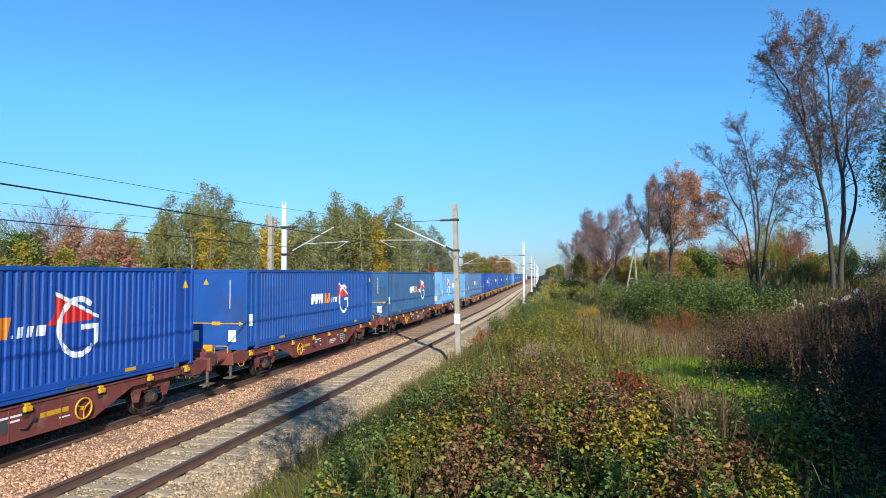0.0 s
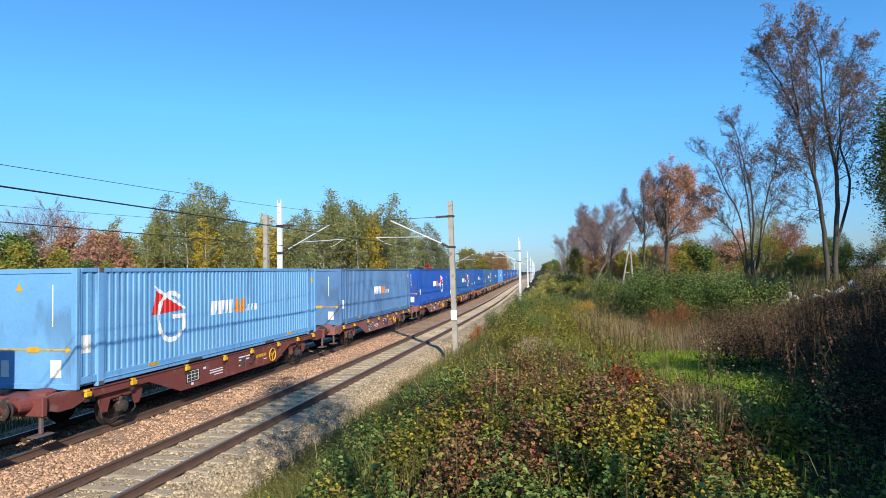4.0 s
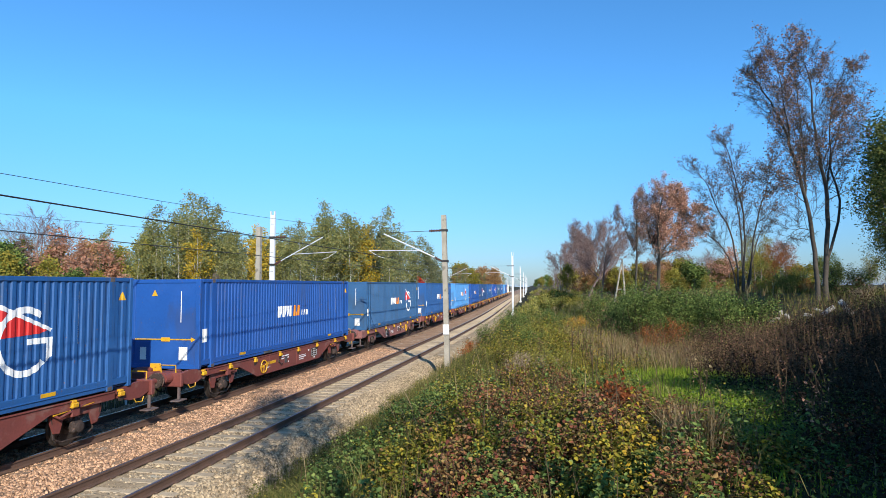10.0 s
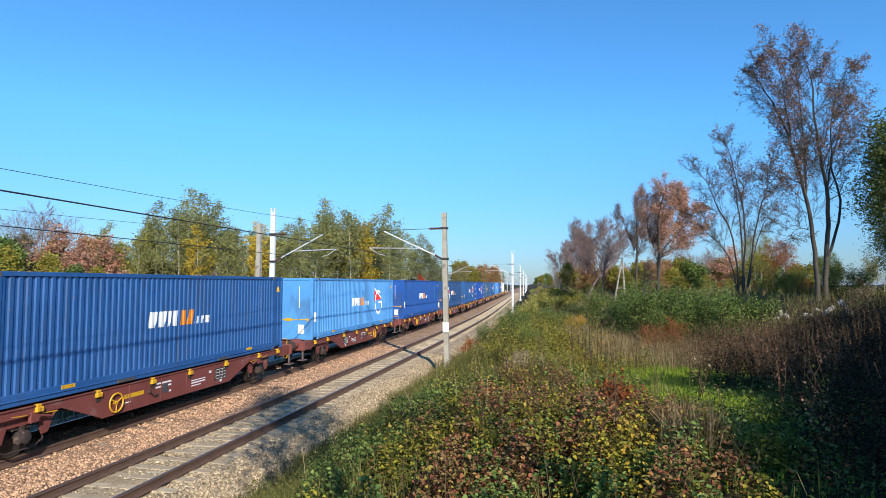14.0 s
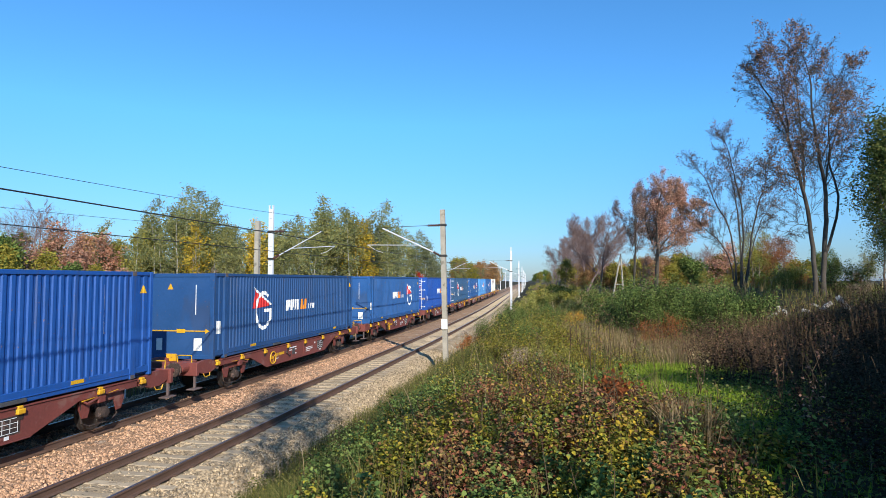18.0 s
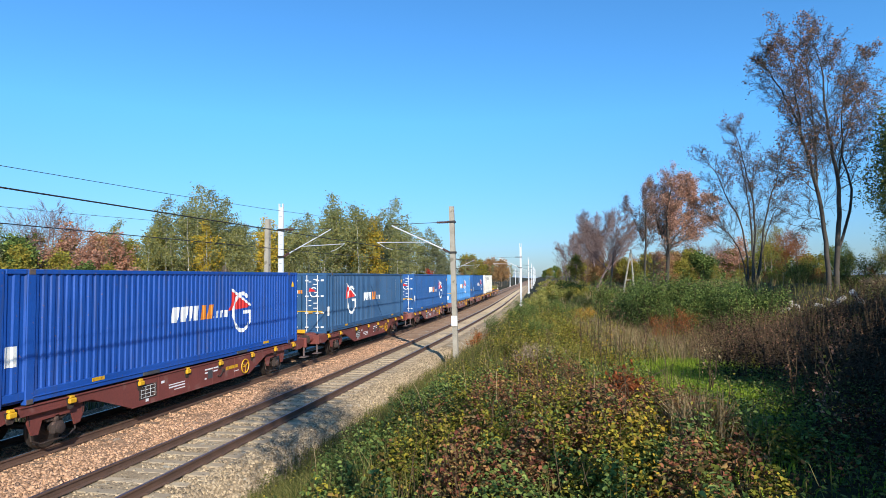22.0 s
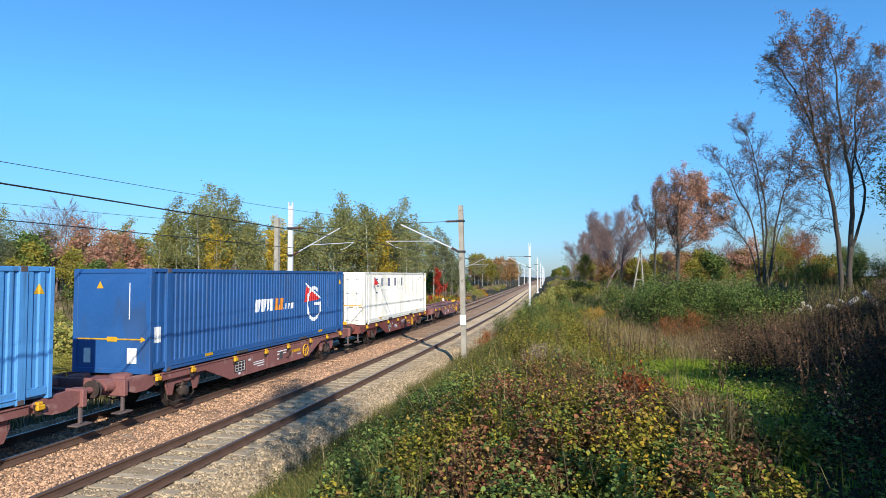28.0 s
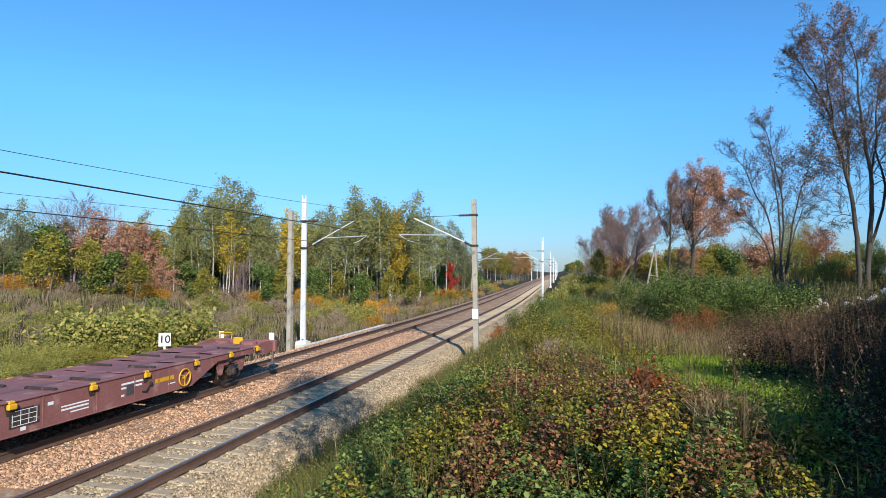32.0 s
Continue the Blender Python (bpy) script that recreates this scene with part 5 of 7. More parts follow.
def make_tree(name, label, kind, seed, height, stems, lean, leaf, per, spread, size, bark="bark", r=None, flare=0.0):
    """A tree: trunk with its limbs, and a crown of single leaves."""
    rng = random.Random(seed)
    out, tips = [], []
    for i in range(stems):
        a = 2 * math.pi * (i + rng.random() * 0.6) / stems
        tilt = radians(lean * rng.uniform(0.5, 1.2))
        d = Vector((math.cos(a) * math.sin(tilt), math.sin(a) * math.sin(tilt), math.cos(tilt)))
        b = Vector((math.cos(a) * flare, math.sin(a) * flare, -0.4))
        grow(rng, out, tips, b, d, height * rng.uniform(0.85, 1.0), (r or height * 0.016), 0, CFG[kind])
    t = thing(name, label, "bush" if kind in ("bush", "farbush") else "tree")
    low = [o for o in out if o[2] < 2] if not per else out
    part("stem" if kind in ("bush", "farbush") else "trunk", wood_mesh(name + "_wood", low, M[bark], len(CFG[kind]["segs"]) - 1 if per > 1.6 else 9), M[bark], t)
    if not per:
        part("crown", wood_mesh(name + "_twigs", [o for o in out if o[2] >= 2], M[bark]), M[bark], t)
    cs = spray(rng, tips, per, spread) if per else []
    if cs:
        part("foliage" if kind in ("bush", "farbush") else "crown", leaf_mesh(name + "_leaves", rng, cs, size, LEAF[leaf]), LEAF[leaf], t)
    return t


YAW0 = 13.87


def spot(px, d, sink=0.0):
    """A place on the ground by bearing (in the last view's columns) and distance."""
    az = math.atan((px - 784) / 1067) - radians(YAW0)
    x, y = d * math.sin(az), d * math.cos(az)
    return x, y, float(ground_z(x, y)) - sink


def plant(t, px, d, h, h0, turn, sink=0.0):
    x, y, z = spot(px, d, sink)
    s = h / h0
    return copy_thing(t, Matrix.Translation((x, y, z)) @ Matrix.Rotation(turn, 4, "Z") @ Matrix.Scale(s, 4))


def place(t, px, d, h, h0, turn):
    x, y, z = spot(px, d)
    t.matrix_basis = Matrix.Translation((x, y, z)) @ Matrix.Rotation(turn, 4, "Z") @ Matrix.Scale(h / h0, 4)
    return t


def rounded(pts, n):
    """A smooth line through a few points."""
    q = [Vector(p) for p in pts]
    q = [q[0] * 2 - q[1]] + q + [q[-1] * 2 - q[-2]]
    out = []
    for i in range(1, len(q) - 2):
        for j in range(n):
            u = j / n
            out.append(0.5 * (2 * q[i] + (q[i + 1] - q[i - 1]) * u + (2 * q[i - 1] - 5 * q[i] + 4 * q[i + 1] - q[i + 2]) * u * u + (3 * q[i] - q[i - 1] - 3 * q[i + 1] + q[i + 2]) * u ** 3))
    return out + [q[-2]]


def limbed_tree(name, label, limbs, kind, seed, leaf, per, spread, size, reach, bark="bark_dark", bare=0.3, kids=1.5, leaf_from=0.35, gap=0.0, angle=(28, 62), deep=0.3):
    """A tree of a few stout limbs, each (thickness, (across, up), ...), that carry the finer branches; leaves sit in clumps towards the top."""
    r = random.Random(seed)
    cfg = CFG[kind]
    out, tips = [], []
    top = max(p[1] for l in limbs for p in l[1:])
    for thick, *pts in limbs:
        depth, lean = 0.0, r.uniform(-deep, deep)
        line = []
        for i, (x, z) in enumerate(pts):
            line.append((x, depth, z - (0.4 if z == 0 else 0)))
            depth += lean * (pts[min(i + 1, len(pts) - 1)][1] - z) * 0.8
        line = rounded(line, 4)
        m = len(line)
        line = [p + Vector((r.gauss(0, 0.02), r.gauss(0, 0.02), 0)) for p in line]
        rad = [max(0.008, 0.85 * thick * (1 - 0.9 * i / (m - 1))) for i in range(m)]
        out.append((line, rad, 0))
        for i in range(1, m):
            u = i / (m - 1)
            if u < bare and line[0].z < top * 0.2 or line[i].z < top * 0.22:
                continue
            d = (line[i] - line[i - 1]).normalized()
            for _ in range(int(kids) + (r.random() < kids - int(kids))):
                ln = r.uniform(*reach) * (1.15 - 0.55 * u)
                grow(r, out, tips, line[i] - d * r.uniform(0, 0.2), rot_about(d, radians(r.uniform(*angle)), r), ln, max(min(rad[i] * 0.4, 0.022), 0.008), 1, cfg)
    t = thing(name, label, "tree")
    part("trunk", wood_mesh(name + "_wood", out, M[bark], 9), M[bark], t)
    keep = []
    for p in tips if per else ():
        up = (p.z / top - leaf_from) / 0.3
        if r.random() < up and math.sin(p.x * 3.1 + 1.7 * math.sin(p.z * 2.3)) + math.sin(p.z * 3.7 + p.y * 2.9) + math.sin(p.y * 3.3 - p.x * 1.9) > gap:
            keep.append(p)
    if keep:
        part("crown", leaf_mesh(name + "_leaves", r, spray(r, keep, per, spread), size, LEAF[leaf]), LEAF[leaf], t)
    return t


# the tall trees on the bank
ASH = ((0.11, (-0.07, 0), (-0.2, 1.86), (-0.52, 3.87), (-0.92, 5.6), (-1.43, 7.1), (-2.1, 8.2), (-2.5, 9.0)), (0.05, (-0.47, 3.97), (-0.52, 5.4), (-0.72, 7.3), (-0.9, 8.5), (-1.2, 9.5)),
       (0.045, (-0.92, 5.6), (-1.2, 6.9), (-1.6, 8.4), (-1.9, 9.4)), (0.12, (0.13, 0), (0.28, 1.86), (0.38, 3.87), (0.13, 5.6), (-0.07, 6.9), (-0.17, 8.6), (-0.5, 9.7)),
       (0.065, (0.28, 1.46), (0.88, 3.47), (0.63, 4.87), (0.58, 6.6), (0.88, 8.1), (1.2, 9.0)), (0.045, (0.38, 4.3), (0.78, 5.7), (1.3, 7.1), (1.7, 7.9)),
       (0.03, (-0.55, 4.5), (-1.3, 4.75), (-1.9, 4.5)), (0.022, (-0.35, 2.7), (-0.8, 2.75), (-1.2, 2.4)))
ash = limbed_tree("ash_tree", "tall twin-trunked ash tree nearly bare, with tufts of brown leaves", ASH, "tall", 11, "ashen", 0.42, 0.08, 0.085, (1.0, 2.1), kids=1.4, leaf_from=0.36, gap=-0.5)
place(ash, 1526, 25, 0.91, 1.0, radians(11))
vase = limbed_tree("bare_tree", "many-stemmed tree with a spreading, almost leafless crown",
                   ((0.05, (-0.2, 0), (-0.32, 1.2), (-0.7, 2.25), (-1.4, 3.0), (-1.9, 3.9)), (0.055, (-0.14, 0), (-0.32, 2.6), (-1.0, 4.1), (-1.5, 5.4), (-2.1, 6.2)), (0.06, (0, 0), (0, 3.2), (-0.42, 5.1), (-0.84, 6.6), (-1.1, 7.3)),
                    (0.06, (0.1, 0), (0.2, 3.2), (0.07, 5.4), (-0.2, 7.6)), (0.045, (0.2, 0), (0.7, 1.9), (1.26, 3.3), (1.8, 4.1)), (0.055, (0.15, 0), (0.46, 3.4), (0.84, 5.1), (0.98, 6.6))),
                   "vase", 23, "ashen", 0.4, 0.09, 0.08, (0.9, 1.8), kids=1.9, leaf_from=0.3, gap=0.2)
place(vase, 1379, 33, 1.0, 1.0, radians(11))
maple = limbed_tree("maple_tree", "broad maple in thinning orange-brown autumn leaf",
                    ((0.22, (0, 0), (-0.05, 2.5), (-0.1, 4.2), (-0.3, 6.3), (-0.2, 8.2), (0.1, 9.6)), (0.13, (-0.05, 3.2), (0.6, 4.1), (1.6, 4.5), (2.8, 4.9)), (0.1, (-0.1, 4.2), (0.7, 5.5), (1.8, 6.6), (2.6, 7.6)),
                     (0.1, (0, 3.6), (1.3, 5.2), (3.0, 6.2), (4.2, 6.6)), (0.09, (-0.2, 5), (0.5, 7), (1.2, 8.4), (1.5, 9.4)), (0.08, (-0.2, 4.6), (-0.7, 6.2), (-0.9, 7.8), (-0.8, 8.8)), (0.07, (-0.2, 5.6), (0.8, 7.6), (2.0, 8.8)), (0.06, (1.5, 5.4), (2.8, 7.2), (3.6, 8.0))),
                    "tall", 31, "orange", 0.75, 0.16, 0.15, (1.2, 2.3), kids=1.5, leaf_from=0.3, gap=-1.1, angle=(30, 70))
place(maple, 1222, 58, 1.05, 1.0, radians(11))
slim = limbed_tree("maple_tree", "slender maple with thin pinkish-brown leaves",
                   ((0.14, (0, 0), (0.05, 3.5), (0.05, 6), (-0.05, 8.4), (0.1, 10.0)), (0.07, (0.05, 3.8), (0.6, 5.2), (1.2, 6.6), (1.3, 8)), (0.06, (0, 5.2), (-0.7, 7.0), (-1.2, 8.6)), (0.06, (0.05, 5), (0.4, 7), (0.7, 9.2))),
                   "tall", 39, "ashen", 0.75, 0.14, 0.12, (0.9, 1.7), kids=1.4, leaf_from=0.4, gap=0.0)
place(slim, 1181, 51, 0.86, 1.0, radians(11))
bare = limbed_tree("bare_tree", "round-crowned tree with a dense bare purple-brown crown",
                   ((0.16, (0, 0), (0.05, 1.4), (-0.05, 2.6), (-0.1, 4.2), (-0.1, 5.6)), (0.08, (0, 2.2), (1.0, 3.3), (2.0, 4.6), (2.6, 5.4)), (0.08, (0, 2.3), (-0.9, 3.2), (-2.0, 4.4), (-2.7, 5.1)), (0.07, (0, 2.7), (0.8, 4.4), (1.5, 5.7), (1.8, 6.4)),
                    (0.07, (-0.05, 2.8), (-0.7, 4.3), (-1.4, 5.6), (-1.8, 6.3)), (0.06, (-0.05, 3.2), (0.4, 5.0), (0.7, 6.6)), (0.06, (-0.1, 3.4), (-0.5, 5.2), (-0.8, 6.6))),
                   "twiggy", 43, "brown", 0, 0.2, 0.2, (1.3, 2.4), bark="twig", kids=1.25, bare=0.45, angle=(15, 45), deep=0.9)
place(bare, 1117, 70, 8.6, 7.5, 0.2)
plant(bare, 1092, 80, 8.4, 7.5, 1.2)
plant(bare, 1058, 105, 7.6, 7.5, 2.2)

# archetypes of the wood
WOOD = {}
for i, (nm, lab, kind, leaf, per, spr, size, bark, h, r, stems) in enumerate((
        ("birch_tree", "slender birch with pale trunk and thin green crown", "birch", "birch", 7, 0.34, 0.3, "bark_birch", 14, 0.1, 1),
        ("birch_tree", "slender birch with pale trunk and green crown", "birch", "birch", 8, 0.36, 0.3, "bark_birch", 14, 0.11, 1),
        ("birch_tree", "pair of birch stems with yellowing crown", "birch", "yellow", 6, 0.32, 0.3, "bark_birch", 12, 0.1, 2),
        ("alder_tree", "dull green alder at the wood's edge", "birch", "alder", 7, 0.38, 0.32, "bark", 14, 0.12, 1),
        ("oak_tree", "young oak in olive and yellow leaf", "broad", "olive", 1.5 + 0.2, 0.38, 0.4, "bark", 8, 0.12, 1),
        ("maple_tree", "young maple in red-orange leaf", "broad", "red", 1.7, 0.34, 0.34, "bark", 8, 0.12, 1),
        ("bare_tree", "leafless tree with fine purple-brown twigs", "fartwig", "brown", 0, 0.2, 0.25, "twig", 7.5, 0.11, 2),
        ("willow_tree", "bushy willow in dull green leaf", "broad", "green", 1.7, 0.38, 0.42, "bark", 7, 0.1, 2),
        ("hornbeam_tree", "dense dark-leaved hornbeam on the bank", "broad", "hedge", 1.9, 0.38, 0.4, "bark", 8, 0.12, 2),
        ("hazel_tree", "spreading hazel in tan autumn leaf", "broad", "tan", 1.9, 0.34, 0.34, "bark", 8, 0.1, 3),
        ("sumac_tree", "small tree overgrown with scarlet creeper", "birch", "fire", 6, 0.22, 0.24, "bark", 8, 0.1, 1))):
    WOOD[i] = (make_tree(nm, lab, kind, 100 + i, h, stems, 5 if stems > 1 else 2, leaf, per, spr, size, bark, r=r, flare=0.2 if stems > 1 else 0), h)
rng = random.Random(5)
first = set()


def wood(i, px, d, h):
    t, h0 = WOOD[i]
    turn = rng.uniform(0, 6.28)
    x, y, _ = spot(px, d)
    if -17.8 < x - float(bend(y)) < -4.5:
        return None
    if i in first:
        return plant(t, px, d, h, h0, turn)
    first.add(i)
    return place(t, px, d, h, h0, turn)


# tall birches and alders
for px, top in ((335, 12), (352, 11), (372, 12.5), (392, 14.8), (408, 15.2), (425, 13.2), (445, 12.2), (462, 12.8), (480, 12.4), (498, 12), (516, 11), (534, 11.5), (552, 11.2), (570, 11.4), (588, 12), (605, 12.2), (620, 13.6), (636, 13.8), (652, 13.6), (668, 14), (684, 13.8), (702, 13.2), (718, 14), (732, 13.8), (748, 12.5)):
    for row in range(3):
        i = rng.choice((0, 1, 1, 3, 3, 0)) if row else rng.choice((0, 1, 1, 3, 2 if rng.random() < 0.15 else 0))
        wood(i, px + rng.uniform(-8, 8), 80 + row * 8 + rng.uniform(-4, 4), top * rng.uniform(0.82, 1.02) * (1.0 + 0.07 * row) * (1.17 if px > 560 else 1.04))
wood(2, 402, 76, 10.5)
wood(2, 690, 79, 12.5)
for px, top in ((762, 18), (776, 17.5), (790, 17), (803, 16), (815, 14.5), (826, 12.5), (836, 10.5)):
    for row in range(2):
        wood(rng.choice((3, 1, 3)), px + rng.uniform(-5, 5), 118 + row * 10, top * rng.uniform(0.85, 1))
# lower, colourful edge further left
for px, top, i in ((-50, 7, 4), (-20, 10, 3), (8, 11, 3), (25, 10.5, 1), (38, 9, 3), (75, 6.5, 7), (95, 8.5, 6), (110, 8, 4), (130, 8.6, 6), (150, 8.9, 6), (165, 7.5, 4), (180, 7.6, 5), (205, 6.8, 5), (228, 7.0, 9), (244, 7.2, 5), (255, 6, 7), (262, 12, 0), (275, 8, 4), (292, 9.4, 3), (308, 9.6, 1), (322, 9.2, 4)):
    wood(i, px, 88 + rng.uniform(-8, 8), top)
for px, top, i in ((90, 6.2, 4), (155, 5.8, 4), (190, 4.6, 7), (240, 5, 4), (290, 4.2, 5), (60, 4.5, 4), (330, 4.2, 7), (470, 4.4, 7), (500, 4.0, 4), (600, 4.4, 4), (640, 4, 7), (360, 4, 4), (560, 4.4, 7), (430, 4, 6), (690, 4.6, 4), (735, 4.5, 4)):
    wood(i, px, 72 + rng.uniform(-4, 4), top)
# scrub beside the line, thinning out with distance
for i in range(26):
    wood(rng.choice((4, 7, 6, 4, 3)), 1002 + i * 3.2, 330 - i * 9.0 + rng.uniform(-12, 12), rng.uniform(4.0, 6.5))
# far group beside the line, and the far right
for i in range(34):
    wood(rng.choice((1, 4, 3, 3, 9, 0)), 860 + i * 2.8, rng.uniform(240, 330), rng.uniform(10.5, 15.5))
for i in range(30):
    px = 1040 + i * 16
    wood(rng.choice((6, 4, 7, 4, 5)) if px > 1100 else rng.choice((6, 6, 4)), px + rng.uniform(-6, 6), rng.uniform(95, 130) if px < 1180 else rng.uniform(60, 80), rng.uniform(3, 5) if px > 1100 else rng.uniform(5, 6.5))
# thickets under the trees on the bank, and scarlet creeper at the wood's edge
for i in range(34):
    wood(rng.choice((9, 4, 9, 6, 4)), 1062 + i * 8.6 + rng.uniform(-5, 5), rng.uniform(88, 102) if i < 12 else rng.uniform(70, 90), rng.uniform(3.6, 5.2))
for px, d, h in ((801, 92, 5.6), (780, 88, 2.3), (771, 88, 2.0), (788, 88, 2.2)):
    wood(10, px, d, h)
# ---- ground cover ----
G = np.random.default_rng(77)


def scatter(n, box, weight):
    """n places inside a box (x0, x1, y0, y1), kept by weight."""
    out = []
    got = 0
    while got < n:
        x, y = G.uniform(box[0], box[1], 4 * n), G.uniform(box[2], box[3], 4 * n)
        keep = G.random(4 * n) < weight(x, y)
        out.append(np.stack([x[keep], y[keep]], 1))
        got += int(keep.sum())
        if keep.sum() < n * 0.01:
            break
    p = np.concatenate(out)[:n]
    return np.column_stack([p, ground_z(p[:, 0], p[:, 1]) - 0.02])


def patch(x, y, cx, cy, rx, ry):
    return np.exp(-(((x - cx) / rx) ** 2 + ((y - cy) / ry) ** 2) * 1.6)


def mottled(x, y, f=1.0, s=0.0):
    return 0.5 + 0.25 * (np.sin(x * 1.7 * f + s + 1.1 * np.sin(y * 1.3 * f)) + np.sin(y * 2.1 * f - s + 0.9 * np.sin(x * 2.3 * f)))


def blades(name, label, pts, h, w, material, lean=0.35, category="grass"):
    """Curved, tapering blades of grass."""
    n = len(pts)
    h = np.asarray(h) * G.uniform(0.55, 1.25, n)
    a = G.uniform(0, 2 * np.pi, n)
    d = np.stack([np.cos(a), np.sin(a), np.zeros(n)], 1)
    side = np.stack([-np.sin(a), np.cos(a), np.zeros(n)], 1)
    side = side * np.cos(0.7) + d * np.sin(0.7) * G.choice([-1, 1], (n, 1))
    up = np.array([0, 0, 1.0])
    l = np.abs(G.normal(0, lean, (n, 1)))
    hw = (w * G.uniform(0.7, 1.3, (n, 1))) * side / 2
    H = h[:, None]
    m = pts + up * H * 0.55 + d * H * l * 0.3
    t = pts + up * H * (1 - 0.3 * l) + d * H * l
    v = np.stack([pts - hw, pts + hw, m + hw * 0.8, m - hw * 0.8, t + hw * 0.12, t - hw * 0.12], 1).reshape(-1, 3)
    k = np.arange(n)[:, None] * 6
    q = np.concatenate([k + np.array([[0, 1, 2, 3]]), k + np.array([[3, 2, 4, 5]])])
    return tagged(new(name, array_mesh(name, v, q, material)), label, category, kind="stuff")


def leafy(name, label, pts, h, per, size, spread, material, stem=None, category="weeds", wide=0.6):
    """Low plants: a thin stalk with leaves along it."""
    n = len(pts)
    h = np.asarray(h) * G.uniform(0.5, 1.2, n)
    tilt = G.normal(0, 0.22, (n, 2)) * h[:, None]
    u = G.random((n, per)) ** 0.7
    c = pts[:, None, :] + np.stack([tilt[:, None, 0] * u, tilt[:, None, 1] * u, h[:, None] * u], -1) + G.normal(0, 1, (n, per, 3)) * np.array([spread, spread, spread * 0.5])
    c = c.reshape(-1, 3)
    c[:, 2] = np.maximum(c[:, 2], np.repeat(pts[:, 2], per) + 0.02)
    ob = tagged(new(name, leaf_mesh(name, random.Random(n), c, size, material, 0.1, wide)), label, category, kind="stuff")
    if stem:
        tip = pts + np.column_stack([tilt, h])
        o = np.array([0.004, 0, 0])
        v = np.stack([pts - o, pts + o, tip + o * 0.5, tip - o * 0.5], 1).reshape(-1, 3)
        st = new("stalks", array_mesh("stalks", v, np.arange(4 * n).reshape(-1, 4), stem))
        st.parent = ob
    return ob


def off_track(x, y):
    s = x - bend(y)
    return (s > -6.1 - 1.0 * smooth_step(10, 19, y) + 0.25 * np.sin(y * 0.9) + 0.15 * np.sin(y * 2.7)) | (s < -16.0 - 0.4 * np.sin(y * 0.7))


lush = lambda x, y: np.maximum(patch(x, y, 1.6, 11.2, 1.3, 2.6), 0.2 * patch(x, y, 1.5, 7.4, 0.7, 2.0))
shady = lambda x, y: smooth_step(0.9, 1.8, x - 0.1 * (y - 6)) * (1 - smooth_step(14, 17, y))
dry = lambda x, y: np.maximum(patch(x, y, 3.0, 18.5, 2.6, 3.2), 0.02 * smooth_step(0.5, 0.8, mottled(x, y, 0.6)))
brmb = lambda x, y: np.maximum(0.9 * patch(x, y, -0.4, 6.6, 0.75, 2.2), np.maximum(0.6 * patch(x, y, -0.3, 10, 0.7, 1.6), 0.5 * patch(x, y, 0.5, 6.4, 0.8, 2.0)))
weedy = lambda x, y: np.maximum(patch(x, y, 0.45, 5.6, 0.95, 1.8), patch(x, y, 0.1, 13.5, 1.1, 5.0))

NEAR = (-7.6, 7, 3.2, 30)
p = scatter(60000, NEAR, lambda x, y: off_track(x, y) * (1 - 0.9 * lush(x, y)) * (1 - 0.97 * brmb(x, y)) * (1 - 0.97 * weedy(x, y)) * (1 - 0.97 * shady(x, y)) * (0.2 + 0.8 * smooth_step(-0.6, -2.2, x)) * np.clip(9 / y, 0.25, 1))
blades("grass", "rank grey-green grass on the railway bank", p, 0.2 + 0.3 * mottled(p[:, 0], p[:, 1], 0.7), 0.009, LEAF["grass"], 0.5)
p = scatter(46000, (-1.5, 5, 3.2, 16), lambda x, y: lush(x, y) ** 0.7)
blades("lush_grass", "lush short green grass in the sun", p, 0.11, 0.013, LEAF["lush"], 0.9)
p = scatter(15000, (-5, 9, 4, 34), lambda x, y: off_track(x, y) * dry(x, y) * (1 - 0.9 * lush(x, y)) * (1 - 0.9 * brmb(x, y)) * (1 - 0.9 * weedy(x, y)) * smooth_step(3, 9, y))
blades("dry_grass", "pale dry standing grass", p, 0.2 + 0.28 * mottled(p[:, 0], p[:, 1], 0.5, 2), 0.009, LEAF["dry"], 0.45)
def clumps(x, y, f, s):
    return smooth_step(0.38, 0.62, mottled(x, y, f, s))


def cushions(name, label, n, box, weight, h, rad, leaves, size, leaf, category="weeds", wide=0.6):
    """Clumps of low growth: uneven domes of leaves, with hollows between them."""
    c = scatter(n, box, weight)
    hh = h * G.uniform(0.25, 1.9, n)
    rr = rad * G.uniform(0.6, 1.3, n)
    per = np.maximum(20, (1.5 * leaves * rr * rr / rad ** 2 * np.clip(7.5 / c[:, 1], 0.35, 1.3))).astype(int)
    idx = np.repeat(np.arange(n), per)
    m = len(idx)
    a, r = G.uniform(0, 2 * np.pi, m), np.sqrt(G.random(m))
    lob = 1 + 0.25 * np.sin(3 * a + idx) + 0.15 * np.sin(5 * a + 2 * idx)
    x = c[idx, 0] + np.cos(a) * r * rr[idx] * lob
    y = c[idx, 1] + np.sin(a) * r * rr[idx] * lob
    up = hh[idx] * (1 - 0.85 * r ** 2) * G.random(m) ** 0.45 + np.abs(G.normal(0, 0.03, m))
    z = ground_z(x, y) + up
    return tagged(new(name, ovate_mesh(name, random.Random(n + int(h * 100)), np.stack([x, y, z], 1), size * 0.86, LEAF[leaf], wide * 1.05)), label, category, kind="stuff")


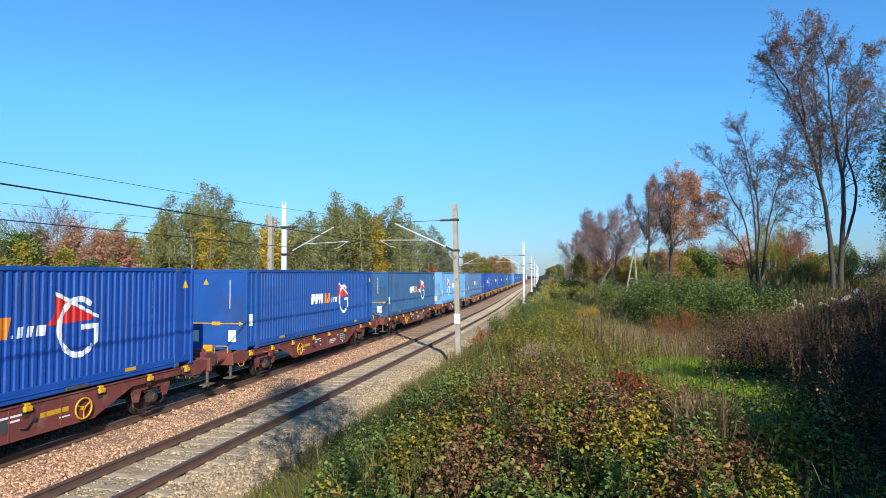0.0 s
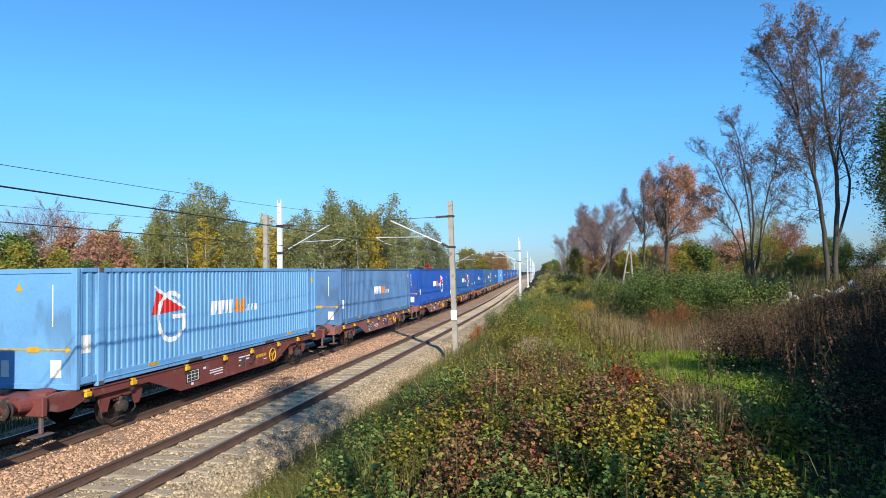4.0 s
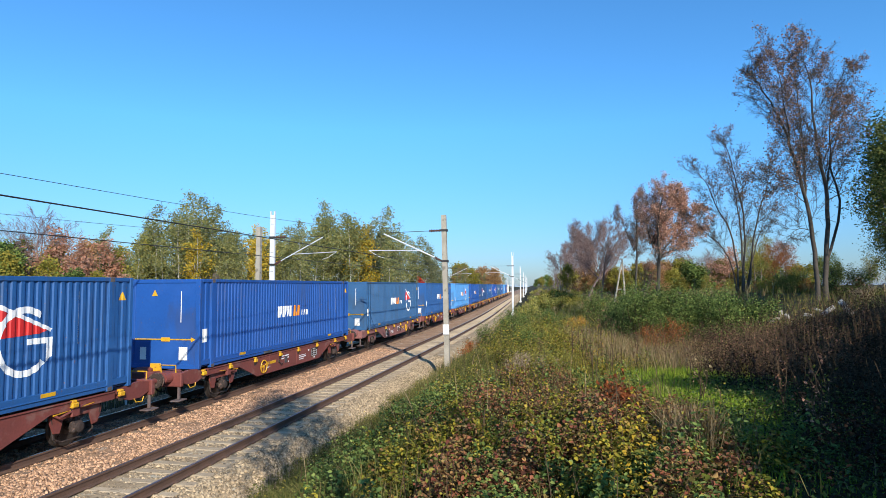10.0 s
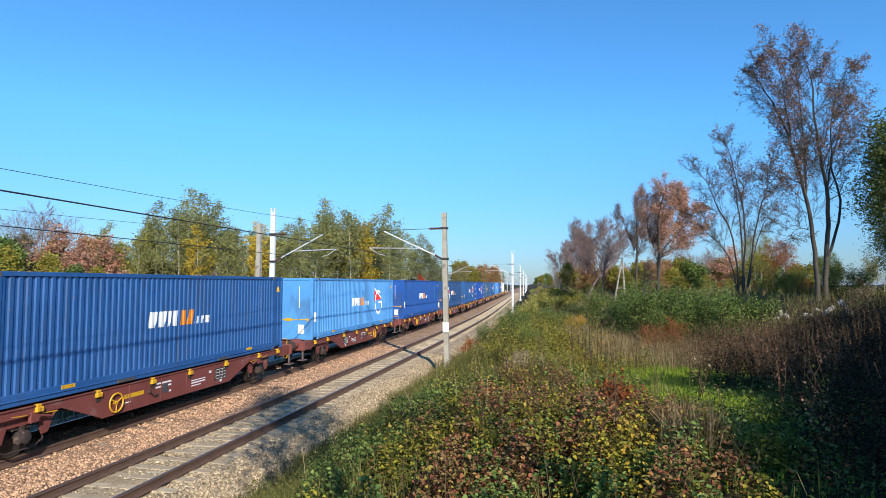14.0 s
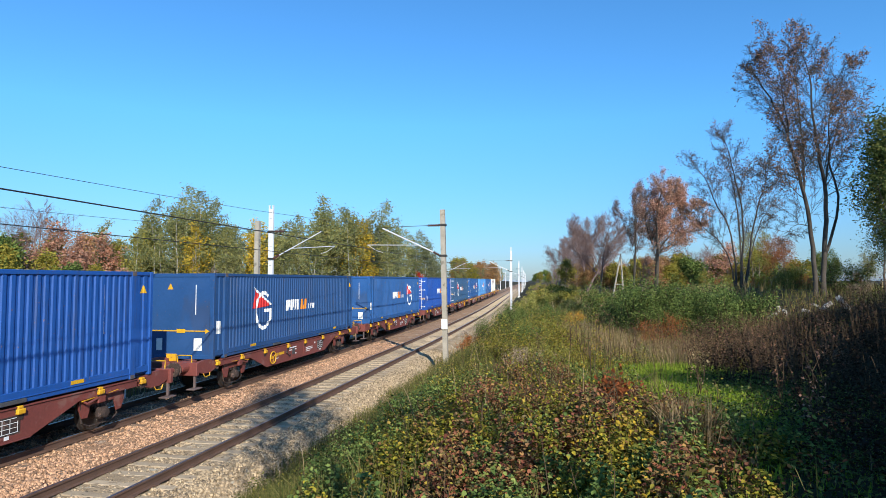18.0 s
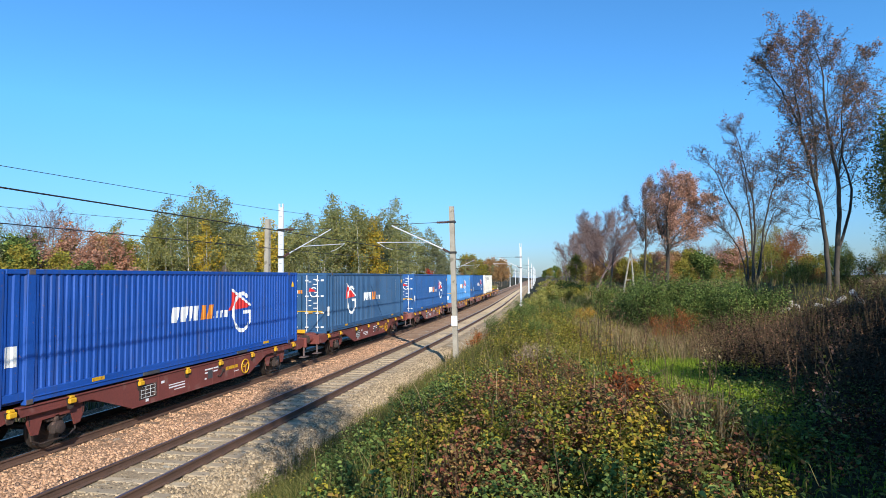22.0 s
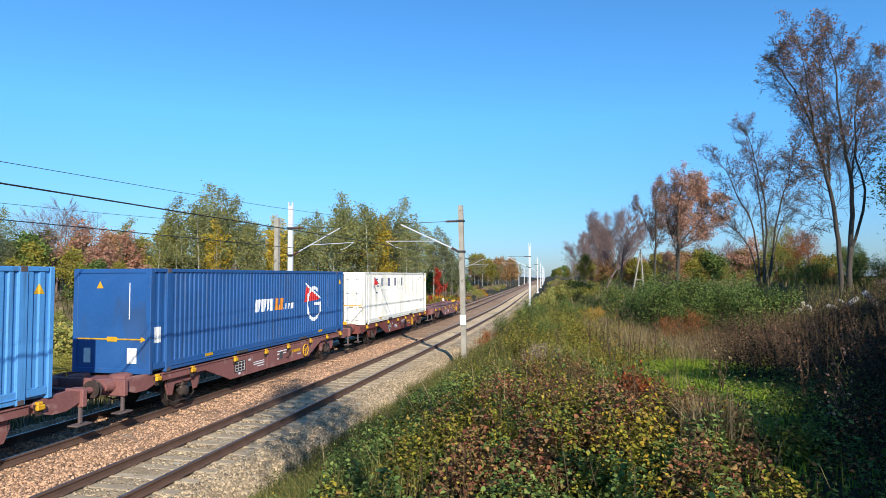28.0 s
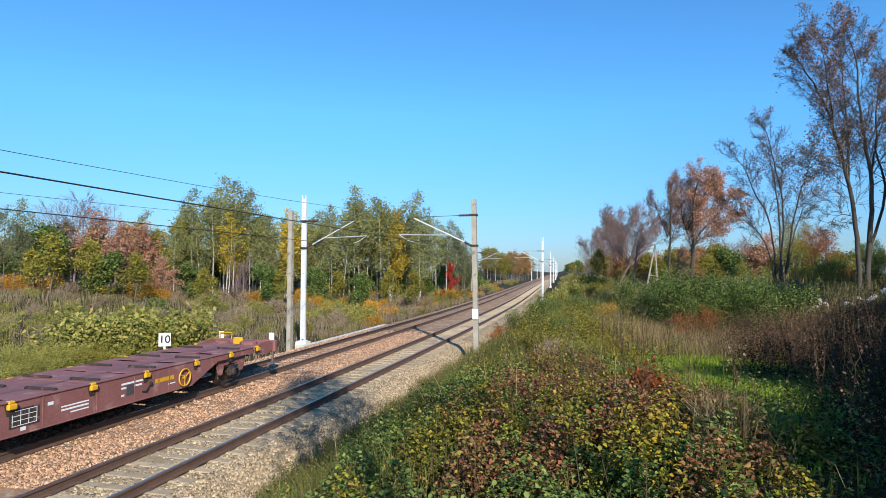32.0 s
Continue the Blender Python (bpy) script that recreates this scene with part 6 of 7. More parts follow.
cushions("bramble", "low bramble with red-brown autumn leaves", 88, (-4.5, 3, 3.2, 16), lambda x, y: off_track(x, y) * brmb(x, y) * np.clip(7 / y, 0.3, 1), 0.3, 0.26, 330, 0.042, "bramble", "bramble")
cushions("weeds", "low weeds with yellow and green leaves", 210, (-4, 3.5, 3.2, 22), lambda x, y: off_track(x, y) * np.maximum(weedy(x, y), np.maximum(0.5 * brmb(x, y), 0.5 * patch(x, y, -1.5, 7.5, 1.0, 4.0))) * (1 - lush(x, y)) * np.clip(8 / y, 0.3, 1), 0.28, 0.23, 230, 0.043, "weed")
cushions("nettles", "low dark green nettles and weeds", 200, (-5.5, 4, 3.2, 20), lambda x, y: off_track(x, y) * np.maximum(np.maximum(weedy(x, y), 0.5 * brmb(x, y)), patch(x, y, -2.2, 8.0, 1.1, 4.5)) * (1 - lush(x, y)) * np.clip(8 / y, 0.3, 1), 0.3, 0.26, 210, 0.044, "green")
cushions("yellow_weeds", "scattered yellow-leaved weeds", 60, (-3, 2.5, 3.2, 18), lambda x, y: off_track(x, y) * np.maximum(weedy(x, y), 0.5 * brmb(x, y)) * (1 - lush(x, y)), 0.38, 0.16, 50, 0.042, "yellow")
cushions("weed_mounds", "waist-high mounds of yellow-green leafy weeds", 34, (-2.2, 1.2, 11, 21), lambda x, y: patch(x, y, -0.6, 15.5, 1.3, 5.0), 0.62, 0.42, 560, 0.045, "weed")
cushions("olive_mounds", "mounds of olive and brown leafy weeds", 26, (-2.4, 1.6, 10, 24), lambda x, y: patch(x, y, -0.5, 16, 1.6, 6.0), 0.6, 0.4, 500, 0.045, "olive")
cushions("bank_weeds", "grey-green leafy weeds on the slope", 120, (-7.4, -1.6, 6, 34), lambda x, y: off_track(x, y) * np.clip(10 / y, 0.3, 1), 0.4, 0.35, 200, 0.034, "grass")
# thicket leaves are coloured near black to deepen the shade on the right
cushions("thicket", "withered low thicket, leaf colour blackened to stand for shade", 170, (1.8, 9.5, 3.2, 18.5), lambda x, y: smooth_step(1.7, 2.6, x - 0.1 * (y - 6)), 0.62, 0.45, 400, 0.035, "wither_shade")
p = scatter(260, (-5, 3.5, 3.2, 20), lambda x, y: off_track(x, y) * np.maximum(weedy(x, y), brmb(x, y)))
leafy("stalky_weeds", "thin weed stalks standing over the low growth", p, 0.55, 7, 0.03, 0.05, LEAF["olive"], M["stem"])
p = scatter(1200, (-6.3, 9, 3.2, 34), lambda x, y: off_track(x, y) * (1 - lush(x, y)) * (1 - 0.8 * shady(x, y)) * smooth_step(0.35, 0.8, mottled(x, y, 0.8, 4)))
leafy("weeds", "scattered leafy weeds in the grass", p, 0.5, 14, 0.034, 0.1, LEAF["olive"], M["stem"])
# weeds on the shaded side, their brown blackened in place of deeper shade
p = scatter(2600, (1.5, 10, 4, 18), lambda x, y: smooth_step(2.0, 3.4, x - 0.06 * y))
leafy("tall_weeds", "tall withered weeds, leaf colour blackened to stand for shade", p, 0.9, 14, 0.036, 0.09, LEAF["wither_shade"], M["stem"])
p = scatter(2400, (0.8, 4.5, 3.2, 12), lambda x, y: 0.9 * smooth_step(0.8, 3, x) * (1 - lush(x, y)))
leafy("undergrowth", "low dark green leafy undergrowth", p, 0.2, 7, 0.045, 0.09, LEAF["hedge"])
p = scatter(800, (2.2, 9.5, 10.5, 18.5), lambda x, y: 0.3 + 0.7 * clumps(x, y, 0.8, 1))
leafy("brown_weeds", "tall brown seeding weeds on the mound", p, 0.9, 18, 0.034, 0.08, LEAF["brown"], M["stem"])

def canes(name, label, pts, h, material, bow=0.35):
    """Thin bare canes, arching to one side."""
    mb = Mesh()
    for q in pts:
        a, ln, b = G.uniform(0, 6.28), h * G.uniform(0.5, 1.3), bow * G.uniform(0.1, 1.5)
        mb.tube([Vector((q[0] + math.cos(a) * ln * b * u * u, q[1] + math.sin(a) * ln * b * u * u, q[2] + ln * (u - 0.35 * b * u * u))) for u in (0, 0.35, 0.7, 1.0)], [0.0055, 0.005, 0.004, 0.002], 3)
    return tagged(new(name, mb.data(name, material, True)), label, "stalks", kind="stuff")


canes("bramble_canes", "bare dark bramble canes and dead stalks", scatter(80, (-2.5, 1.2, 4.6, 12), lambda x, y: off_track(x, y) * np.maximum(brmb(x, y), 0.6 * weedy(x, y)) * (1 - lush(x, y))), 0.75, M["stem"], 0.6)
canes("straw_stalks", "pale dead grass stalks", scatter(110, (-4.5, 2.4, 6, 22), lambda x, y: off_track(x, y) * (1 - 0.8 * shady(x, y)) * (0.25 + 0.75 * dry(x, y)) * (1 - 0.7 * lush(x, y))), 0.6, M["straw"], 0.35)

p = scatter(14000, (-6, 9, -8, 3.6), lambda x, y: off_track(x, y))
blades("trodden_grass", "short trodden grass round the viewpoint", p, 0.1 + 0.1 * mottled(p[:, 0], p[:, 1], 0.7), 0.01, LEAF["grass"], 0.6)

# single tall stalks and tufts
def stalk(px, d, h, leaf, label, name="dock_plant", seed=0, per=30, size=0.04):
    r = random.Random(seed)
    x, y, z = spot(px, d)
    t = thing(name, label, "plant", at=pose(x, y, z, 0, 0, 0))
    mb, tips = Mesh(), []
    for i in range(r.choice((2, 3, 4))):
        a, ln = r.uniform(0, 6.28), h * r.uniform(0.7, 1.05)
        pts = [Vector((math.cos(a) * 0.1 * u + r.gauss(0, 0.012), math.sin(a) * 0.1 * u + r.gauss(0, 0.012), ln * u - 0.05)) for u in [j / 6 for j in range(7)]]
        mb.tube(pts, [0.008 * (1 - 0.6 * j / 6) for j in range(7)], 4)
        tips += pts[3:]
        for q in pts[3:]:
            e = q + Vector((r.gauss(0, 0.08), r.gauss(0, 0.08), r.uniform(0.05, 0.16)))
            mb.tube([q, e], [0.004, 0.002], 3)
            tips.append(e)
    part("stem", mb, M["stem"], t)
    part("leaves", leaf_mesh("stalk_leaves", r, spray(r, tips, per / 10, 0.05), size, LEAF[leaf]), LEAF[leaf], t)


for i, (px, d, h) in enumerate(((1085, 12.5, 1.25), (1105, 11.8, 1.4), (1135, 12.2, 1.5), (1150, 13, 1.2), (1120, 14, 1.3), (1065, 13.5, 1.1), (1180, 14.5, 1.0), (1000, 13, 0.9))):
    stalk(px, d, h, "brown", "tall brown withered dock stalk among the weeds", seed=i)
for i, (px, d, h) in enumerate(((1138, 7.7, 0.5), (1150, 7.5, 0.55), (1162, 7.6, 0.5), (1176, 7.8, 0.42), (1144, 8.0, 0.5), (1158, 7.2, 0.4))):
    stalk(px, d, h, "ember", "withered rust-brown plant in the grass", "withered_plant", 20 + i, 80, 0.06)
for i, (px, d, h, lf) in enumerate(((1515, 7.0, 1.0, "olive"), (1520, 6.4, 0.8, "orange"), (1450, 9, 1.1, "brown"), (1360, 11, 1.1, "brown"), (1400, 12.5, 1.2, "brown"), (1480, 10.5, 1.3, "brown"), (1540, 9.5, 1.3, "brown"), (1330, 13, 1.1, "brown"), (1300, 9.5, 0.7, "dry"))):
    stalk(px, d, h, lf, "tall withered weed stalk on the bank", "weed_stalk", 40 + i)


def tuft(px, d, h, n, leaf, label):
    x, y, _ = spot(px, d)
    q = np.column_stack([G.normal(x, 0.1, n), G.normal(y, 0.1, n)])
    ob = blades("grass_tuft", label, np.column_stack([q, ground_z(q[:, 0], q[:, 1]) - 0.02]), np.full(n, h), 0.009, LEAF[leaf], 0.32)
    ob["kind"] = ""
    del ob["kind"]
    return ob


tuft(1280, 5.7, 0.5, 520, "dry", "upright tuft of straw-pale dry grass")
tuft(1262, 5.9, 0.42, 300, "dry", "upright tuft of straw-pale dry grass")

# ---- bushes ----
BUSH, FAR = {}, {}
for i, (nm, lab, leaf, per, spr, size) in enumerate((
        ("green_bush", "dense bush in dark green leaf on the bank", "green", 3.6, 0.12, 0.068),
        ("olive_bush", "bush in yellowing olive leaf in the grass", "olive", 3.2, 0.12, 0.068),
        ("weed_bush", "leafy bush in mixed green and yellow leaf", "mixed", 3.6, 0.12, 0.068),
        ("orange_bush", "low bush in rust-orange autumn leaf", "rust", 2.6, 0.12, 0.065),
        ("brown_bush", "withered grey-brown thicket among dry grass", "dun", 2.2, 0.11, 0.075),
        ("dark_bush", "dark green bush beside the line, shade worked into its leaf colour", "dark", 3.4, 0.12, 0.075),
        ("golden_bush", "low bush in bright golden and orange leaf", "goldleaf", 3.0, 0.12, 0.07))):
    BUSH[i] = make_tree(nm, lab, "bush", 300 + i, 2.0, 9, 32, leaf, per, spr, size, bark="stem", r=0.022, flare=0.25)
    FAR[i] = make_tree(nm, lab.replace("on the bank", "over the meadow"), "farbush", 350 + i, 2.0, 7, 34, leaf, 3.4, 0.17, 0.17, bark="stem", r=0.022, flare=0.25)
seen_b = set()


def bush(i, px, d, h):
    turn = rng.uniform(0, 6.28)
    x, y, _ = spot(px, d)
    if -17.6 < x - float(bend(y)) < -5.9:
        return None
    lib, key = (BUSH, (0, i)) if d < 31 else (FAR, (1, i))
    if key in seen_b:
        return plant(lib[i], px, d, h, 2.0, turn)
    seen_b.add(key)
    return place(lib[i], px, d, h, 2.0, turn)


# the darkest bushes in the green row stand in for its shaded gaps
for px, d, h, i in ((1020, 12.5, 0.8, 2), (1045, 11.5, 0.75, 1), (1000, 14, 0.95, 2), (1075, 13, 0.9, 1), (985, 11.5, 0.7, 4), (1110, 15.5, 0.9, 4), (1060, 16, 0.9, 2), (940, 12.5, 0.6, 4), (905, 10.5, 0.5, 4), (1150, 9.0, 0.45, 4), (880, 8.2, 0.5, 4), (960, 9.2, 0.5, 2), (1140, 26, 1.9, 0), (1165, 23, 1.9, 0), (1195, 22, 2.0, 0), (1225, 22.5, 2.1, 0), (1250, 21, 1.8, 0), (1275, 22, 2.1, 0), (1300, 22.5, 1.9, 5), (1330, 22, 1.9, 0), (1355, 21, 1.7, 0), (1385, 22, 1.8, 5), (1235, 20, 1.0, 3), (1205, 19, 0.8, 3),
                    (1040, 60, 1.8, 5), (1060, 56, 1.6, 5), (1012, 45, 1.6, 2), (1035, 38, 1.3, 1), (1070, 36, 1.2, 2), (1080, 30, 1.0, 4), (1105, 28, 1.0, 4), (1090, 22, 0.9, 4),
                    (968, 21, 1.2, 0), (985, 19.5, 1.1, 2), (1005, 17, 0.9, 2), (1030, 20, 0.9, 1), (950, 26, 1.1, 2), (975, 30, 1.2, 1), (990, 36, 1.5, 2), (925, 30, 1.0, 4), (905, 33, 1.2, 4), (890, 31.5, 0.9, 3),
                    (1400, 16, 0.8, 4), (1440, 15, 0.9, 4), (1500, 15, 0.9, 4), (1550, 14, 1.0, 4), (1340, 16, 0.9, 4), (1370, 15, 0.9, 1)):
    bush(i, px, d, h * (rng.uniform(0.72, 1.1) if h > 1.6 else 1.0))
for i in range(22):
    bush((2, 2, 1, 2, 0, 1)[i % 6], 905 + i * 7.5 + rng.uniform(-12, 12), rng.uniform(13, 27), rng.uniform(0.75, 1.15))
for i in range(70):
    y = 48 + 150 * (i / 70) ** 1.3
    x = -3.8 + rng.uniform(0, 8) + float(bend(y))
    copy_thing(FAR[rng.choice((1, 4, 2, 1, 4))], Matrix.Translation((x, y, float(ground_z(x, y)))) @ Matrix.Rotation(rng.uniform(0, 6.28), 4, "Z") @ Matrix.Scale(rng.uniform(0.45, 0.8), 4))
for i in range(80):
    y = 36 + 110 * (i / 80) ** 1.2
    x = XF - rng.uniform(3.7, 6.5) + float(bend(y))
    copy_thing(FAR[rng.choice((4, 4, 2, 4, 1, 6))], Matrix.Translation((x, y, float(ground_z(x, y)))) @ Matrix.Rotation(rng.uniform(0, 6.28), 4, "Z") @ Matrix.Scale(rng.uniform(0.3, 0.6), 4))
# dark crowns at the bank's edge
EDGE = {}
for k, (nm, lab, leaf, per) in enumerate((("hornbeam_tree", "green-leaved hornbeam on the bank, turning olive", "hedge", 4.2), ("cherry_tree", "young cherry in rust-red leaf", "rust", 3.0), ("hazel_tree", "bushy hazel in olive-brown leaf", "olive", 3.0))):
    EDGE[k] = make_tree(nm, lab, "crowned", 480 + k, 8.0, 2, 9, leaf, per, 0.25, 0.115, r=0.09, flare=0.2)
for k, (px, d, h, i) in enumerate(((1672, 25, 6.8, 0), (1452, 42, 3.2, 1), (1410, 48, 4.2, 2), (1480, 40, 2.6, 2), (1540, 44, 3.2, 0), (1335, 56, 4.4, 1), (1310, 58, 4.8, 2), (1296, 62, 5.0, 1), (1360, 54, 3.8, 2), (1400, 60, 4.4, 1), (1500, 44, 2.6, 1), (1620, 33, 3.2, 2), (1655, 27, 4.4, 0), (1600, 36, 2.4, 1), (1560, 36, 2.2, 0), (1725, 28, 7.2, 0))):
    (place if k in (0, 1, 2) else plant)(EDGE[i], px, d, h, 8.0, k * 1.1)
for px, d, h in ((1440, 31, 1.3), (1470, 30, 1.2), (1503, 29.5, 1.1), (1535, 29, 1.2), (1570, 28, 1.5), (1605, 27, 1.7), (1415, 32, 1.4)):
    bush((1, 4, 0, 3)[px % 4], px, d, h)
# hedge behind the far track, and bushes over the meadow
for i in range(46):
    px = -80 + i * 9.0
    bush(rng.choice((2, 2, 2, 2, 1)), px, rng.uniform(25.5, 30.5) + 0.016 * px, rng.uniform(2.9, 3.9))
for i in range(150):
    px = rng.uniform(-60, 860)
    bush(rng.choice((1, 4, 4, 4, 2, 4, 2)), px, rng.uniform(34, 68), rng.uniform(0.9, 1.8))
for i in range(26):
    px = 560 + i * 11.5
    bush(rng.choice((6, 1, 4, 6, 4)), px, rng.uniform(52, 72), rng.uniform(1.2, 2.0))
for i in range(110):
    y = 48 + 190 * (i / 110) ** 1.2
    x = XF - rng.uniform(5.5, 24) + float(bend(y))
    i_b = rng.choice((6, 4, 4, 1, 4, 3, 2))
    z_b = float(ground_z(x, y))
    copy_thing(FAR[i_b], Matrix.Translation((x, y, z_b)) @ Matrix.Rotation(rng.uniform(0, 6.28), 4, "Z") @ Matrix.Scale(rng.uniform(0.7, 1.4), 4))
for i in range(90):
    px = -80 + i * 10.4
    wood(rng.choice((7, 8, 4, 8, 7)), px, rng.uniform(96, 108) if px < 760 else rng.uniform(128, 145), rng.uniform(4.0, 6.0))
for i in range(40):
    bush(rng.choice((4, 1, 4, 4, 6)), -60 + i * 22 + rng.uniform(-8, 8), rng.uniform(70, 76), rng.uniform(1.8, 3.0))
# every kind of bush and tree built above stands somewhere
for i in BUSH:
    if (0, i) not in seen_b:
        bush(i, 1070, 25, 0.7)
    if (1, i) not in seen_b:
        bush(i, 280 + 36 * i, 62, 1.4)
for i in WOOD:
    if i not in first:
        wood(i, 380 + 20 * i, 104, 6.0)
p = scatter(30000, (-75, -15.5, 10, 90), lambda x, y: off_track(x, y) * (0.4 + 0.6 * mottled(x, y, 0.15)) * (y > -1.0 * x * 0.55))
blades("meadow_grass", "tall withered meadow grass beyond the line", p, 0.75, 0.03, LEAF["dun"], 0.4)
p = scatter(24000, (-60, -15.5, 10, 90), lambda x, y: off_track(x, y) * mottled(x, y, 0.12, 3) * (y > -1.0 * x * 0.55))
blades("meadow_grass", "green meadow grass beyond the line", p, 0.6, 0.03, LEAF["grass"], 0.35)
p = scatter(9000, (-9, 25, 28, 110), lambda x, y: off_track(x, y) * np.clip(40 / y, 0, 1))
blades("bank_grass", "withered grass along the bank", p, 0.55, 0.03, LEAF["dry"], 0.35)
p = scatter(16000, (-9, 20, 28, 100), lambda x, y: off_track(x, y) * np.clip(40 / y, 0, 1) * mottled(x, y, 0.3))
blades("bank_grass", "green grass along the bank", p, 0.45, 0.03, LEAF["grass"], 0.35)

p = scatter(9000, (5, 24, 19, 44), lambda x, y: (x > 0.38 * y - 2) * (0.3 + 0.7 * mottled(x, y, 0.5, 1)))
blades("mound_grass", "dry yellow-green grass over the mound", p, 0.32, 0.016, LEAF["grass"], 0.45)
# ---- trees behind the viewer, whose shade falls on the bank ----
SHADE = [make_tree("lime_tree", "leafy lime tree on the bank behind the viewpoint", "broad", 400 + i, 9.0, 1, 3, "green", 6.5, 0.42, 0.34, r=0.16) for i in range(2)]
for j, (x, y, h) in enumerate(((7.7, -3.4, 6.0), (9.3, 0.3, 6.0), (6.5, 0.9, 4.6), (5.2, 3.4, 3.6), (6.0, 6.4, 3.8), (7.2, 4.2, 5.2), (8.4, 6.8, 4.4), (9.0, 3.2, 6.8), (9.8, 6.5, 6.4), (11.0, -4, 9), (11.3, -0.5, 9.5), (11.8, 3, 8.6), (12.3, 6.5, 7.2), (11.8, 9, 5.0), (10.6, 11.5, 5.4), (13.4, -6, 12), (13.6, -2, 12), (14.2, 2, 10), (15, 6, 8), (13.2, 9.6, 5.4), (12.9, 7.2, 7.4), (9.3, 9.0, 5.0), (6.9, 0.6, 5.4), (5.9, 2.4, 4.4), (6.2, -0.9, 4.8), (5.5, 0.3, 3.9), (5.3, 5.0, 3.6))):
    m = Matrix.Translation((x, y, float(ground_z(x, y)))) @ Matrix.Rotation(j * 1.3, 4, "Z") @ Matrix.Scale(h / 9.0, 4)
    if j < 2:
        SHADE[j].matrix_basis = m
    else:
        copy_thing(SHADE[j % 2], m)
high = make_tree("birch_tree", "tall birch with a high thin crown behind the viewpoint", "high", 450, 12.5, 1, 1, "birch", 4.2, 0.3, 0.21, "bark_birch", r=0.1)
high.matrix_basis = pose(2.4, -3.6, float(ground_z(2.4, -3.6)))
copy_thing(high, pose(4.5, -2.2, float(ground_z(4.5, -2.2)), 0, 0, 120))

# ---- rubble on the mound, and a propped pole beyond the bank ----
for i, (px, d, size, tilt) in enumerate(((1407, 23, 0.16, 30), (1437, 22.5, 0.2, -28), (1462, 22, 0.2, 55), (1502, 21.5, 0.16, 12), (1538, 21, 0.24, -35), (1573, 20.5, 0.3, 48), (1450, 23.5, 0.14, 70), (1520, 22.5, 0.15, 20))):
    x, y, z = spot(px, d)
    size *= 0.8
    r2 = random.Random(900 + i)
    slab = thing("concrete_rubble", "broken grey concrete slab lying on the mound", "rubble", "rubble on the mound", at=pose(x, y, z + size * 0.7, tilt * 0.6, tilt, r2.uniform(-40, 40)))
    mb = Mesh().box(-size, size, -size * 0.5, size * 0.5, -size * 0.3, size * 0.3, size * 0.08)
    mb.v = [(vx + r2.gauss(0, size * 0.03), vy + r2.gauss(0, size * 0.03), vz + r2.gauss(0, size * 0.02)) for vx, vy, vz in mb.v]
    part("slab", mb, M["stone"], slab)
x, y, z = spot(1157, 60)
prop = thing("timber_pole", "grey timber pole with a leaning prop", "pole", at=pose(x, y, z))
part("post", Mesh().tube([(0.35, 0, -0.4), (0.1, 0, 4.2)], [0.1, 0.07], 8), M["concrete"], prop)
part("strut", Mesh().tube([(-0.75, 0, -0.4), (0.05, 0, 3.9)], [0.09, 0.07], 8), M["concrete"], prop)
part("crossbar", Mesh().tube([(-0.42, 0, 1.3), (0.28, 0, 1.3)], 0.05, 6), M["concrete"], prop)
# ---- sleepers ----
def sleeper_mesh(name, m):
    return Mesh().prism([(-0.13, -0.36), (0.13, -0.36), (0.12, -0.2), (0.10, -0.188), (-0.10, -0.188), (-0.12, -0.2)], -1.26, 1.26).data(name, m)


for cx, tr, m in ((XN, track_near, "sleeper"), (XF, track_far, "sleeper_wood")):
    me = sleeper_mesh("sleeper", M[m])
    clip_me = Mesh().box(-0.115, 0.115, -0.07, 0.07, -0.178, -0.15, 0.01).data("rail_clip", M["rail"])
    y = 2.0
    n = 0
    while y < 92:
        s = part("sleeper", me, M[m], tr, at=pose(cx + float(bend(y)), y, 0, 0, 0, rng.gauss(0, 0.3)))
        if y < 34:
            for sx in (-0.7525, 0.7525):
                part("rail_clip", clip_me, M["rail"], s, at=pose(sx, 0, 0))
        y += 0.62
    far = Mesh()
    while y < 260:
        far.box(cx + float(bend(y)) - 1.26, cx + float(bend(y)) + 1.26, y - 0.12, y + 0.12, -0.3, -0.178, 0.01)
        y += 0.62
    tagged(part("far_sleepers", far, M[m], tr), kind="stuff")


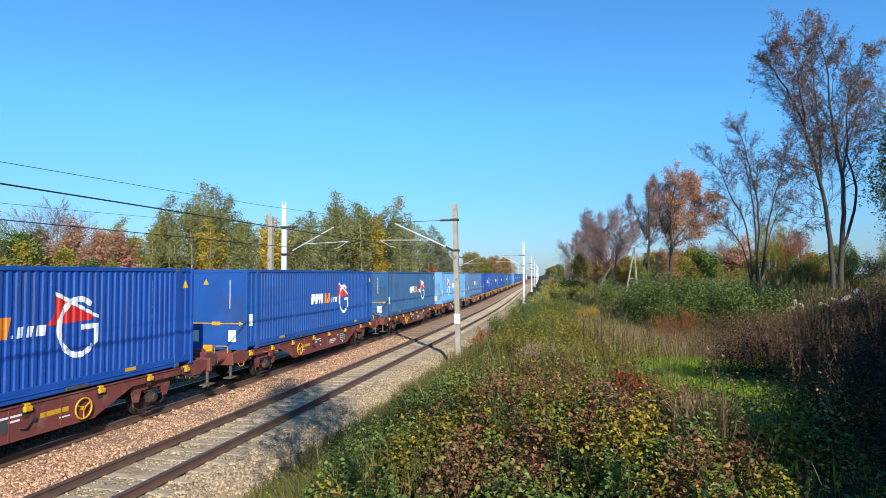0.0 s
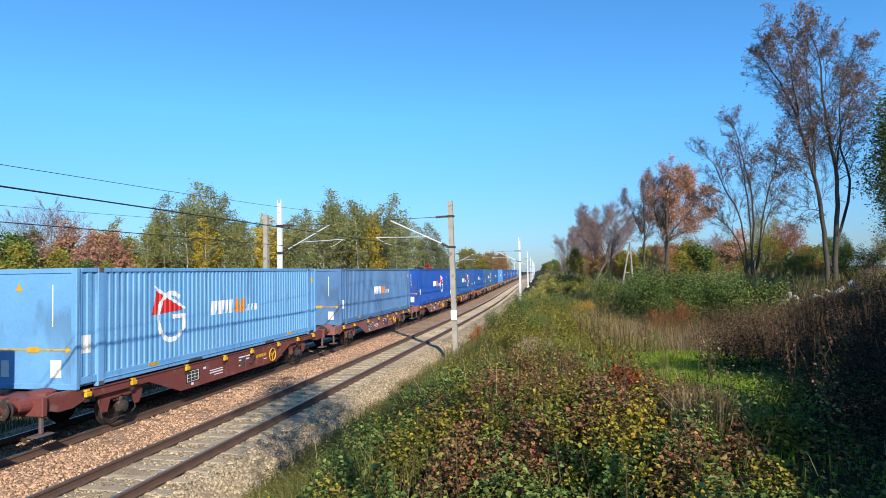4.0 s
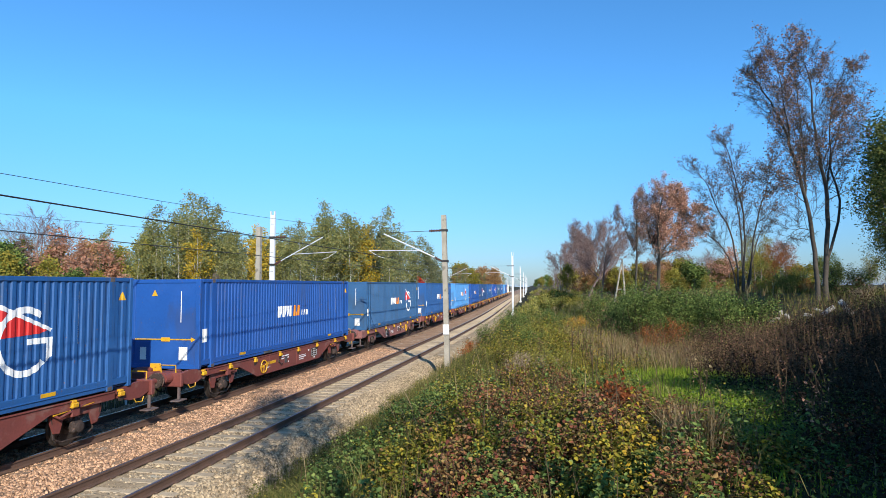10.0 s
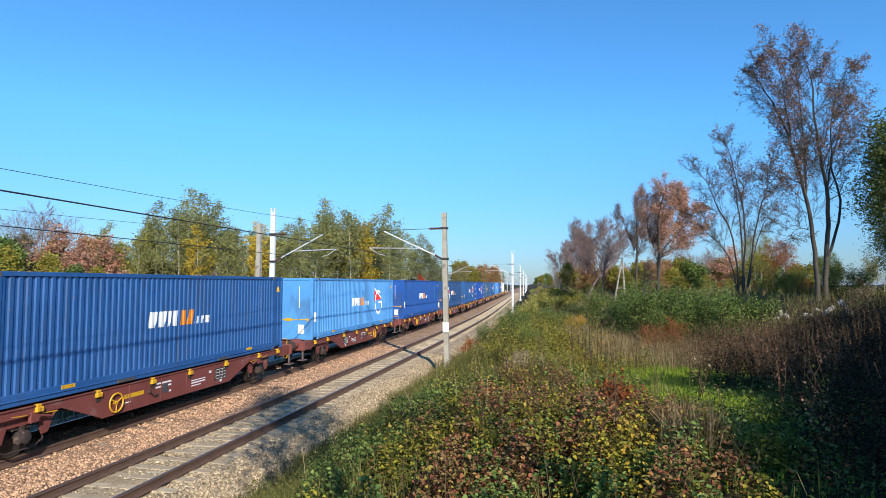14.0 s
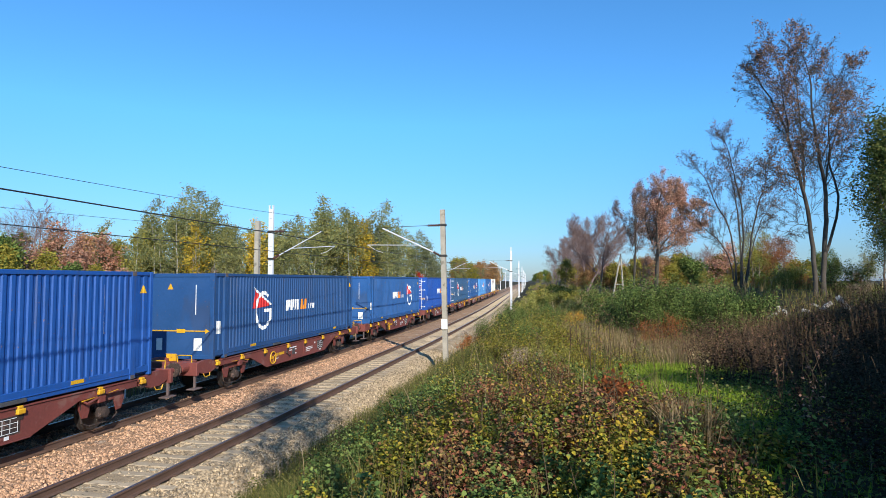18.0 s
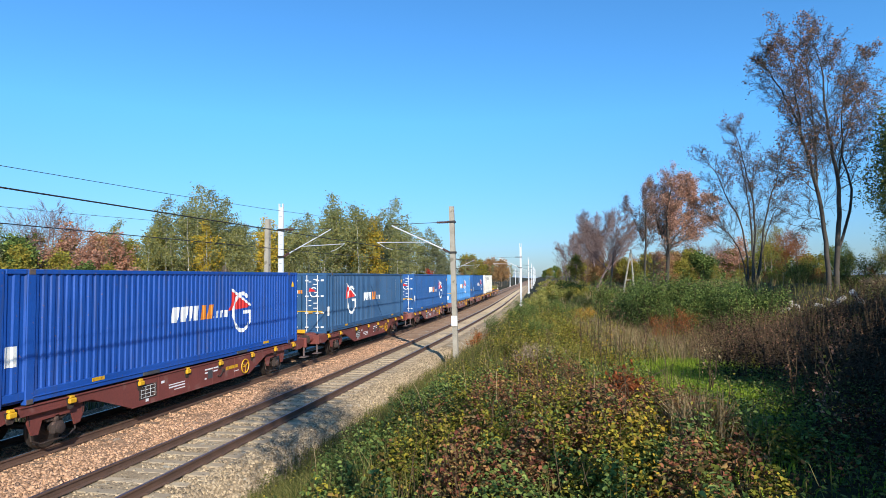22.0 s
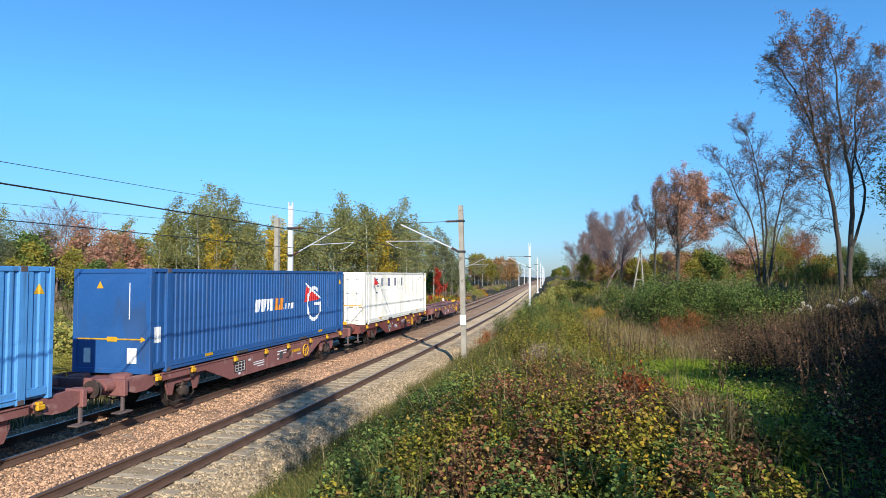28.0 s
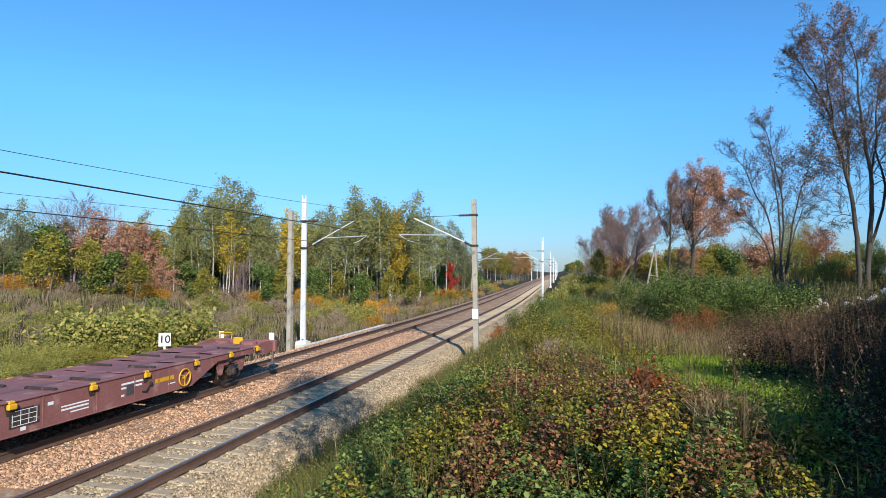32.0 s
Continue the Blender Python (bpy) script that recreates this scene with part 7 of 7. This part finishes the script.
# ---- loose ballast stones ----
def stones(name, label, n, box, weight, size, material, zf):
    q = []
    while sum(len(a) for a in q) < n:
        x, y = G.uniform(box[0], box[1], 2 * n), box[2] + (box[3] - box[2]) * G.random(2 * n) ** 1.5
        k = G.random(2 * n) < weight(x, y)
        q.append(np.stack([x[k], y[k]], 1))
    q = np.concatenate(q)[:n]
    base = np.array([(-1, -1, -1), (1, -1, -1), (1, 1, -1), (-1, 1, -1), (-1, -1, 1), (1, -1, 1), (1, 1, 1), (-1, 1, 1)], float) * np.array([1, 0.8, 0.6])
    v = base[None] * G.uniform(0.55, 1.1, (n, 8, 1)) * (size * G.uniform(0.5, 1.25, (n, 1, 1))) * 0.5
    v[:, 4:, :2] *= 0.7
    a = G.uniform(0, 6.28, n)
    c, s = np.cos(a), np.sin(a)
    x = v[:, :, 0] * c[:, None] - v[:, :, 1] * s[:, None]
    y = v[:, :, 0] * s[:, None] + v[:, :, 1] * c[:, None]
    z = v[:, :, 2] + x * G.normal(0, 0.4, (n, 1)) + y * G.normal(0, 0.4, (n, 1))
    v = np.stack([x + q[:, :1] + bend(q[:, 1])[:, None], y + q[:, 1:], z + zf(q[:, 0])[:, None]], -1).reshape(-1, 3)
    f = np.array([(4, 5, 6, 7), (0, 1, 5, 4), (1, 2, 6, 5), (2, 3, 7, 6), (3, 0, 4, 7)])
    quads = (np.arange(n)[:, None, None] * 8 + f[None]).reshape(-1, 4)
    return tagged(new(name, array_mesh(name, v, quads, material)), label, "ballast", kind="stuff")


def bed_z(x):
    return -0.205 - 0.016 * (np.abs(x - XN) < 1.3) - 0.7 * smooth_step(-7.0, -5.6, x) - 0.62 * smooth_step(-14.4, -16.2, x)


def clear(x):
    for cx in (XN, XF):
        for sx in (-0.7525, 0.7525):
            x = np.where(np.abs(x - cx - sx) < 0.09, -999, x)
    return x > -900


stones("ballast_stones", "loose pale grey ballast stones", 29000, (XN - 1.0, -5.8, 7.5, 34), lambda x, y: clear(x) * np.where(np.abs(x - XN) < 1.25, 0.6, 1), 0.075, M["stones_pale"], bed_z)
stones("ballast_stones", "loose rust-brown ballast stones", 29000, (-14.6, XN - 0.8, 9, 38), lambda x, y: clear(x) * 1.0, 0.075, M["stones_rust"], bed_z)
# ---- what moves ----
def motions():
    times = [0.5 * i for i in range(65)]
    for k, ob, z, turn in TRAIN:
        walk(ob, [(t, line_pose(wagon_y(k, t), z, turn)) for t in times])
    # wheels roll, one turn for each 2.89 m; alike wheelsets share their keys
    fine = [i / 15 for i in range(481)]
    spin = [math.degrees((V0 * t + ACC * t * t) / 0.46) for t in fine]
    keyed = {}
    for k, ob, z, turn in TRAIN:
        for w in ob.children_recursive:
            if w.name.startswith("wheelset"):
                spot_key = (turn, round(w.location.y, 3))
                if spot_key in keyed:
                    w.rotation_mode = "QUATERNION"
                    keys = w.animation_data_create()
                    keys.action = keyed[spot_key].action
                    keys.action_slot = keyed[spot_key].action_slot
                else:
                    y = w.location.y
                    walk(w, [(t, pose(0, y, 0.46, -a if turn else a, 0, 0)) for t, a in zip(fine, spin)])
                    keyed[spot_key] = w.animation_data


motions()
